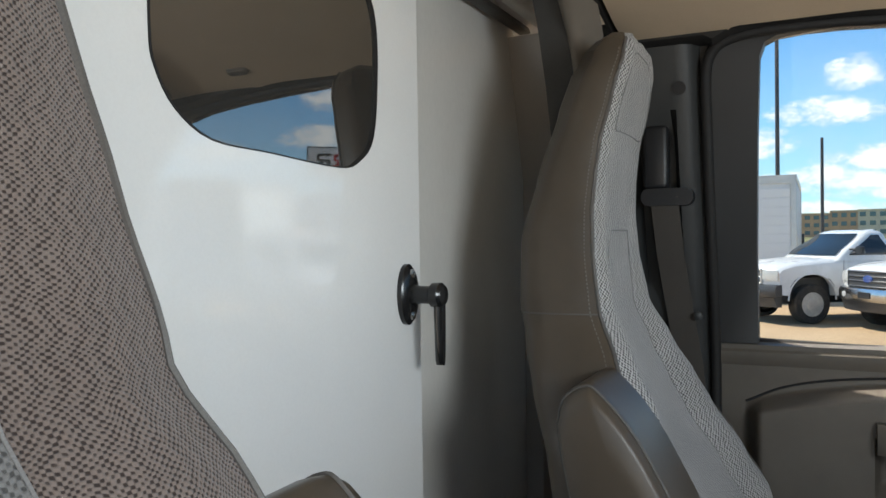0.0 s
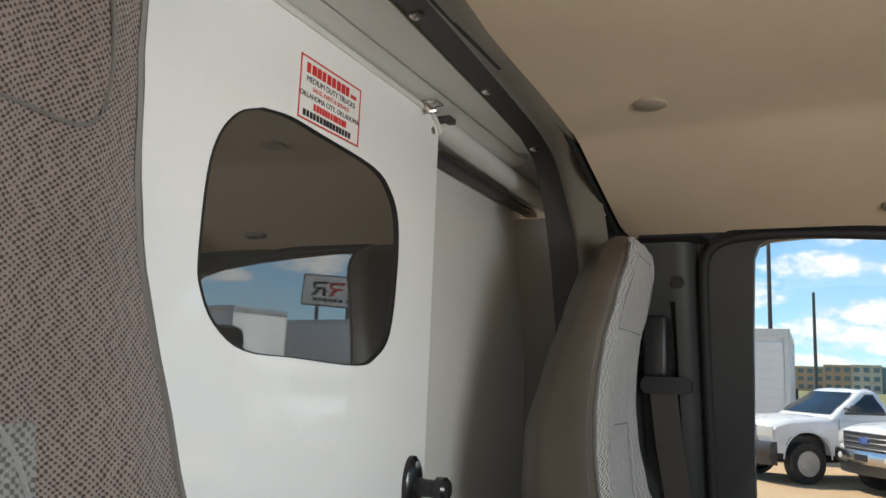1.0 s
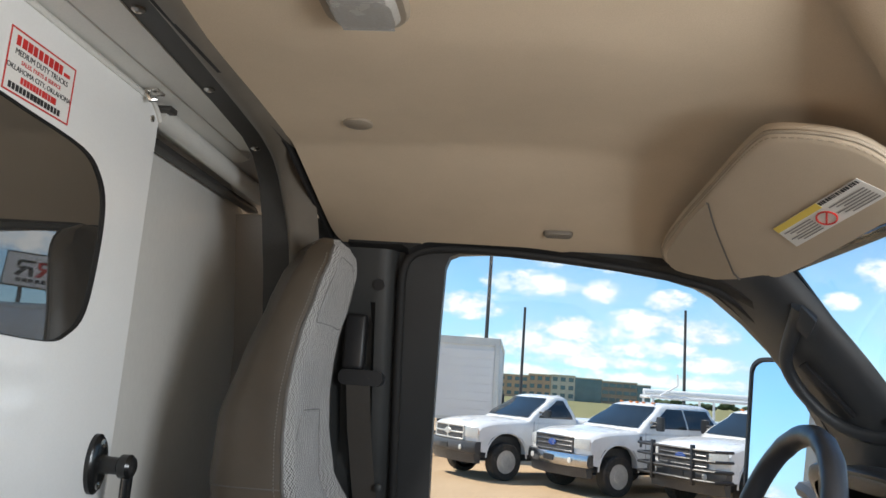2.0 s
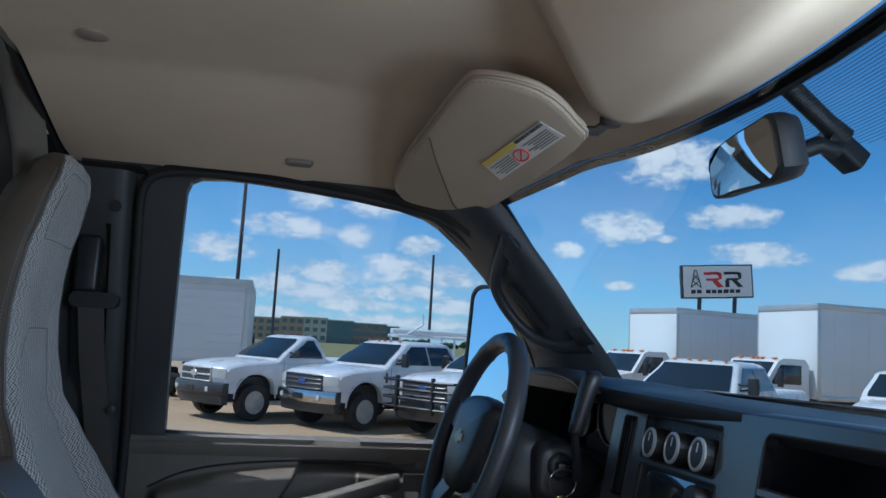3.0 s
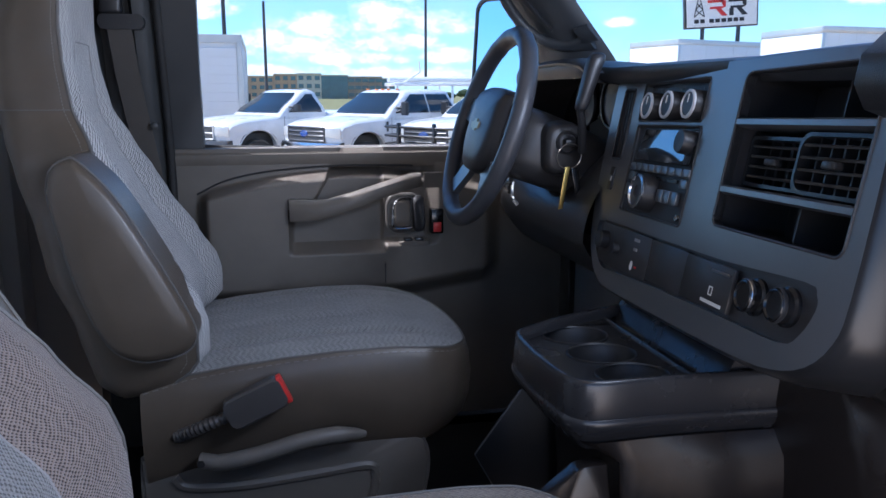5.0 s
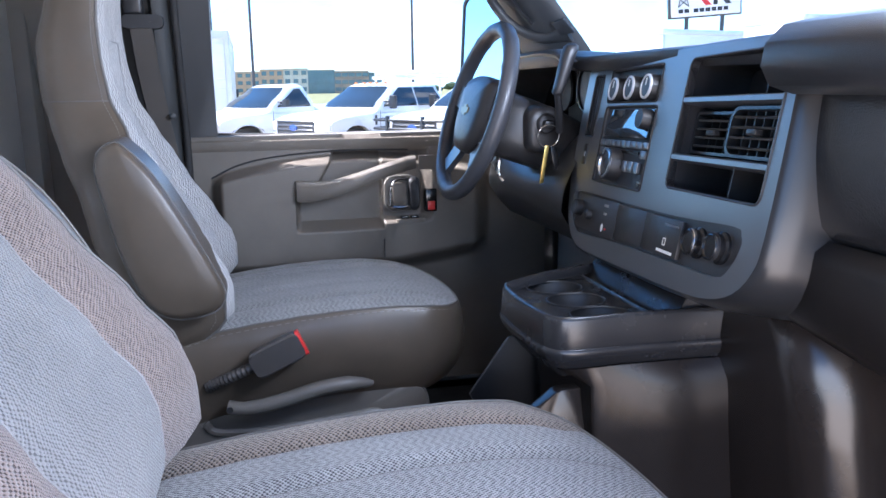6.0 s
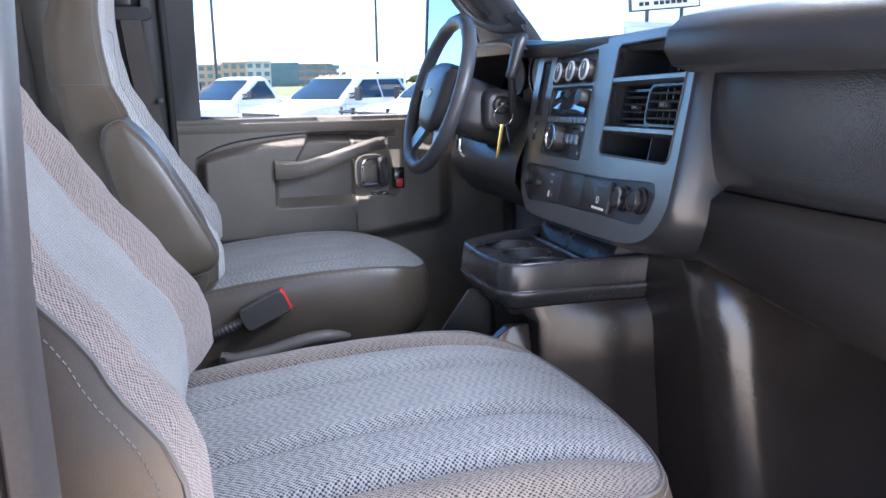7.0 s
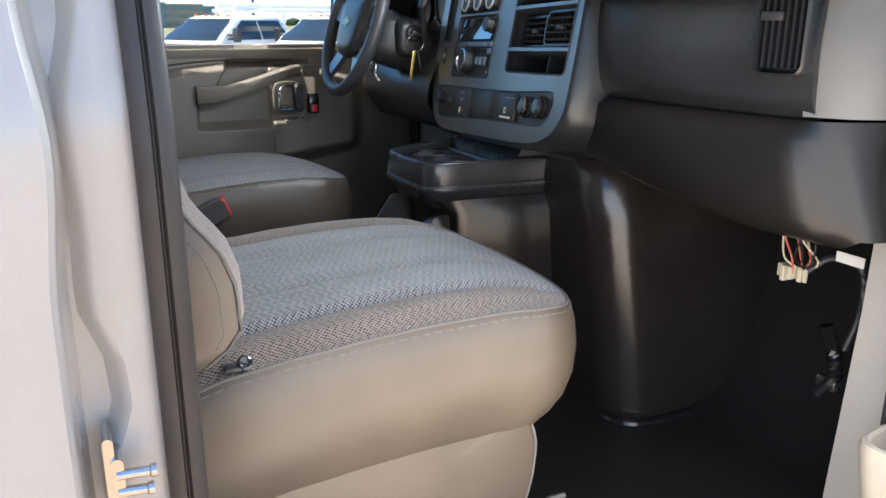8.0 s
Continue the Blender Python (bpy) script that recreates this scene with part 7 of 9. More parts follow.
# ---- loose wiring and small parts in the passenger footwell ----
wr = thing("wire_loom", (1.42, -0.65, 0.52), "loose red and tan wires with nylon connector", "wiring")
rnd = random.Random(3)
for k in range(9):
    a = Vector((1.41 + rnd.uniform(-0.015, 0.015), -0.638 - 0.005 * k + rnd.uniform(-0.004, 0.004), 0.60))
    pts = [a, a + Vector((rnd.uniform(-0.01, 0.01), rnd.uniform(-0.012, 0.012), -0.04)), a + Vector((rnd.uniform(-0.012, 0.012), rnd.uniform(-0.015, 0.01), -0.08)), Vector((1.415, -0.66, 0.50)) + Vector((rnd.uniform(-0.006, 0.006), rnd.uniform(-0.012, 0.012), rnd.uniform(-0.012, 0.008)))]
    bm = B()
    tube(bm, spline(pts, 5), 0.0018, 5)
    part("wire", bm, (M["copper"], M["connector"], M["black"])[k % 3], wr)
bm = B()
for k in range(5):
    box(bm, (1.405 + rnd.uniform(-0.005, 0.01), -0.675 + 0.011 * k, 0.475 + rnd.uniform(0, 0.012)), (1.42, -0.666 + 0.011 * k, 0.505), 0.002)
part("connector", bm, M["connector"], wr, "tan nylon connector")
bm = B()
tube(bm, spline([(1.42, -0.67, 0.50), (1.44, -0.70, 0.53), (1.46, -0.74, 0.52), (1.46, -0.75, 0.45), (1.45, -0.74, 0.38)], 6), 0.006, 8)
part("black_cable", bm, M["black"], wr)
tg = thing("paper_tag", (1.42, -0.74, 0.545), "small white paper tag on the wiring", "tag")
bm = B()
box(bm, (1.415, -0.775, 0.535), (1.417, -0.725, 0.552), 0)
part("tag_sheet", bm, M["paper"], tg)
hn = thing("door_hinge_hardware", (1.45, -0.72, 0.33), "bright hinge bracket and hose in the footwell", "bracket")
bm = B()
tube(bm, spline([(1.45, -0.70, 0.41), (1.46, -0.715, 0.36), (1.45, -0.73, 0.33), (1.44, -0.71, 0.29)], 5), 0.012, 8)
part("hose", bm, M["black_gloss"], hn)
bm = B()
box(bm, (1.44, -0.74, 0.30), (1.46, -0.70, 0.325), 0.006)
part("bracket", bm, M["steel"], hn)
# seat track end beside the passenger pedestal
st2 = thing("seat_track", (0.87, -0.65, 0.2), "grey seat track end in front of the pedestal", "seat track")
bm = B()
box(bm, (0.70, -0.68, FLOOR), (0.92, -0.63, FLOOR + 0.05), 0.006)
part("track_rail", bm, M["seat_plastic"], st2)
bm = B()
for k in range(3):
    tube(bm, [(0.905, -0.70, 0.20 + 0.012 * k), (0.935, -0.70, 0.20 + 0.012 * k)], 0.005, 6)
part("track_spring", bm, M["slat"], st2)

# ---- driver door ----
dd = thing("driver_door", (0.8, 0.9, 0.2), "taupe moulded driver door closed with its window up", "vehicle door")


def dy(x, z):
    """Inner face of the door panel: y at a place, with its raised lower body and recess."""
    y = 0.862
    # raised body
    cx = (x - 0.452) / 0.03
    top = 0.735 + 0.052 * math.sin(math.pi * min(1.0, max(0.0, (x - 0.45) / 0.72))) ** 0.8
    low = 0.475 if x < 0.9 else 0.475 + 0.035 * (x - 0.9) / 0.26
    def step(v, w):
        return min(1.0, max(0.0, v / w)) ** 1.0
    rise = step(x - 0.450, 0.03) * step(1.175 - x, 0.06) * step(top - z, 0.022) * step(z - low + 0.012, 0.055)
    rise = rise * rise * (3 - 2 * rise)
    y -= 0.052 * rise
    # pocket recess below the pull strap
    rec = step(x - 0.652, 0.012) * step(0.878 - x, 0.006) * step(0.70 + 1.7 * max(0.0, x - 0.70) - z, 0.014) * step(z - 0.592, 0.024)
    # handle bowl and switch ledge ahead of the seam
    led = step(x - 0.868, 0.006) * step(1.005 - x, 0.03) * step(0.80 - z, 0.012) * step(z - 0.606, 0.016)
    y += max(0.040 * rec, 0.026 * led)
    return y


NX, NZ = 250, 210
rows = [[Vector((0.405 + 0.935 * i / NX, dy(0.405 + 0.935 * i / NX, 0.15 + 0.685 * j / NZ), 0.15 + 0.685 * j / NZ)) for j in range(NZ + 1)] for i in range(NX + 1)]
bm = B()
sheet(bm, rows)
part("inner_panel", bm, M["door_panel"], dd, "taupe moulded inner panel", 50)
bm = B()
loft(bm, [[Vector((x, y, z)) for y, z in ((0.866, 0.790), (0.858, 0.806), (0.858, 0.822), (0.868, 0.834), (0.91, 0.838), (0.915, 0.79))] for x in (0.405, 0.7, 1.0, 1.34)])
part("window_sill", bm, M["door_panel"], dd, "padded window sill")
bm = B()
tube(bm, [(0.45, 0.902, 0.836), (0.8, 0.902, 0.826), (1.3, 0.902, 0.815)], 0.008, 8)
part("weather_strip", bm, M["seal_black"], dd)
# seam down the panel and around the lower body
bm = B()
tube(bm, [Vector((0.874, dy(0.88, z) - 0.0005 if z < 0.6 else dy(0.8735, z), z)) for z in (0.48, 0.52, 0.56, 0.60)], 0.0018, 5)
part("panel_seam", bm, M["black"], dd)
bm = B()
tube(bm, spline([(0.452, 0.8615, 0.733), (0.52, 0.8615, 0.764), (0.62, 0.8615, 0.783), (0.78, 0.8615, 0.793), (0.95, 0.8615, 0.79)], 6), 0.0022, 5)
part("trim_line", bm, M["black"], dd)
# pull strap: rises towards the front
bm = B()
pull = [(0.655, 0.802, 0.698, 0.027), (0.70, 0.785, 0.698, 0.025), (0.74, 0.776, 0.704, 0.021), (0.80, 0.772, 0.722, 0.019), (0.87, 0.774, 0.744, 0.018), (0.93, 0.782, 0.760, 0.018), (0.957, 0.80, 0.762, 0.017)]
loft(bm, [[Vector((x, y + a, z + b * h / 0.02)) for a, b in ((-0.012, -0.017), (-0.016, -0.008), (-0.014, 0.012), (-0.006, 0.019), (0.012, 0.020), (0.022, 0.016), (0.022, -0.016), (0.006, -0.020))] for x, y, z, h in pull])
part("pull_handle", bm, M["door_panel"], dd, "moulded pull handle", 45)
# inner door release: bowl, chromed lever
mhd = Matrix.Translation((0.922, 0.824, 0.681)) @ Matrix.Rotation(radians(90), 4, "X")
bm = B()
lp = rounded(0.088, 0.098, 0.03, 6)
loft(bm, [[mhd @ Vector((x * k, y * k, w)) for x, y in lp] for k, w in ((1.0, -0.004), (1.0, 0.004), (0.94, 0.006), (0.88, 0.002), (0.85, -0.008), (0.3, -0.01))])
bowl = part("release_bowl", bm, M["seat_plastic"], dd, "dark release bowl")
bm = B()
tube(bm, spline([mhd @ Vector(p) for p in ((0.018, 0.036, 0.008), (-0.01, 0.036, 0.012), (-0.026, 0.022, 0.013), (-0.029, -0.01, 0.013), (-0.027, -0.032, 0.012), (0.0, -0.036, 0.010), (0.018, -0.034, 0.008))], 5), 0.0035, 8)
part("release_trim", bm, M["chrome"], bowl, "chromed edge")
bm = B()
loft(bm, [[mhd @ Vector((x * k - 0.005, y * k, w)) for x, y in rounded(0.04, 0.062, 0.012, 4)] for k, w in ((1.0, 0.0), (1.0, 0.007), (0.85, 0.011), (0.4, 0.012))])
part("release_lever", bm, M["trim_brown"], bowl, "grey release lever")
bm = B()
loft(bm, [[mhd @ Vector((x * k + 0.033, y * k, w)) for x, y in rounded(0.028, 0.086, 0.013, 4)] for k, w in ((1.0, 0.0), (1.0, 0.016), (0.8, 0.022))])
part("release_grip", bm, M["black"], bowl)
# lock rocker with red mark, window switches on the ledge
bm = B()
box(bm, (0.983, 0.803, 0.632), (1.014, 0.835, 0.692), 0.004)
lk = part("lock_switch", bm, M["black_gloss"], dd, "black lock rocker")
bm = B()
box(bm, (0.989, 0.799, 0.637), (1.008, 0.806, 0.660), 0.002)
part("lock_mark", bm, M["red"], lk, "red lock mark")
bm = B()
loft(bm, [[Vector((0.945 + x * k, 0.822 + y * k, 0.612 + w)) for x, y in rounded(0.075, 0.034, 0.006, 3)] for k, w in ((1, -0.006), (1, 0.002), (0.9, 0.004))])
sw = part("switch_base", bm, M["door_panel"], dd)
for dx in (-0.014, 0.012):
    bm = B()
    box(bm, (0.945 + dx - 0.010, 0.811, 0.614), (0.945 + dx + 0.010, 0.833, 0.622), 0.003)
    part("window_switch", bm, M["black_gloss"], sw, "black window switch")
# bright edge of the panel next to the dash
bm = B()
sheet(bm, [[Vector((x, 0.812 + 0.5 * (x - 1.0) ** 2, z)) for x in (0.968, 0.985, 1.0, 1.02)] for z in (0.742, 0.76, 0.778)], 0.004)
part("bezel_lip", bm, M["door_panel"], dd)

# window frame and glass, leaning in with the body side
GL = [(0.473, 0.832), (0.474, 1.0), (0.480, 1.2), (0.486, 1.325), (0.494, 1.345), (0.512, 1.353), (0.60, 1.360), (0.70, 1.358), (0.80, 1.351), (0.89, 1.342), (0.95, 1.327), (1.005, 1.300), (1.065, 1.255), (1.12, 1.205), (1.178, 1.138), (1.225, 1.07), (1.262, 1.0), (1.30, 0.90), (1.32, 0.815), (1.1, 0.817), (0.8, 0.823)]
FR = [(0.400, 0.826), (0.400, 1.0), (0.402, 1.2), (0.406, 1.335), (0.425, 1.372), (0.476, 1.379), (0.58, 1.383), (0.70, 1.381), (0.80, 1.374), (0.90, 1.363), (0.97, 1.345), (1.03, 1.317), (1.092, 1.27), (1.148, 1.22), (1.205, 1.155), (1.253, 1.085), (1.29, 1.012), (1.33, 0.90), (1.35, 0.795), (1.1, 0.795), (0.8, 0.80)]
bm = B()
def wy(z, o):
    return side_y(z) + o
loft(bm, [[Vector((x, wy(z, o), z)) for x, z in lp] for lp, o in ((FR, -0.030), (GL, -0.024), (GL, 0.012), (FR, 0.03), (FR, -0.030))], caps=False)
part("window_frame", bm, M["door_frame"], dd, "dark grey window frame")
bm = B()
vs = [bm.verts.new((x, wy(z, 0.002), z)) for x, z in [(0.47 + (x - 0.47) * 1.0, z) for x, z in GL]]
vs2 = [bm.verts.new((x, wy(z, 0.006), z)) for x, z in GL]
bm.faces.new(vs)
bm.faces.new(vs2[::-1])
for i in range(len(vs)):
    j = (i + 1) % len(vs)
    bm.faces.new((vs[i], vs2[i], vs2[j], vs[j]))
gp_ = part("window_pane", bm, M["glass_side"], dd, "tinted clear side glass", 20)
gp_.visible_shadow = False
# outer skin
bm = B()
sheet(bm, [[Vector((x, 0.95 + 0.02 * math.sin(math.pi * (z - 0.1) / 0.75), z)) for z in (-0.30, 0.0, 0.1, 0.3, 0.5, 0.7, 0.80)] for x in (0.41, 0.7, 1.0, 1.34)], 0.01)
part("outer_skin", bm, M["body_white"], dd, "white painted outer skin")
# dark gap down the front of the panel
bm = B()
box(bm, (1.335, 0.80, 0.13), (1.352, 0.90, 0.83), 0.003)
part("front_seal", bm, M["seal_black"], dd)

# door opening seal and B-pillar trim with the belt
bm = B()
SL = [(0.402, 0.16), (0.402, 0.5), (0.402, 0.82), (0.402, 1.1), (0.403, 1.235), (0.405, 1.305), (0.418, 1.337), (0.447, 1.352), (0.498, 1.358), (0.608, 1.357), (0.715, 1.350), (0.82, 1.341), (0.92, 1.328), (1.005, 1.307), (1.07, 1.266), (1.13, 1.215), (1.20, 1.135)]
tube(bm, [(x, side_y(z) - 0.045, z) for x, z in [(p.x, p.z) for p in spline([(x, 0, z) for x, z in SL], 4)]], 0.009, 10)
struct("trim_door_seal", bm, M["seal_black"], "black rubber seal round the driver door opening", "door seal")
bm = B()
loft(bm, [[Vector((x, y, z + o)) for y, o in ((0.688, 0.012), (0.702, 0.004), (0.79, 0.004), (0.79, 0.07), (0.688, 0.07))] for x, z in [(0.30, 1.345), (0.405, 1.345)] + SL[6:15]])
struct("roof_rail_driver", bm, M["seal_black"], "black roof rail flange above the driver door", "rail")
pil = thing("pillar_trim", (0.33, 0.8, 0.6), "grey plastic pillar trim with belt slot behind the driver door", "pillar trim")
bm = B()
rows = []
for k in range(31):
    z = FLOOR + (1.372 - FLOOR) * k / 30
    y = side_y(z) - 0.055
    deep = 0.028 if 0.93 < z < 1.225 else 0.0
    row = []
    for x in (0.205, 0.235, 0.26, 0.275, 0.285, 0.345, 0.355, 0.37, 0.384, 0.392, 0.394, 0.412):
        o = 0.0
        if x > 0.38:
            o = 0.03 * min(1.0, (x - 0.38) / 0.014)
        if 0.28 <= x <= 0.35:
            o += deep
        if x < 0.21:
            o = 0.06
        row.append(Vector((x, y + o, z)))
    rows.append(row)
sheet(bm, rows)
part("trim_cover", bm, M["trim_grey"], pil, "", 50)
bm = B()
turned(bm, [(0.0115, 0.004), (0.0105, -0.002), (0.008, -0.006), (0.001, -0.006)], axis_pose((0.362, side_y(1.281) - 0.056, 1.281), (0, -1, -0.28)), 20)
part("bolt_hole", bm, M["black"], pil, "round dark access hole")
belt = thing("seat_belt", (0.33, 0.75, 1.0), "grey seat belt webbing hanging at the driver pillar", "seat belt")
bm = B()
box(bm, (0.295, side_y(1.17) - 0.062, 1.115), (0.338, side_y(1.17) - 0.03, 1.225), 0.008, 3)
part("height_slide", bm, M["black"], belt, "black height adjuster")
bm = B()
loft(bm, [[Vector((0.335 + x, side_y(1.105) - 0.072 + d, 1.10 + z)) for x, z in rounded(0.088, 0.030, 0.013, 4)] for d in (0.02, 0.0, -0.008)])
part("belt_guide", bm, M["black"], belt, "black belt guide")
bm = B()
wb = [(0.330, -0.078, 1.10), (0.335, -0.074, 1.0), (0.345, -0.07, 0.90), (0.358, -0.066, 0.80), (0.37, -0.06, 0.66), (0.375, -0.06, 0.40)]
loft(bm, [[Vector((x + a, side_y(z) + o + b, z)) for a, b in ((-0.024, 0.0), (0.024, -0.004), (0.024, -0.0025), (-0.024, 0.0015))] for x, o, z in wb])
part("webbing", bm, M["belt"], belt, "grey woven webbing")
bm = B()
turned(bm, [(0.008, 0), (0.008, 0.007), (0.005, 0.009)], axis_pose((0.378, side_y(0.895) - 0.078, 0.89), (0, -1, 0)), 12)
part("stop_button", bm, M["trim_grey"], belt)
# door mirror outside the driver window
om = thing("door_mirror", (1.2, 1.1, 1.05), "tall black framed door mirror outside the driver window", "door mirror")
mo = look((1.258, 1.12, 1.055), (0.38, 0.45, 1.15), 0) @ Matrix.Rotation(radians(180), 4, "Y")
lp = rounded(0.215, 0.33, 0.035, 6)
bm = B()
loft(bm, [[mo @ Vector((x * k, y * k, w)) for x, y in lp] for k, w in ((0.93, -0.002), (0.955, 0.006), (1.0, 0.006), (1.02, -0.01), (1.0, -0.06), (0.85, -0.085), (0.3, -0.095))])
part("mirror_housing", bm, M["black"], om)
bm = B()
loft(bm, [[mo @ Vector((x * k, y * k, w)) for x, y in lp] for k, w in ((0.945, -0.003), (0.945, 0.0005))])
part("mirror_glass", bm, M["mirror"], om, "silvered mirror glass")
bm = B()
tube(bm, [mo @ Vector((0.0, -0.12, -0.05)), (1.27, 1.0, 0.93), (1.28, 0.95, 0.90)], 0.02, 8)
part("mirror_arm", bm, M["black"], om)

# ---- passenger side of the doorway ----
bm = B()
rows = []
for k in range(20):
    z = -0.1 + 1.47 * k / 19
    y = -side_y(z)
    rows.append([Vector((0.378 + x, y + o, z)) for x, o in ((0.0, -0.020), (0.002, -0.025), (0.013, -0.027), (0.0145, -0.021), (0.016, -0.021), (0.018, -0.029), (0.028, -0.027), (0.031, -0.02), (0.032, -0.005), (0.030, 0.02), (0.022, 0.05), (0.012, 0.07))])
sheet(bm, rows)
struct("trim_jamb_seal", bm, M["jamb_rubber"], "worn grey rubber seal along the passenger door jamb", "door seal", 60)
stv = thing("door_striker", (0.36, -0.93, 0.55), "bright steel door striker bolted to the jamb", "door striker")
bm = B()
loft(bm, [[Vector((0.336 + x, -0.945 + d, 0.552 + z)) for x, z in rounded(0.008, 0.080, 0.004, 4)] for d in (0.025, -0.004, -0.006)])
part("striker_plate", bm, M["chrome"], stv)
bm = B()
loft(bm, [[Vector((0.341 + x, -0.948 + d, 0.552 + z)) for x, z in rounded(0.009, 0.046, 0.004, 4)] for d in (0.022, -0.004, -0.006)])
part("striker_boss", bm, M["chrome"], stv)
for dz, tip in ((0.007, 0.369), (-0.008, 0.366)):
    bm = B()
    tube(bm, [(0.34, -0.952, 0.554 + dz), (tip - 0.005, -0.955, 0.554 + dz), (tip - 0.0045, -0.955, 0.554 + dz), (tip, -0.955, 0.554 + dz)], [0.0042, 0.0042, 0.0055, 0.0055], 12)
    part("striker_pin", bm, M["chrome"], stv)

# open passenger door, swung forward past the post
pd = thing("passenger_door", (1.36, -0.95, 0.2), "white passenger door standing open with beige inner panel", "vehicle door")
hinge, swing = Vector((1.385, -0.945, 0)), radians(-80)
def PD(a, t, z):
    """a: metres from the hinge along the door, t: towards the inner face."""
    return hinge + Vector((a * math.cos(swing), a * math.sin(swing), z)) + Vector((t * math.sin(swing), -t * math.cos(swing), 0))
bm = B()
solid(bm, [PD(a, t, -0.3) for a, t in ((0.02, 0.0), (0.95, 0.0), (0.95, 0.06), (0.02, 0.06))], [PD(a, t, 0.8) for a, t in ((0.02, 0.0), (0.95, 0.0), (0.95, 0.06), (0.02, 0.06))], 0.012)
part("door_shell", bm, M["body_white"], pd, "white painted door shell")
bm = B()
solid(bm, [PD(a, t, 0.08) for a, t in ((-0.03, 0.061), (0.93, 0.061), (0.93, 0.085), (-0.03, 0.085))], [PD(a, t, 0.81) for a, t in ((-0.03, 0.061), (0.93, 0.061), (0.93, 0.085), (-0.03, 0.085))], 0.008)
part("inner_panel", bm, M["beige_door"], pd, "beige moulded inner panel")
bm = B()
rings = []
for z, a0, a1, t1, rr in ((0.12, 0.0, 0.6, 0.15, 0.025), (0.375, -0.029, 0.62, 0.184, 0.03), (0.383, -0.027, 0.618, 0.182, 0.029), (0.385, -0.022, 0.613, 0.177, 0.027), (0.382, -0.017, 0.608, 0.172, 0.025), (0.15, 0.015, 0.59, 0.14, 0.02)):
    rings.append([PD((a0 + a1) / 2 + x, (0.086 + t1) / 2 + y, z) for x, y in rounded(a1 - a0, t1 - 0.086, rr, 6)])
loft(bm, rings)
part("map_pocket", bm, M["beige_door"], pd, "beige map pocket")
bm = B()
loft(bm, [[PD(a, t, z) for a, t in ((0.03, 0.02), (0.95, 0.02), (0.95, 0.045), (0.03, 0.045))] for z in (0.8, 0.83)])
part("sill_strip", bm, M["seal_black"], pd)
for t_ in (0.088, 0.068):
    bm = B()
    tube(bm, [PD(-0.033, t_, z) for z in (0.09, 0.3, 0.5, 0.8)], 0.0045, 6)
    part("edge_seal", bm, M["seal_black"], pd, "black rubber edge seal")

# ---- outside: vehicles, poles, sign, offices ----
def wheel(parent, m, r=0.41, w=0.27):
    bm = B()
    turned(bm, [(r * 0.62, -w / 2), (r * 0.93, -w / 2), (r, -w / 2 + 0.03), (r, w / 2 - 0.03), (r * 0.93, w / 2), (r * 0.62, w / 2), (r * 0.62, -w / 2)], m, 28)
    ty = part("tyre", bm, M["tyre"], parent)
    bm = B()
    turned(bm, [(r * 0.62, w / 2 - 0.01), (r * 0.60, w / 2 - 0.05), (r * 0.5, w / 2 - 0.07), (r * 0.25, w / 2 - 0.02), (r * 0.2, w / 2 + 0.01), (0.02, w / 2 + 0.01)], m, 20)
    part("rim", bm, M["rim"], ty, "steel grey wheel rim")
    for k in range(8):
        a = 2 * math.pi * k / 8
        bm = B()
        turned(bm, [(0.035, w / 2 - 0.045), (0.03, w / 2 - 0.035)], m @ Matrix.Translation((r * 0.43 * math.cos(a), r * 0.43 * math.sin(a), 0)), 8)
        part("rim_hole", bm, M["black"], ty)


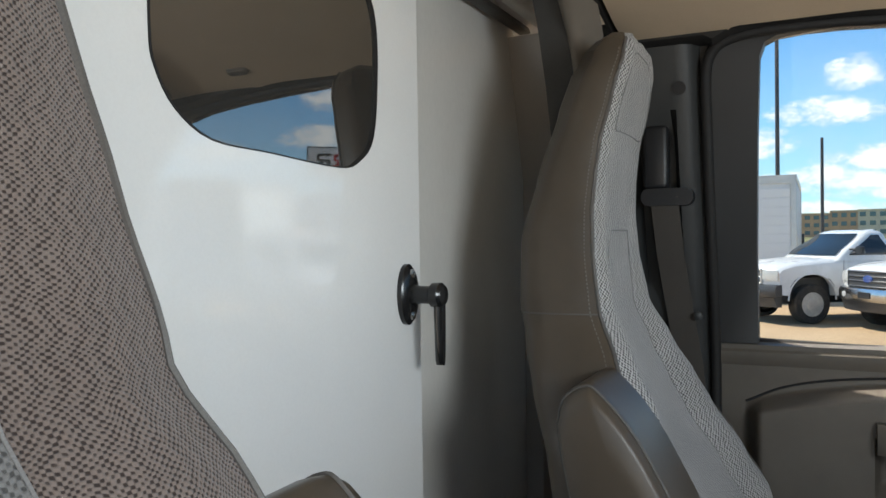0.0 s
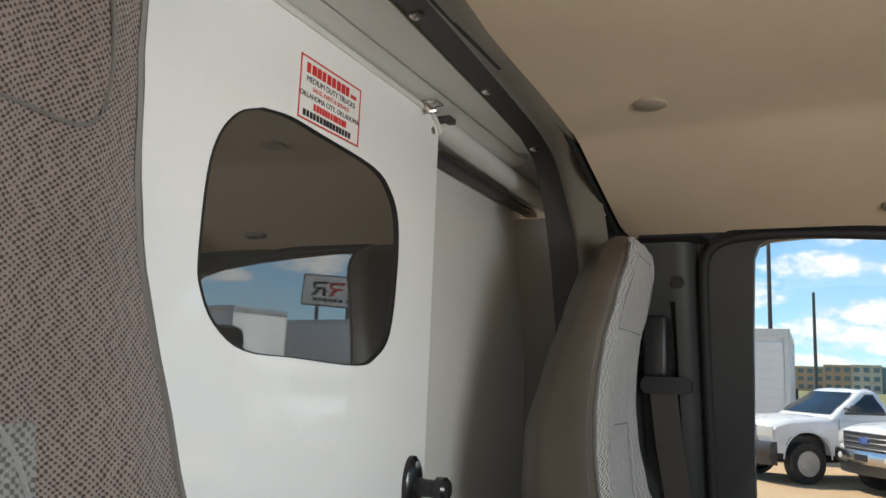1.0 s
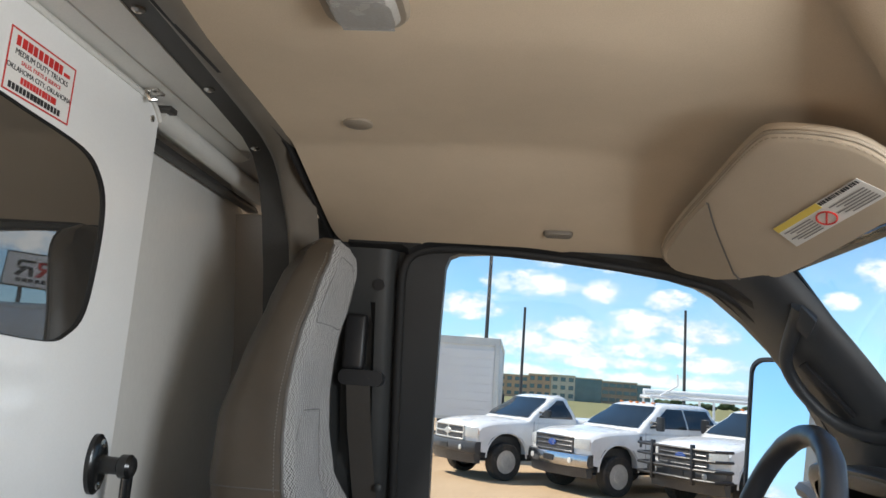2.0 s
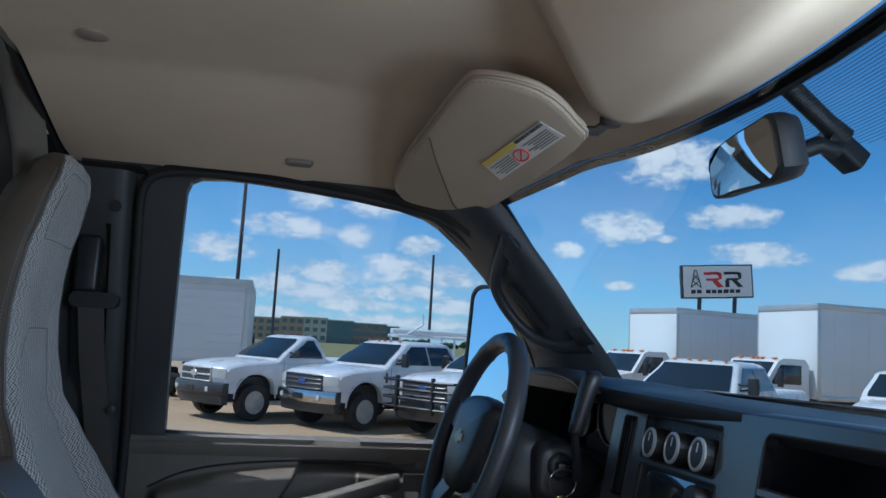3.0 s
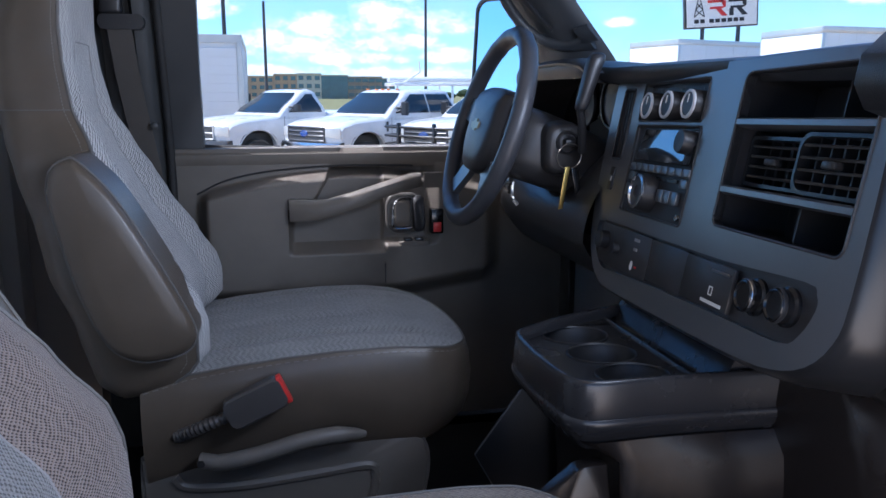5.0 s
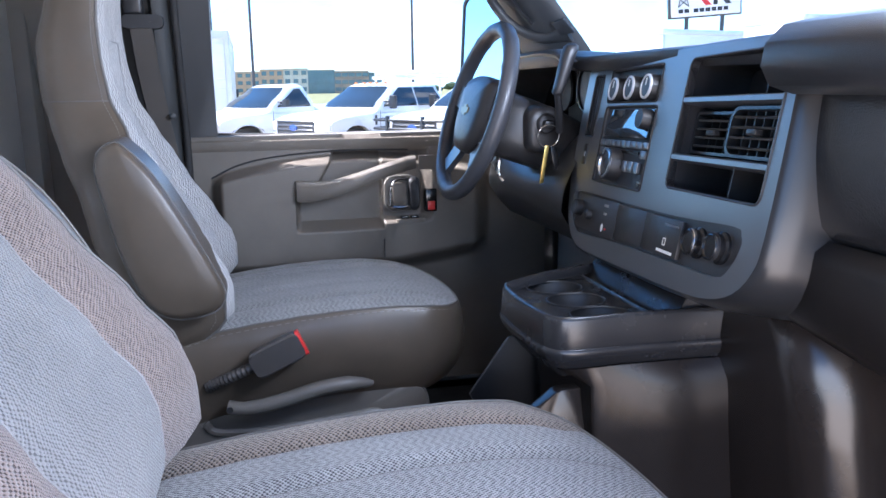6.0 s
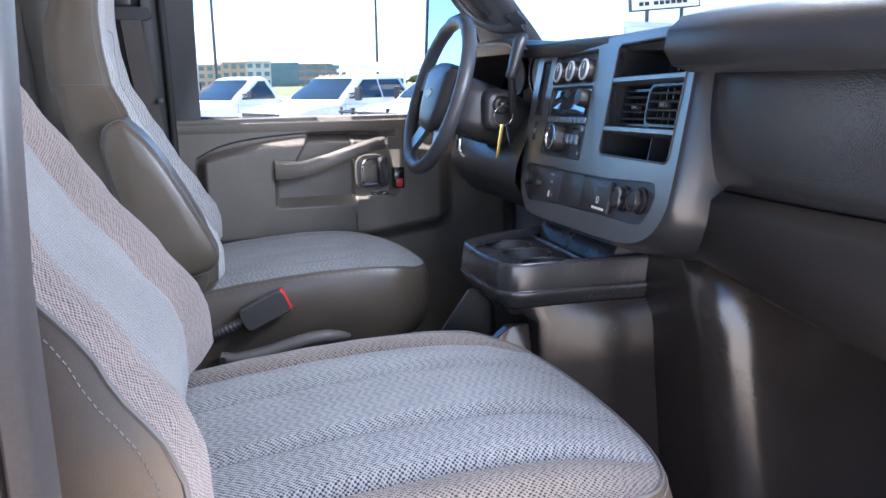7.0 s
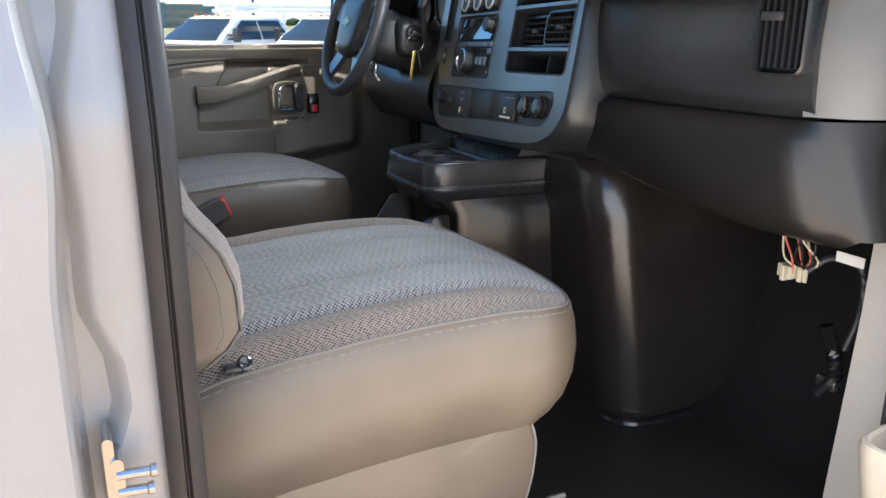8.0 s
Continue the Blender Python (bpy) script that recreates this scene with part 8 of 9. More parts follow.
def pickup(at, yaw, label, group, crew=True, guard=False, bumper="chrome", towing=True, amber=False):
    """A full-size pickup, heading along its local +x; at is on the ground under the front axle."""
    pk = thing("pickup_truck", at, label, "pickup truck", group)
    m = Matrix.Translation(at) @ Matrix.Rotation(yaw, 4, "Z")
    L = 4.2 if crew else 3.7
    end = -3.10 if crew else -2.05
    half = 0.985

    def V(x, y, z):
        return m @ Vector((x, y, z))

    def nose(y):
        """How far the front stands at a place across the truck."""
        return 0.94 - 0.20 * (abs(y) / half) ** 3

    # lower body: side outline with wheel arches, lofted across the width, nose rounded in plan and hood crowned
    def side(y):
        e = abs(y) / half
        crown, tuck = 0.045 * (1 - e ** 2), max(0.0, e - 0.9) / 0.1
        arch = [(0.53, 0.60), (0.50, 0.80), (0.40, 0.93), (0.22, 1.02), (0.0, 1.05), (-0.22, 1.02), (-0.40, 0.93), (-0.50, 0.80), (-0.53, 0.58)]
        n = nose(y)
        pts = [(n - 0.03, 0.62)] + arch + [(x - L, z) for x, z in arch] + [(-L - 1.05, 0.64), (-L - 1.07, 1.30), (-L - 1.0, 1.41), (end - 0.10, 1.41), (end + 0.02, 1.36), (-0.60, 1.33 + crown), (-0.10, 1.30 + crown), (0.35, 1.26 + crown), (n - 0.22, 1.21 + crown), (n - 0.07, 1.165 + 0.6 * crown), (n, 1.09), (n + 0.005, 0.85)]
        return [V(x, y * (1 - 0.03 * tuck * (z > 1.15)), z - 0.07 * tuck * max(0.0, (z - 0.95) / 0.4)) for x, z in pts]

    bm = B()
    loft(bm, [side(half * q) for q in (-1.0, -0.985, -0.95, -0.88, -0.7, -0.45, -0.2, 0.0, 0.2, 0.45, 0.7, 0.88, 0.95, 0.985, 1.0)])
    part("body", bm, M["body_white"], pk, "white painted body", 40)

    # cab: a shell that leans in and rounds over, with the glass lying on it
    Z = [1.30, 1.40, 1.52, 1.64, 1.76, 1.86, 1.915, 1.945, 1.955]

    def wide(z):
        return curve(z, [(1.30, 0.955), (1.42, 0.935), (1.86, 0.765), (1.915, 0.70), (1.945, 0.60), (1.955, 0.45)])

    def front(z):
        return curve(z, [(1.30, -0.42), (1.40, -0.56), (1.86, -1.20), (1.915, -1.34), (1.945, -1.50), (1.955, -1.70)])

    def rear(z):
        return end + curve(z, [(1.30, 0.0), (1.45, 0.02), (1.86, 0.20), (1.915, 0.26), (1.945, 0.36), (1.955, 0.5)])

    def screen(s, z):
        return Vector((front(z) - 0.13 * abs(s) ** 2.5, s * (wide(z) - 0.03), z))

    bm = B()
    rings = []
    for z in Z:
        ring = [screen(-1 + 2 * k / 10, z) for k in range(11)]
        ring += [Vector((x, wide(z), z)) for x in (front(z) - 0.2, 0.5 * (front(z) + rear(z)), rear(z) + 0.06)]
        ring += [Vector((rear(z), y * wide(z), z)) for y in (0.93, 0.4, -0.4, -0.93)]
        ring += [Vector((x, -wide(z), z)) for x in (rear(z) + 0.06, 0.5 * (front(z) + rear(z)), front(z) - 0.2)]
        rings.append([m @ p for p in ring])
    loft(bm, rings)
    cab = part("cab", bm, M["body_white"], pk, "white painted cab", 40)
    bm = B()
    sheet(bm, [[m @ (screen(-0.9 + 1.8 * k / 12, z) + Vector((0.012, 0, 0.010))) for z in (1.40, 1.5, 1.6, 1.7, 1.78, 1.855)] for k in range(13)], 0.006)
    part("windscreen", bm, M["pickup_glass"], cab, "dark tinted windscreen")
    for sg in (1, -1):
        spans = [(None, -1.98), (-2.03, None)] if crew else [(None, None)]
        for xa, xb in spans:
            rows = []
            for z in (1.415, 1.5, 1.6, 1.7, 1.78, 1.835):
                x0 = front(z) - 0.30 - 0.05 * (z - 1.4) if xa is None else xa
                x1 = rear(z) + 0.16 if xb is None else xb
                rows.append([V(x0 + (x1 - x0) * k / 4, sg * (wide(z) + 0.006), z) for k in range(5)])
            bm = B()
            sheet(bm, rows, 0.006)
            part("side_window", bm, M["pickup_glass"], cab, "dark side window")
        if sg == 1 or guard:
            bm = B()
            hm = 0.30 if towing else 0.17
            loft(bm, [[V(-0.98 + x * k, sg * (1.14 + y * k), 1.52 + d) for x, y in rounded(0.10, 0.21 if towing else 0.22, 0.04, 3)] for d, k in ((-0.5 * hm, 0.7), (-0.45 * hm, 0.95), (0, 1.0), (0.45 * hm, 0.95), (0.5 * hm, 0.7))])
            mr = part("door_mirror", bm, M["black"], pk, "black door mirror")
            bm = B()
            tube(bm, [V(-0.93, sg * 0.90, 1.44), V(-0.95, sg * 1.06, 1.47)], 0.03, 8)
            tube(bm, [V(-0.93, sg * 0.88, 1.54), V(-0.95, sg * 1.06, 1.54)], 0.022, 8)
            part("mirror_arm", bm, M["black"], mr)
        for xs in ([-0.72, -2.0, end + 0.06] if crew else [-0.72, end + 0.10]):
            bm = B()
            box(bm, (xs - 0.005, -0.002, 0.68), (xs + 0.005, 0.003, 1.33), 0, 1, m @ Matrix.Translation((0, sg * half, 0)))
            part("door_seam", bm, M["grille_dark"], pk)
        for xs in ([-1.82, end + 0.24] if crew else [end + 0.26]):
            bm = B()
            box(bm, (xs - 0.1, -0.012, 1.17), (xs + 0.1, 0.022, 1.205), 0.008, 2, m @ Matrix.Translation((0, sg * half, 0)))
            part("door_handle", bm, M["body_white"], pk)
        if towing and not guard:
            bm = B()
            box(bm, (-0.62, -0.002, 1.02), (-0.55, 0.010, 1.24), 0.006, 1, m @ Matrix.Translation((0, sg * half - (0.004 if sg > 0 else 0.006), 0)))
            part("fender_vent", bm, M["grille_dark"], pk, "dark fender vent")
        # headlamp wrapped round the corner, with its marker
        lamp = [0.63, 0.70, 0.78, 0.86, 0.93, 0.965]
        bm = B()
        sheet(bm, [[V(nose(y) + 0.012 - 0.10 * max(0.0, z - 1.06), sg * y, z) for z in (0.93 - 0.03 * (y > 0.9), 1.0, 1.07, 1.135 - 0.03 * (y - 0.6))] for y in lamp], 0.02)
        hl = part("headlamp", bm, M["lens"], pk, "clear headlamp")
        bm = B()
        ys = [0.90, 0.94, 0.968] if amber else [0.93, 0.968]
        sheet(bm, [[V(nose(y) + 0.018 - 0.10 * max(0.0, z - 1.06), sg * y, z) for z in (1.0, 1.05, 1.10)] for y in ys], 0.01)
        part("marker_lamp", bm, M["amber"], hl, "amber marker lamp")
        bm = B()
        tube(bm, [V(0.545 * math.cos(t), sg * (half - 0.006), 0.50 + 0.555 * math.sin(t)) for t in (math.pi * k / 14 for k in range(15))], 0.018, 6)
        part("arch_lip", bm, M["body_white"], pk)
    # grille: dark field, surround, bars and badge following the nose
    ys = [-0.60 + 1.2 * k / 12 for k in range(13)]
    bm = B()
    sheet(bm, [[V(nose(y) + 0.010, y, z) for z in (0.84, 0.95, 1.06, 1.135)] for y in ys], 0.02)
    gr = part("grille", bm, M["grille_dark"], pk, "dark grille")
    trim = "grille_bar" if towing else "rim"
    for z, r in ((0.85, 0.022), (1.135, 0.026)) + (((0.955, 0.024), (1.045, 0.024)) if towing else ((0.985, 0.026),)):
        bm = B()
        tube(bm, [V(nose(y) + 0.022, y, z) for y in ys], r, 8, flat=0.9)
        part("grille_bar", bm, M[trim], gr, "bright grille bar")
    for y in (-0.6, 0.6) + (() if towing else (0.0,)):
        bm = B()
        tube(bm, [V(nose(y) + 0.022, y, 0.85), V(nose(y) + 0.022, y, 1.13)], 0.026, 8)
        part("grille_bar", bm, M[trim], gr)
    for k in range(9):
        y = -0.52 + 0.13 * k
        bm = B()
        tube(bm, [V(nose(y) + 0.018, y, 0.87), V(nose(y) + 0.018, y, 1.12)], 0.008, 5)
        part("grille_rib", bm, M["grille_dark"], gr)
    bm = B()
    turned(bm, [(0.02, 0.0), (0.115, 0.0), (0.115, 0.02), (0.105, 0.028), (0.02, 0.03)], m @ Matrix.Translation((0.965, 0, 1.0)) @ Matrix.Rotation(radians(90), 4, "Y") @ Matrix.Diagonal((0.62, 1.15, 1, 1)), 20)
    part("badge", bm, M["blue_badge"] if towing else M["rim"], gr, "oval badge")
    # bumper, valance, plate
    bm = B()
    sec = ((0.0, 0.58), (0.07, 0.57), (0.10, 0.63), (0.10, 0.74), (0.075, 0.81), (0.0, 0.83), (-0.06, 0.83), (-0.06, 0.58))
    loft(bm, [[V(nose(y) + 0.02 + dx, y * 1.0, z) for dx, z in sec] for y in (-0.99, -0.93, -0.8, -0.6, -0.3, 0, 0.3, 0.6, 0.8, 0.93, 0.99)])
    bp = part("bumper", bm, M[bumper], pk, "chrome front bumper" if bumper == "chrome" else "dark front bumper", 35)
    bm = B()
    loft(bm, [[V(nose(y) + dx, y, z) for dx, z in ((0.06, 0.56), (0.0, 0.36), (-0.12, 0.36), (-0.12, 0.56))] for y in (-0.92, -0.6, 0, 0.6, 0.92)])
    part("valance", bm, M["grille_dark"], bp)
    bm = B()
    box(bm, (1.055, -0.16, 0.63), (1.075, 0.16, 0.75), 0.004, 1, m)
    part("plate_holder", bm, M["black"], bp)
    for y in (-0.62, 0.62):
        bm = B()
        turned(bm, [(0.06, 0.0), (0.055, 0.015), (0.02, 0.02)], m @ Matrix.Translation((nose(y) + 0.118, y, 0.685)) @ Matrix.Rotation(radians(90), 4, "Y"), 14)
        part("fog_lamp", bm, M["lens"], bp)
    bm = B()
    box(bm, (-L - 0.9, -0.80, 0.42), (0.70, 0.80, 1.0), 0.05, 1, m)
    part("chassis", bm, M["black"], pk, "black underbody")
    for x in (0.0, -L):
        for sg in (1, -1):
            wh = m @ Matrix.Translation((x, sg * 0.86, 0.41)) @ Matrix.Rotation(radians(-90 * sg), 4, "X")
            bm = B()
            turned(bm, [(0.1, -0.05), (0.13, -0.05), (0.13, 0.14), (0.06, 0.15)], wh, 14)
            hub = part("wheel", bm, M["rim"], pk, "pickup wheel")
            wheel(hub, wh)
    if towing:
        for y in (-0.5, -0.2, 0, 0.2, 0.5):
            bm = B()
            box(bm, (-1.42, y - 0.035, 1.925), (-1.36, y + 0.035, 1.962), 0.008, 2, m)
            part("roof_lamp", bm, M["amber"], cab, "small amber roof lamp")
    if guard:
        gd = thing("grille_guard", m @ Vector((1.15, 0, 0.7)), "black tubular grille guard", "grille guard")
        for z in (0.62, 0.80, 0.98, 1.16):
            bm = B()
            tube(bm, [V(0.72, -1.03, z), V(1.13, -0.96, z), V(1.2, -0.7, z), V(1.2, 0.7, z), V(1.13, 0.96, z), V(0.72, 1.03, z)], 0.028, 8)
            part("bar", bm, M["black"], gd)
        for y in (-0.5, 0.5):
            bm = B()
            box(bm, (1.15, y - 0.03, 0.52), (1.24, y + 0.03, 1.25), 0.012, 2, m)
            part("upright", bm, M["black"], gd)
    return pk


def box_truck(at, yaw, label, group, length=5.2, top=3.45, cab_shown=True):
    """A cab with a white box body; local +x is ahead, at is on the ground under the front wall of the box."""
    bt = thing("box_truck", at, label, "box truck", group)
    m = Matrix.Translation(at) @ Matrix.Rotation(yaw, 4, "Z")
    bm = B()
    box(bm, (-length, -1.2, 1.05), (0, 1.2, top), 0.03, 2, m)
    bx = part("cargo_box", bm, M["box_white"], bt, "white box body")
    for sg in (1, -1):
        bm = B()
        box(bm, (-length, -0.02, top - 0.16), (0.0, 0.02, top + 0.012), 0.01, 2, m @ Matrix.Translation((0, sg * 1.205, 0)))
        part("roof_rail", bm, M["box_rail"], bx, "aluminium roof rail")
        bm = B()
        box(bm, (-length, -0.015, 1.02), (0.0, 0.02, 1.14), 0.008, 2, m @ Matrix.Translation((0, sg * 1.205, 0)))
        part("bottom_rail", bm, M["box_rail"], bx)
        for xx in (0.0, -length):
            bm = B()
            box(bm, (-0.09, -0.02, 1.05), (0.012, 0.024, top - 0.17), 0.008, 2, m @ Matrix.Translation((xx + (0.08 if xx else 0), sg * 1.205, 0)))
            part("corner_post", bm, M["box_rail"], bx, "aluminium corner post")
        for k in range(1, int(length / 0.6)):
            bm = B()
            box(bm, (-0.6 * k - 0.012, 0, 1.15), (-0.6 * k + 0.012, 0.008, top - 0.17), 0.0, 1, m @ Matrix.Translation((0, sg * 1.2 - (0.0 if sg > 0 else 0.008), 0)))
            part("panel_seam", bm, M["box_white"], bx)
    bm = B()
    box(bm, (-0.02, -1.2, top - 0.18), (0.02, 1.2, top + 0.012), 0.012, 2, m)
    part("front_rail", bm, M["box_rail"], bx)
    # rear frame and roll-up door of slats
    bm = B()
    outer = [(-1.2, 1.05), (1.2, 1.05), (1.2, top), (-1.2, top)]
    inner = [(-1.08, 1.14), (1.08, 1.14), (1.08, top - 0.22), (-1.08, top - 0.22)]
    loft(bm, [[m @ Vector((-length - d, y, z)) for y, z in lp] for lp, d in ((outer, 0.0), (outer, 0.06), (inner, 0.06), (inner, 0.0))], caps=False)
    part("rear_frame", bm, M["box_rail"], bx, "aluminium rear frame")
    n = 8
    for k in range(n):
        z0 = 1.14 + (top - 0.36 - 1.14) * k / n
        bm = B()
        box(bm, (-length - 0.035, -1.07, z0 + 0.001), (-length - 0.01, 1.07, z0 + (top - 0.36 - 1.14) / n - 0.001), 0.003, 1, m)
        part("door_slat", bm, M["box_white"], bx)
    bm = B()
    box(bm, (-length - 0.2, -1.15, 0.62), (-length + 0.02, 1.15, 0.72), 0.02, 2, m)
    part("rear_bumper", bm, M["grille_dark"], bt)
    bm = B()
    box(bm, (-length, -0.5, 0.7), (1.6, 0.5, 1.05), 0.03, 1, m)
    part("chassis", bm, M["black"], bt)
    for x in (-length + 1.2, 1.25):
        for sg in (1, -1):
            wh = m @ Matrix.Translation((x, sg * 0.88, 0.42)) @ Matrix.Rotation(radians(-90 * sg), 4, "X")
            bm = B()
            turned(bm, [(0.1, -0.05), (0.13, -0.05), (0.13, 0.14), (0.06, 0.15)], wh, 12)
            hub = part("wheel", bm, M["rim"], bt)
            wheel(hub, wh, 0.42, 0.3)
    if cab_shown:
        def V(x, y, z):
            return m @ Vector((x, y, z))
        prof = [(0.08, 0.62), (0.08, 1.95), (0.22, 2.12), (0.95, 2.12), (1.12, 2.05), (1.55, 1.42), (2.2, 1.30), (2.34, 1.2), (2.36, 0.62)]
        bm = B()
        loft(bm, [[V(x, y, z if z > 1.4 or not k else z) for x, z in prof] for y, k in ((-0.98, 0), (-0.9, 0), (0.9, 0), (0.98, 0))])
        cb = part("cab", bm, M["body_white"], bt, "white painted truck cab", 30)
        bm = B()
        solid(bm, [V(1.135, -0.85, 2.0), V(1.135, 0.85, 2.0), V(1.52, 0.85, 1.45), V(1.52, -0.85, 1.45)], [V(1.165, -0.85, 2.02), V(1.165, 0.85, 2.02), V(1.55, 0.85, 1.47), V(1.55, -0.85, 1.47)], 0.005)
        part("windscreen", bm, M["pickup_glass"], cb)
        for sg in (1, -1):
            bm = B()
            solid(bm, [V(0.35, sg * 0.97, 1.42), V(1.38, sg * 0.97, 1.42), V(1.05, sg * 0.97, 1.95), V(0.35, sg * 0.97, 1.95)], [V(0.35, sg * 0.99, 1.42), V(1.38, sg * 0.99, 1.42), V(1.05, sg * 0.99, 1.95), V(0.35, sg * 0.99, 1.95)], 0.006)
            part("side_window", bm, M["pickup_glass"], cb)
            bm = B()
            box(bm, (1.2, -0.09, 1.35), (1.28, 0.09, 1.85), 0.02, 2, m @ Matrix.Translation((0, sg * 1.2, 0)))
            mr = part("door_mirror", bm, M["black"], bt, "tall black door mirror")
            bm = B()
            tube(bm, [V(1.24, sg * 0.95, 1.45), V(1.24, sg * 1.14, 1.5)], 0.02, 6)
            part("mirror_arm", bm, M["black"], mr)
        for y in (-0.7, -0.2, 0, 0.2, 0.7):
            bm = B()
            box(bm, (0.95, y - 0.06, 2.10), (1.06, y + 0.06, 2.15), 0.01, 2, m)
            part("roof_lamp", bm, M["amber"], cb, "amber clearance lamp")
    return bt


HEAD = math.atan2(-0.58, -0.815)
pickup((2.22, 16.75, GROUND), HEAD, "white crew cab pickup with chrome bumper and dark grille", "parked pickups", True)
pickup((-0.10, 17.95, GROUND), HEAD, "white single cab pickup with dark bumper and amber lamps", "parked pickups", False, bumper="grille_dark", towing=False, amber=True)
pickup((4.6, 15.5, GROUND), HEAD, "white crew cab pickup fitted with grille guard", "parked pickups", True, guard=True, bumper="grille_dark")
pickup((7.7, 11.9, GROUND), HEAD + 0.05, "white crew cab pickup parked beside box trucks", "parked pickups", True)
pickup((13.0, 12.2, GROUND), HEAD + 0.1, "white crew cab pickup parked ahead of the cab", "parked pickups", True)
box_truck((-1.15, 28.6, GROUND), radians(90), "white box truck showing its roll-up rear door", "box trucks", 6.5, 3.45, True)
box_truck((13.33, 23.4, GROUND), radians(192.6), "white box truck behind the parked pickups", "box trucks", 6.0, 3.6, True)
box_truck((15.45, 19.24, GROUND), radians(185), "tall white box truck with white cab and amber lamps", "box trucks", 7.5, 3.7, True)

# service truck bed with pipe rack, behind the pickups
rk = thing("service_truck", (4.9, 21.5, GROUND), "white service truck body with pipe rack on top", "service truck")
bm = B()
box(bm, (4.2, 21.0, GROUND + 0.55), (7.6, 22.9, GROUND + 1.55), 0.04, 2)
part("utility_body", bm, M["body_white"], rk, "white utility body")
bm = B()
loft(bm, [[Vector((x, y, z)) for x, z in ((7.6, GROUND + 0.5), (7.62, GROUND + 1.9), (7.9, GROUND + 2.0), (8.9, GROUND + 1.98), (9.3, GROUND + 1.35), (10.2, GROUND + 1.25), (10.3, GROUND + 0.5))] for y in (21.0, 21.1, 22.8, 22.9)])
part("cab", bm, M["body_white"], rk, "white cab", 30)
for y in (21.1, 22.8):
    bm = B()
    tube(bm, [(4.2, y, GROUND + 2.12), (8.6, y, GROUND + 2.12)], 0.05, 8)
    part("rack_rail", bm, M["body_white"], rk)
    for x in (4.3, 5.9, 7.5):
        bm = B()
        tube(bm, [(x, y, GROUND + 1.5), (x, y, GROUND + 2.12)], 0.035, 6)
        part("rack_post", bm, M["body_white"], rk)
for x in (4.3, 5.9, 7.5):
    bm = B()
    tube(bm, [(x, 21.1, GROUND + 2.1), (x, 22.8, GROUND + 2.1)], 0.035, 6)
    part("rack_bar", bm, M["body_white"], rk)
for y in (21.3, 21.6):
    bm = B()
    tube(bm, [(4.1, y, GROUND + 2.24), (8.8, y, GROUND + 2.24)], 0.08, 10)
    part("carried_pipe", bm, M["box_white"], rk, "white carried pipe")
bm = B()
tube(bm, [(4.4, 21.1, GROUND + 2.1), (4.95, 21.1, GROUND + 2.45), (4.93, 21.1, GROUND + 2.75)], 0.03, 6)
part("rack_arm", bm, M["body_white"], rk)
for x in (5.2, 9.6):
    for y in (21.12, 22.78):
        wh = Matrix.Translation((x, y, GROUND + 0.41)) @ Matrix.Rotation(radians(90 if y < 22 else -90), 4, "X")
        bm = B()
        turned(bm, [(0.1, -0.05), (0.13, -0.05), (0.13, 0.1), (0.06, 0.11)], wh, 12)
        wheel(part("wheel", bm, M["rim"], rk), wh)

# light poles
for x, y, top, r in ((-1.15, 40.0, 14.0, 0.11), (0.8, 45.0, 6.0, 0.10), (10.0, 45.0, 6.4, 0.10)):
    pl = thing("pole", (x, y, GROUND), "slim dark steel pole standing in the lot", "pole", "lot poles")
    bm = B()
    turned(bm, [(r, 0.0), (r * 0.75, top - GROUND)], Matrix.Translation((x, y, GROUND)), 10)
    part("shaft", bm, M["pole"], pl)
    bm = B()
    turned(bm, [(0.3, -0.1), (0.3, 0.45), (0.25, 0.5), (0.02, 0.5)], Matrix.Translation((x, y, GROUND)), 14)
    part("footing", bm, M["stone"], pl)

# roadside sign with a derrick and two letters as plain shapes
sg = thing("roadside_sign", (19.8, 30.0, GROUND), "white framed roadside sign with red and black emblem", "sign")
ms = Matrix.Translation((19.9, 30.0, 4.58)) @ Matrix.Rotation(radians(-8), 4, "Z") @ Matrix.Rotation(radians(90), 4, "X") @ Matrix.Rotation(radians(4), 4, "Z")
bm = B()
box(bm, (-1.62, -0.74, -0.25), (1.62, 0.74, 0.0), 0.02, 2, ms)
cabinet = part("sign_cabinet", bm, M["black"], sg, "black sign cabinet")
bm = B()
box(bm, (-1.55, -0.68, 0.0), (1.55, 0.68, 0.012), 0.004, 1, ms)
part("face", bm, M["paper"], cabinet, "white sign face")
for x in (-0.8, 0.8):
    bm = B()
    tube(bm, [ms @ Vector((x, -0.7, -0.12)), Vector(((ms @ Vector((x, -0.7, -0.12))).x, (ms @ Vector((x, -0.7, -0.12))).y, GROUND))], 0.09, 10)
    part("post", bm, M["pole"], sg)
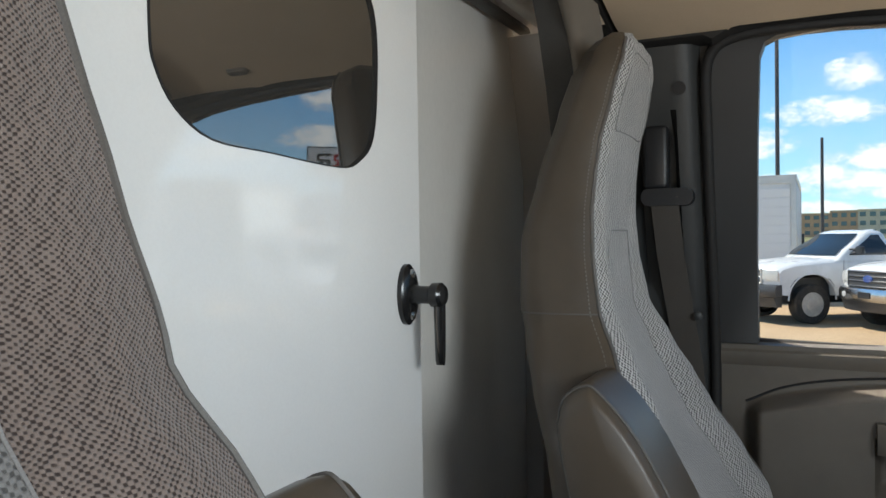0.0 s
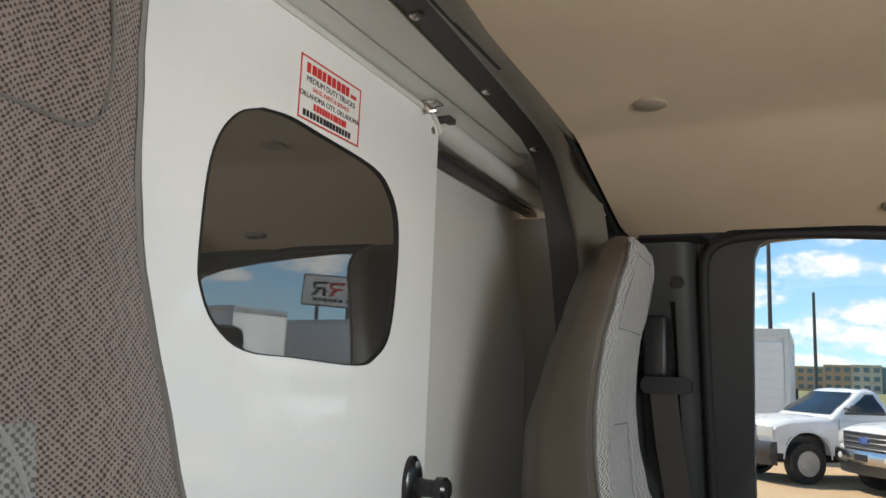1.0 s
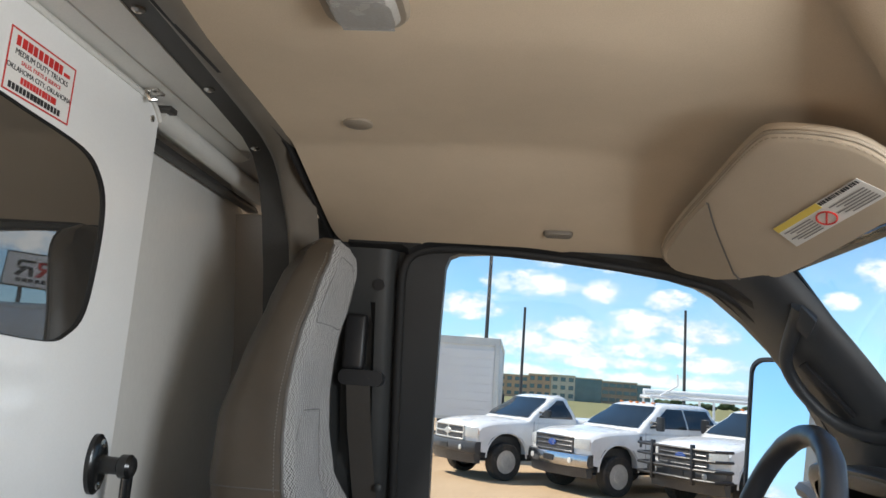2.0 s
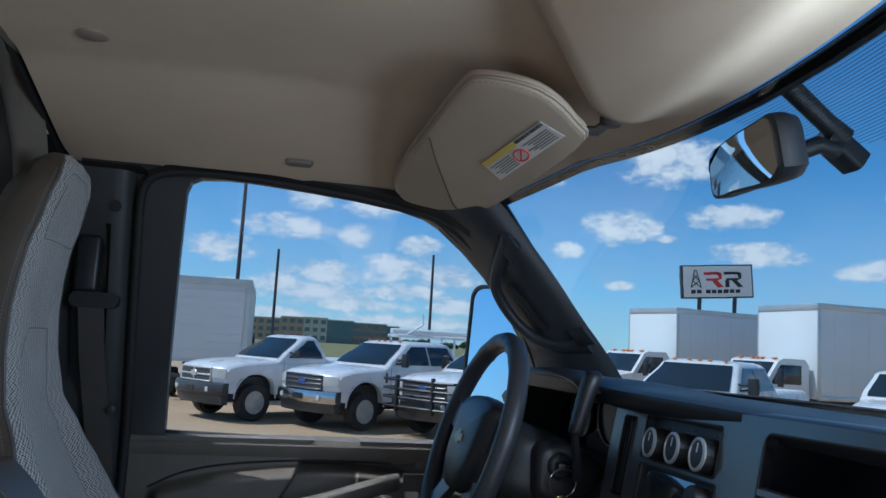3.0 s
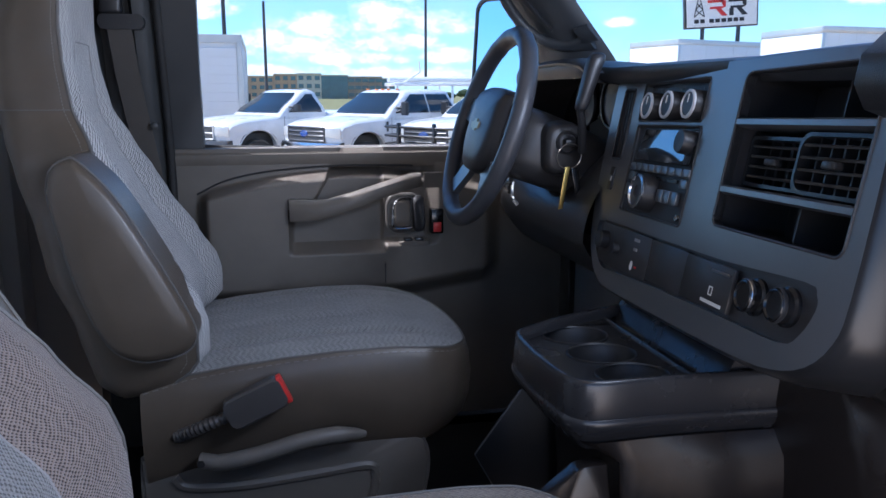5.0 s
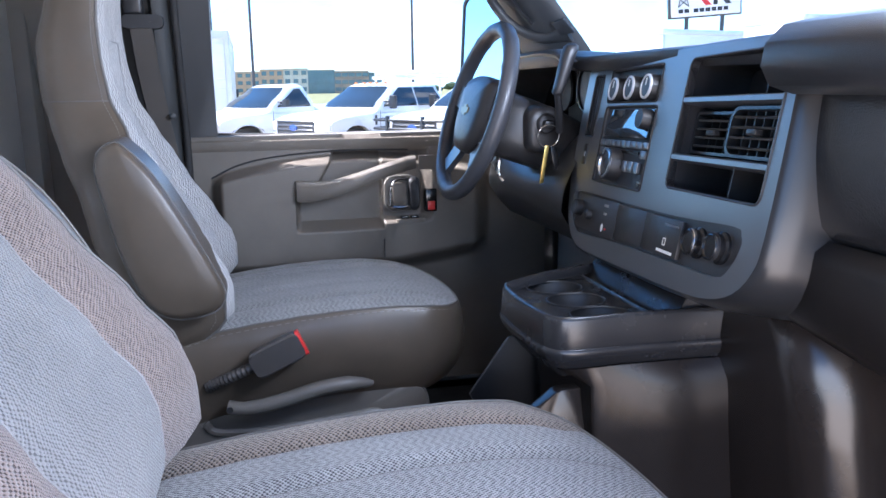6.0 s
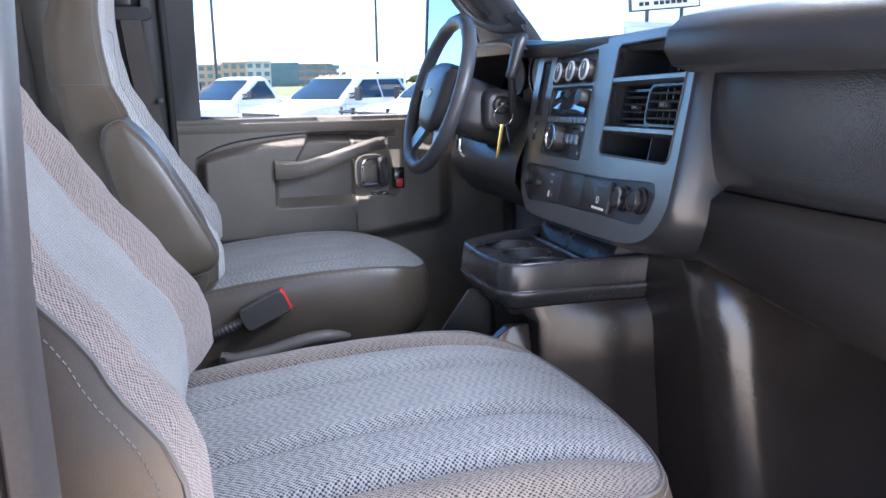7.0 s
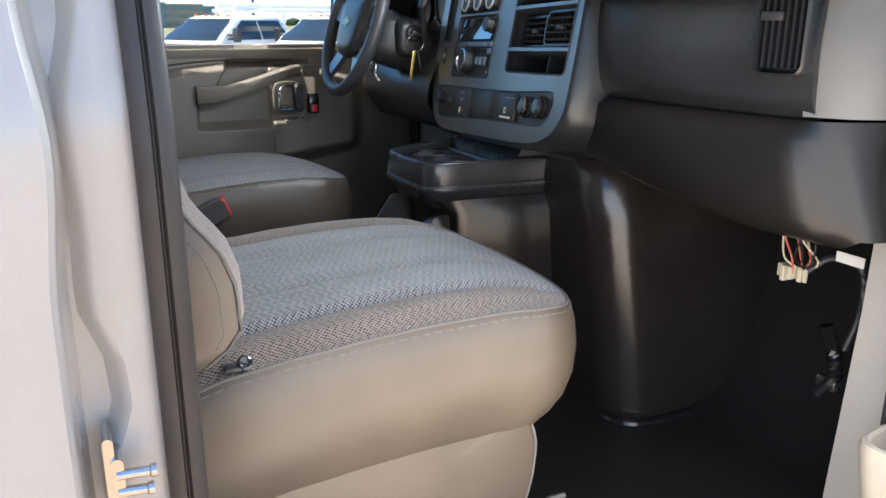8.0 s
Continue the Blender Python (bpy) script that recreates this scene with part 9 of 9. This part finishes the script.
for x0, mat in ((-0.62, "ink_red"), (0.28, "ink")):
    shapes = [[(0, 0.42), (0.62, 0.42), (0.62, 0.30), (0, 0.30)], [(0.62, 0.42), (0.80, 0.36), (0.80, 0.12), (0.66, 0.16), (0.62, 0.30)], [(0.1, 0.14), (0.72, 0.14), (0.80, 0.12), (0.62, 0.04), (0.1, 0.04)], [(0.36, 0.05), (0.58, 0.05), (0.88, -0.26), (0.62, -0.26)], [(0.05, 0.04), (0.24, 0.04), (0.24, -0.26), (0.05, -0.26)]]
    bm = B()
    for shp in shapes:
        if mat == "ink_red" and shp[0][1] == 0.04:
            continue
        solid(bm, [ms @ Vector((x0 + x, y, 0.012)) for x, y in shp], [ms @ Vector((x0 + x, y, 0.022)) for x, y in shp])
    part("emblem_letter", bm, M[mat], cabinet)
bm = B()
for a, b in (((-1.22, -0.26), (-1.03, 0.5)), ((-0.76, -0.26), (-0.95, 0.5)), ((-1.22, -0.26), (-0.83, 0.05)), ((-0.76, -0.26), (-1.15, 0.05)), ((-1.14, 0.05), (-0.9, 0.3)), ((-0.84, 0.05), (-1.08, 0.3)), ((-1.05, 0.5), (-0.93, 0.5))):
    tube(bm, [ms @ Vector((*a, 0.016)), ms @ Vector((*b, 0.016))], 0.022, 5)
part("derrick_emblem", bm, M["ink"], cabinet)
for i, (x0, w) in enumerate(((-1.22, 0.52), (-0.55, 1.6))):
    n = int(w / 0.25)
    for k in range(n):
        bm = B()
        box(bm, (x0 + k * w / n, -0.52, 0.012), (x0 + (k + 0.78) * w / n, -0.36, 0.022), 0, 1, ms)
        part("name_bar", bm, M["ink"], cabinet)

# office block with storeys, window bands and pieces of different facing
ob_x, ob_y = -6.5, 300.0
off = thing("office_building", (20, ob_y, GROUND), "three storey brick and glass office building", "office building")
secs = [(-7, 4.5, 8.0, "brick"), (4.5, 13, 8.8, "brick"), (13, 22, 9.0, "stone"), (22, 32, 8.5, "blue_glass"), (32, 45, 8.0, "brown_brick"), (45, 50, 7.4, "blue_glass")]
for x0, x1, h, mat in secs:
    bm = B()
    box(bm, (x0, ob_y, GROUND), (x1, ob_y + 18, GROUND + h), 0.05, 1)
    wl_ = part("wall", bm, M[mat], off)
    bm = B()
    box(bm, (x0 - 0.1, ob_y - 0.25, GROUND + h), (x1 + 0.1, ob_y + 18, GROUND + h + 0.45), 0.05, 1)
    part("parapet", bm, M["stone"], wl_)
    nw_ = max(2, int((x1 - x0) / 2.4))
    for st_ in range(3):
        for k in range(nw_):
            cx = x0 + (x1 - x0) * (k + 0.5) / nw_
            ww = (x1 - x0) / nw_ * (0.44 if mat in ("blue_glass", "brown_brick") else 0.3)
            z0 = GROUND + h * (st_ + 0.32) / 3
            bm = B()
            box(bm, (cx - ww, ob_y - 0.12, z0), (cx + ww, ob_y + 0.05, z0 + h * 0.17), 0.03, 1)
            part("window", bm, M["blue_glass"], wl_, "blue tinted window")
# far tree line and low buildings along the horizon
tl = B()
rnd = random.Random(5)
for k in range(420):
    x = -420 + 2.4 * k + rnd.uniform(-1, 1)
    r = rnd.uniform(1.0, 2.6)
    bmesh.ops.create_icosphere(tl, subdivisions=1, radius=r, matrix=Matrix.Translation((x, 360 + rnd.uniform(-8, 8), GROUND + r * rnd.uniform(0.5, 1.1))) @ Matrix.Diagonal((1.5, 1, rnd.uniform(0.6, 1), 1)))
M["leaves"] = surface("far_leaves", (0.05, 0.075, 0.03), 0.9, var=0.3, scale=0.3, grain=3, bump=0.5)
single("tree_line", tl, M["leaves"], (80, 360, GROUND), "distant line of low green trees", "trees", kind="stuff")
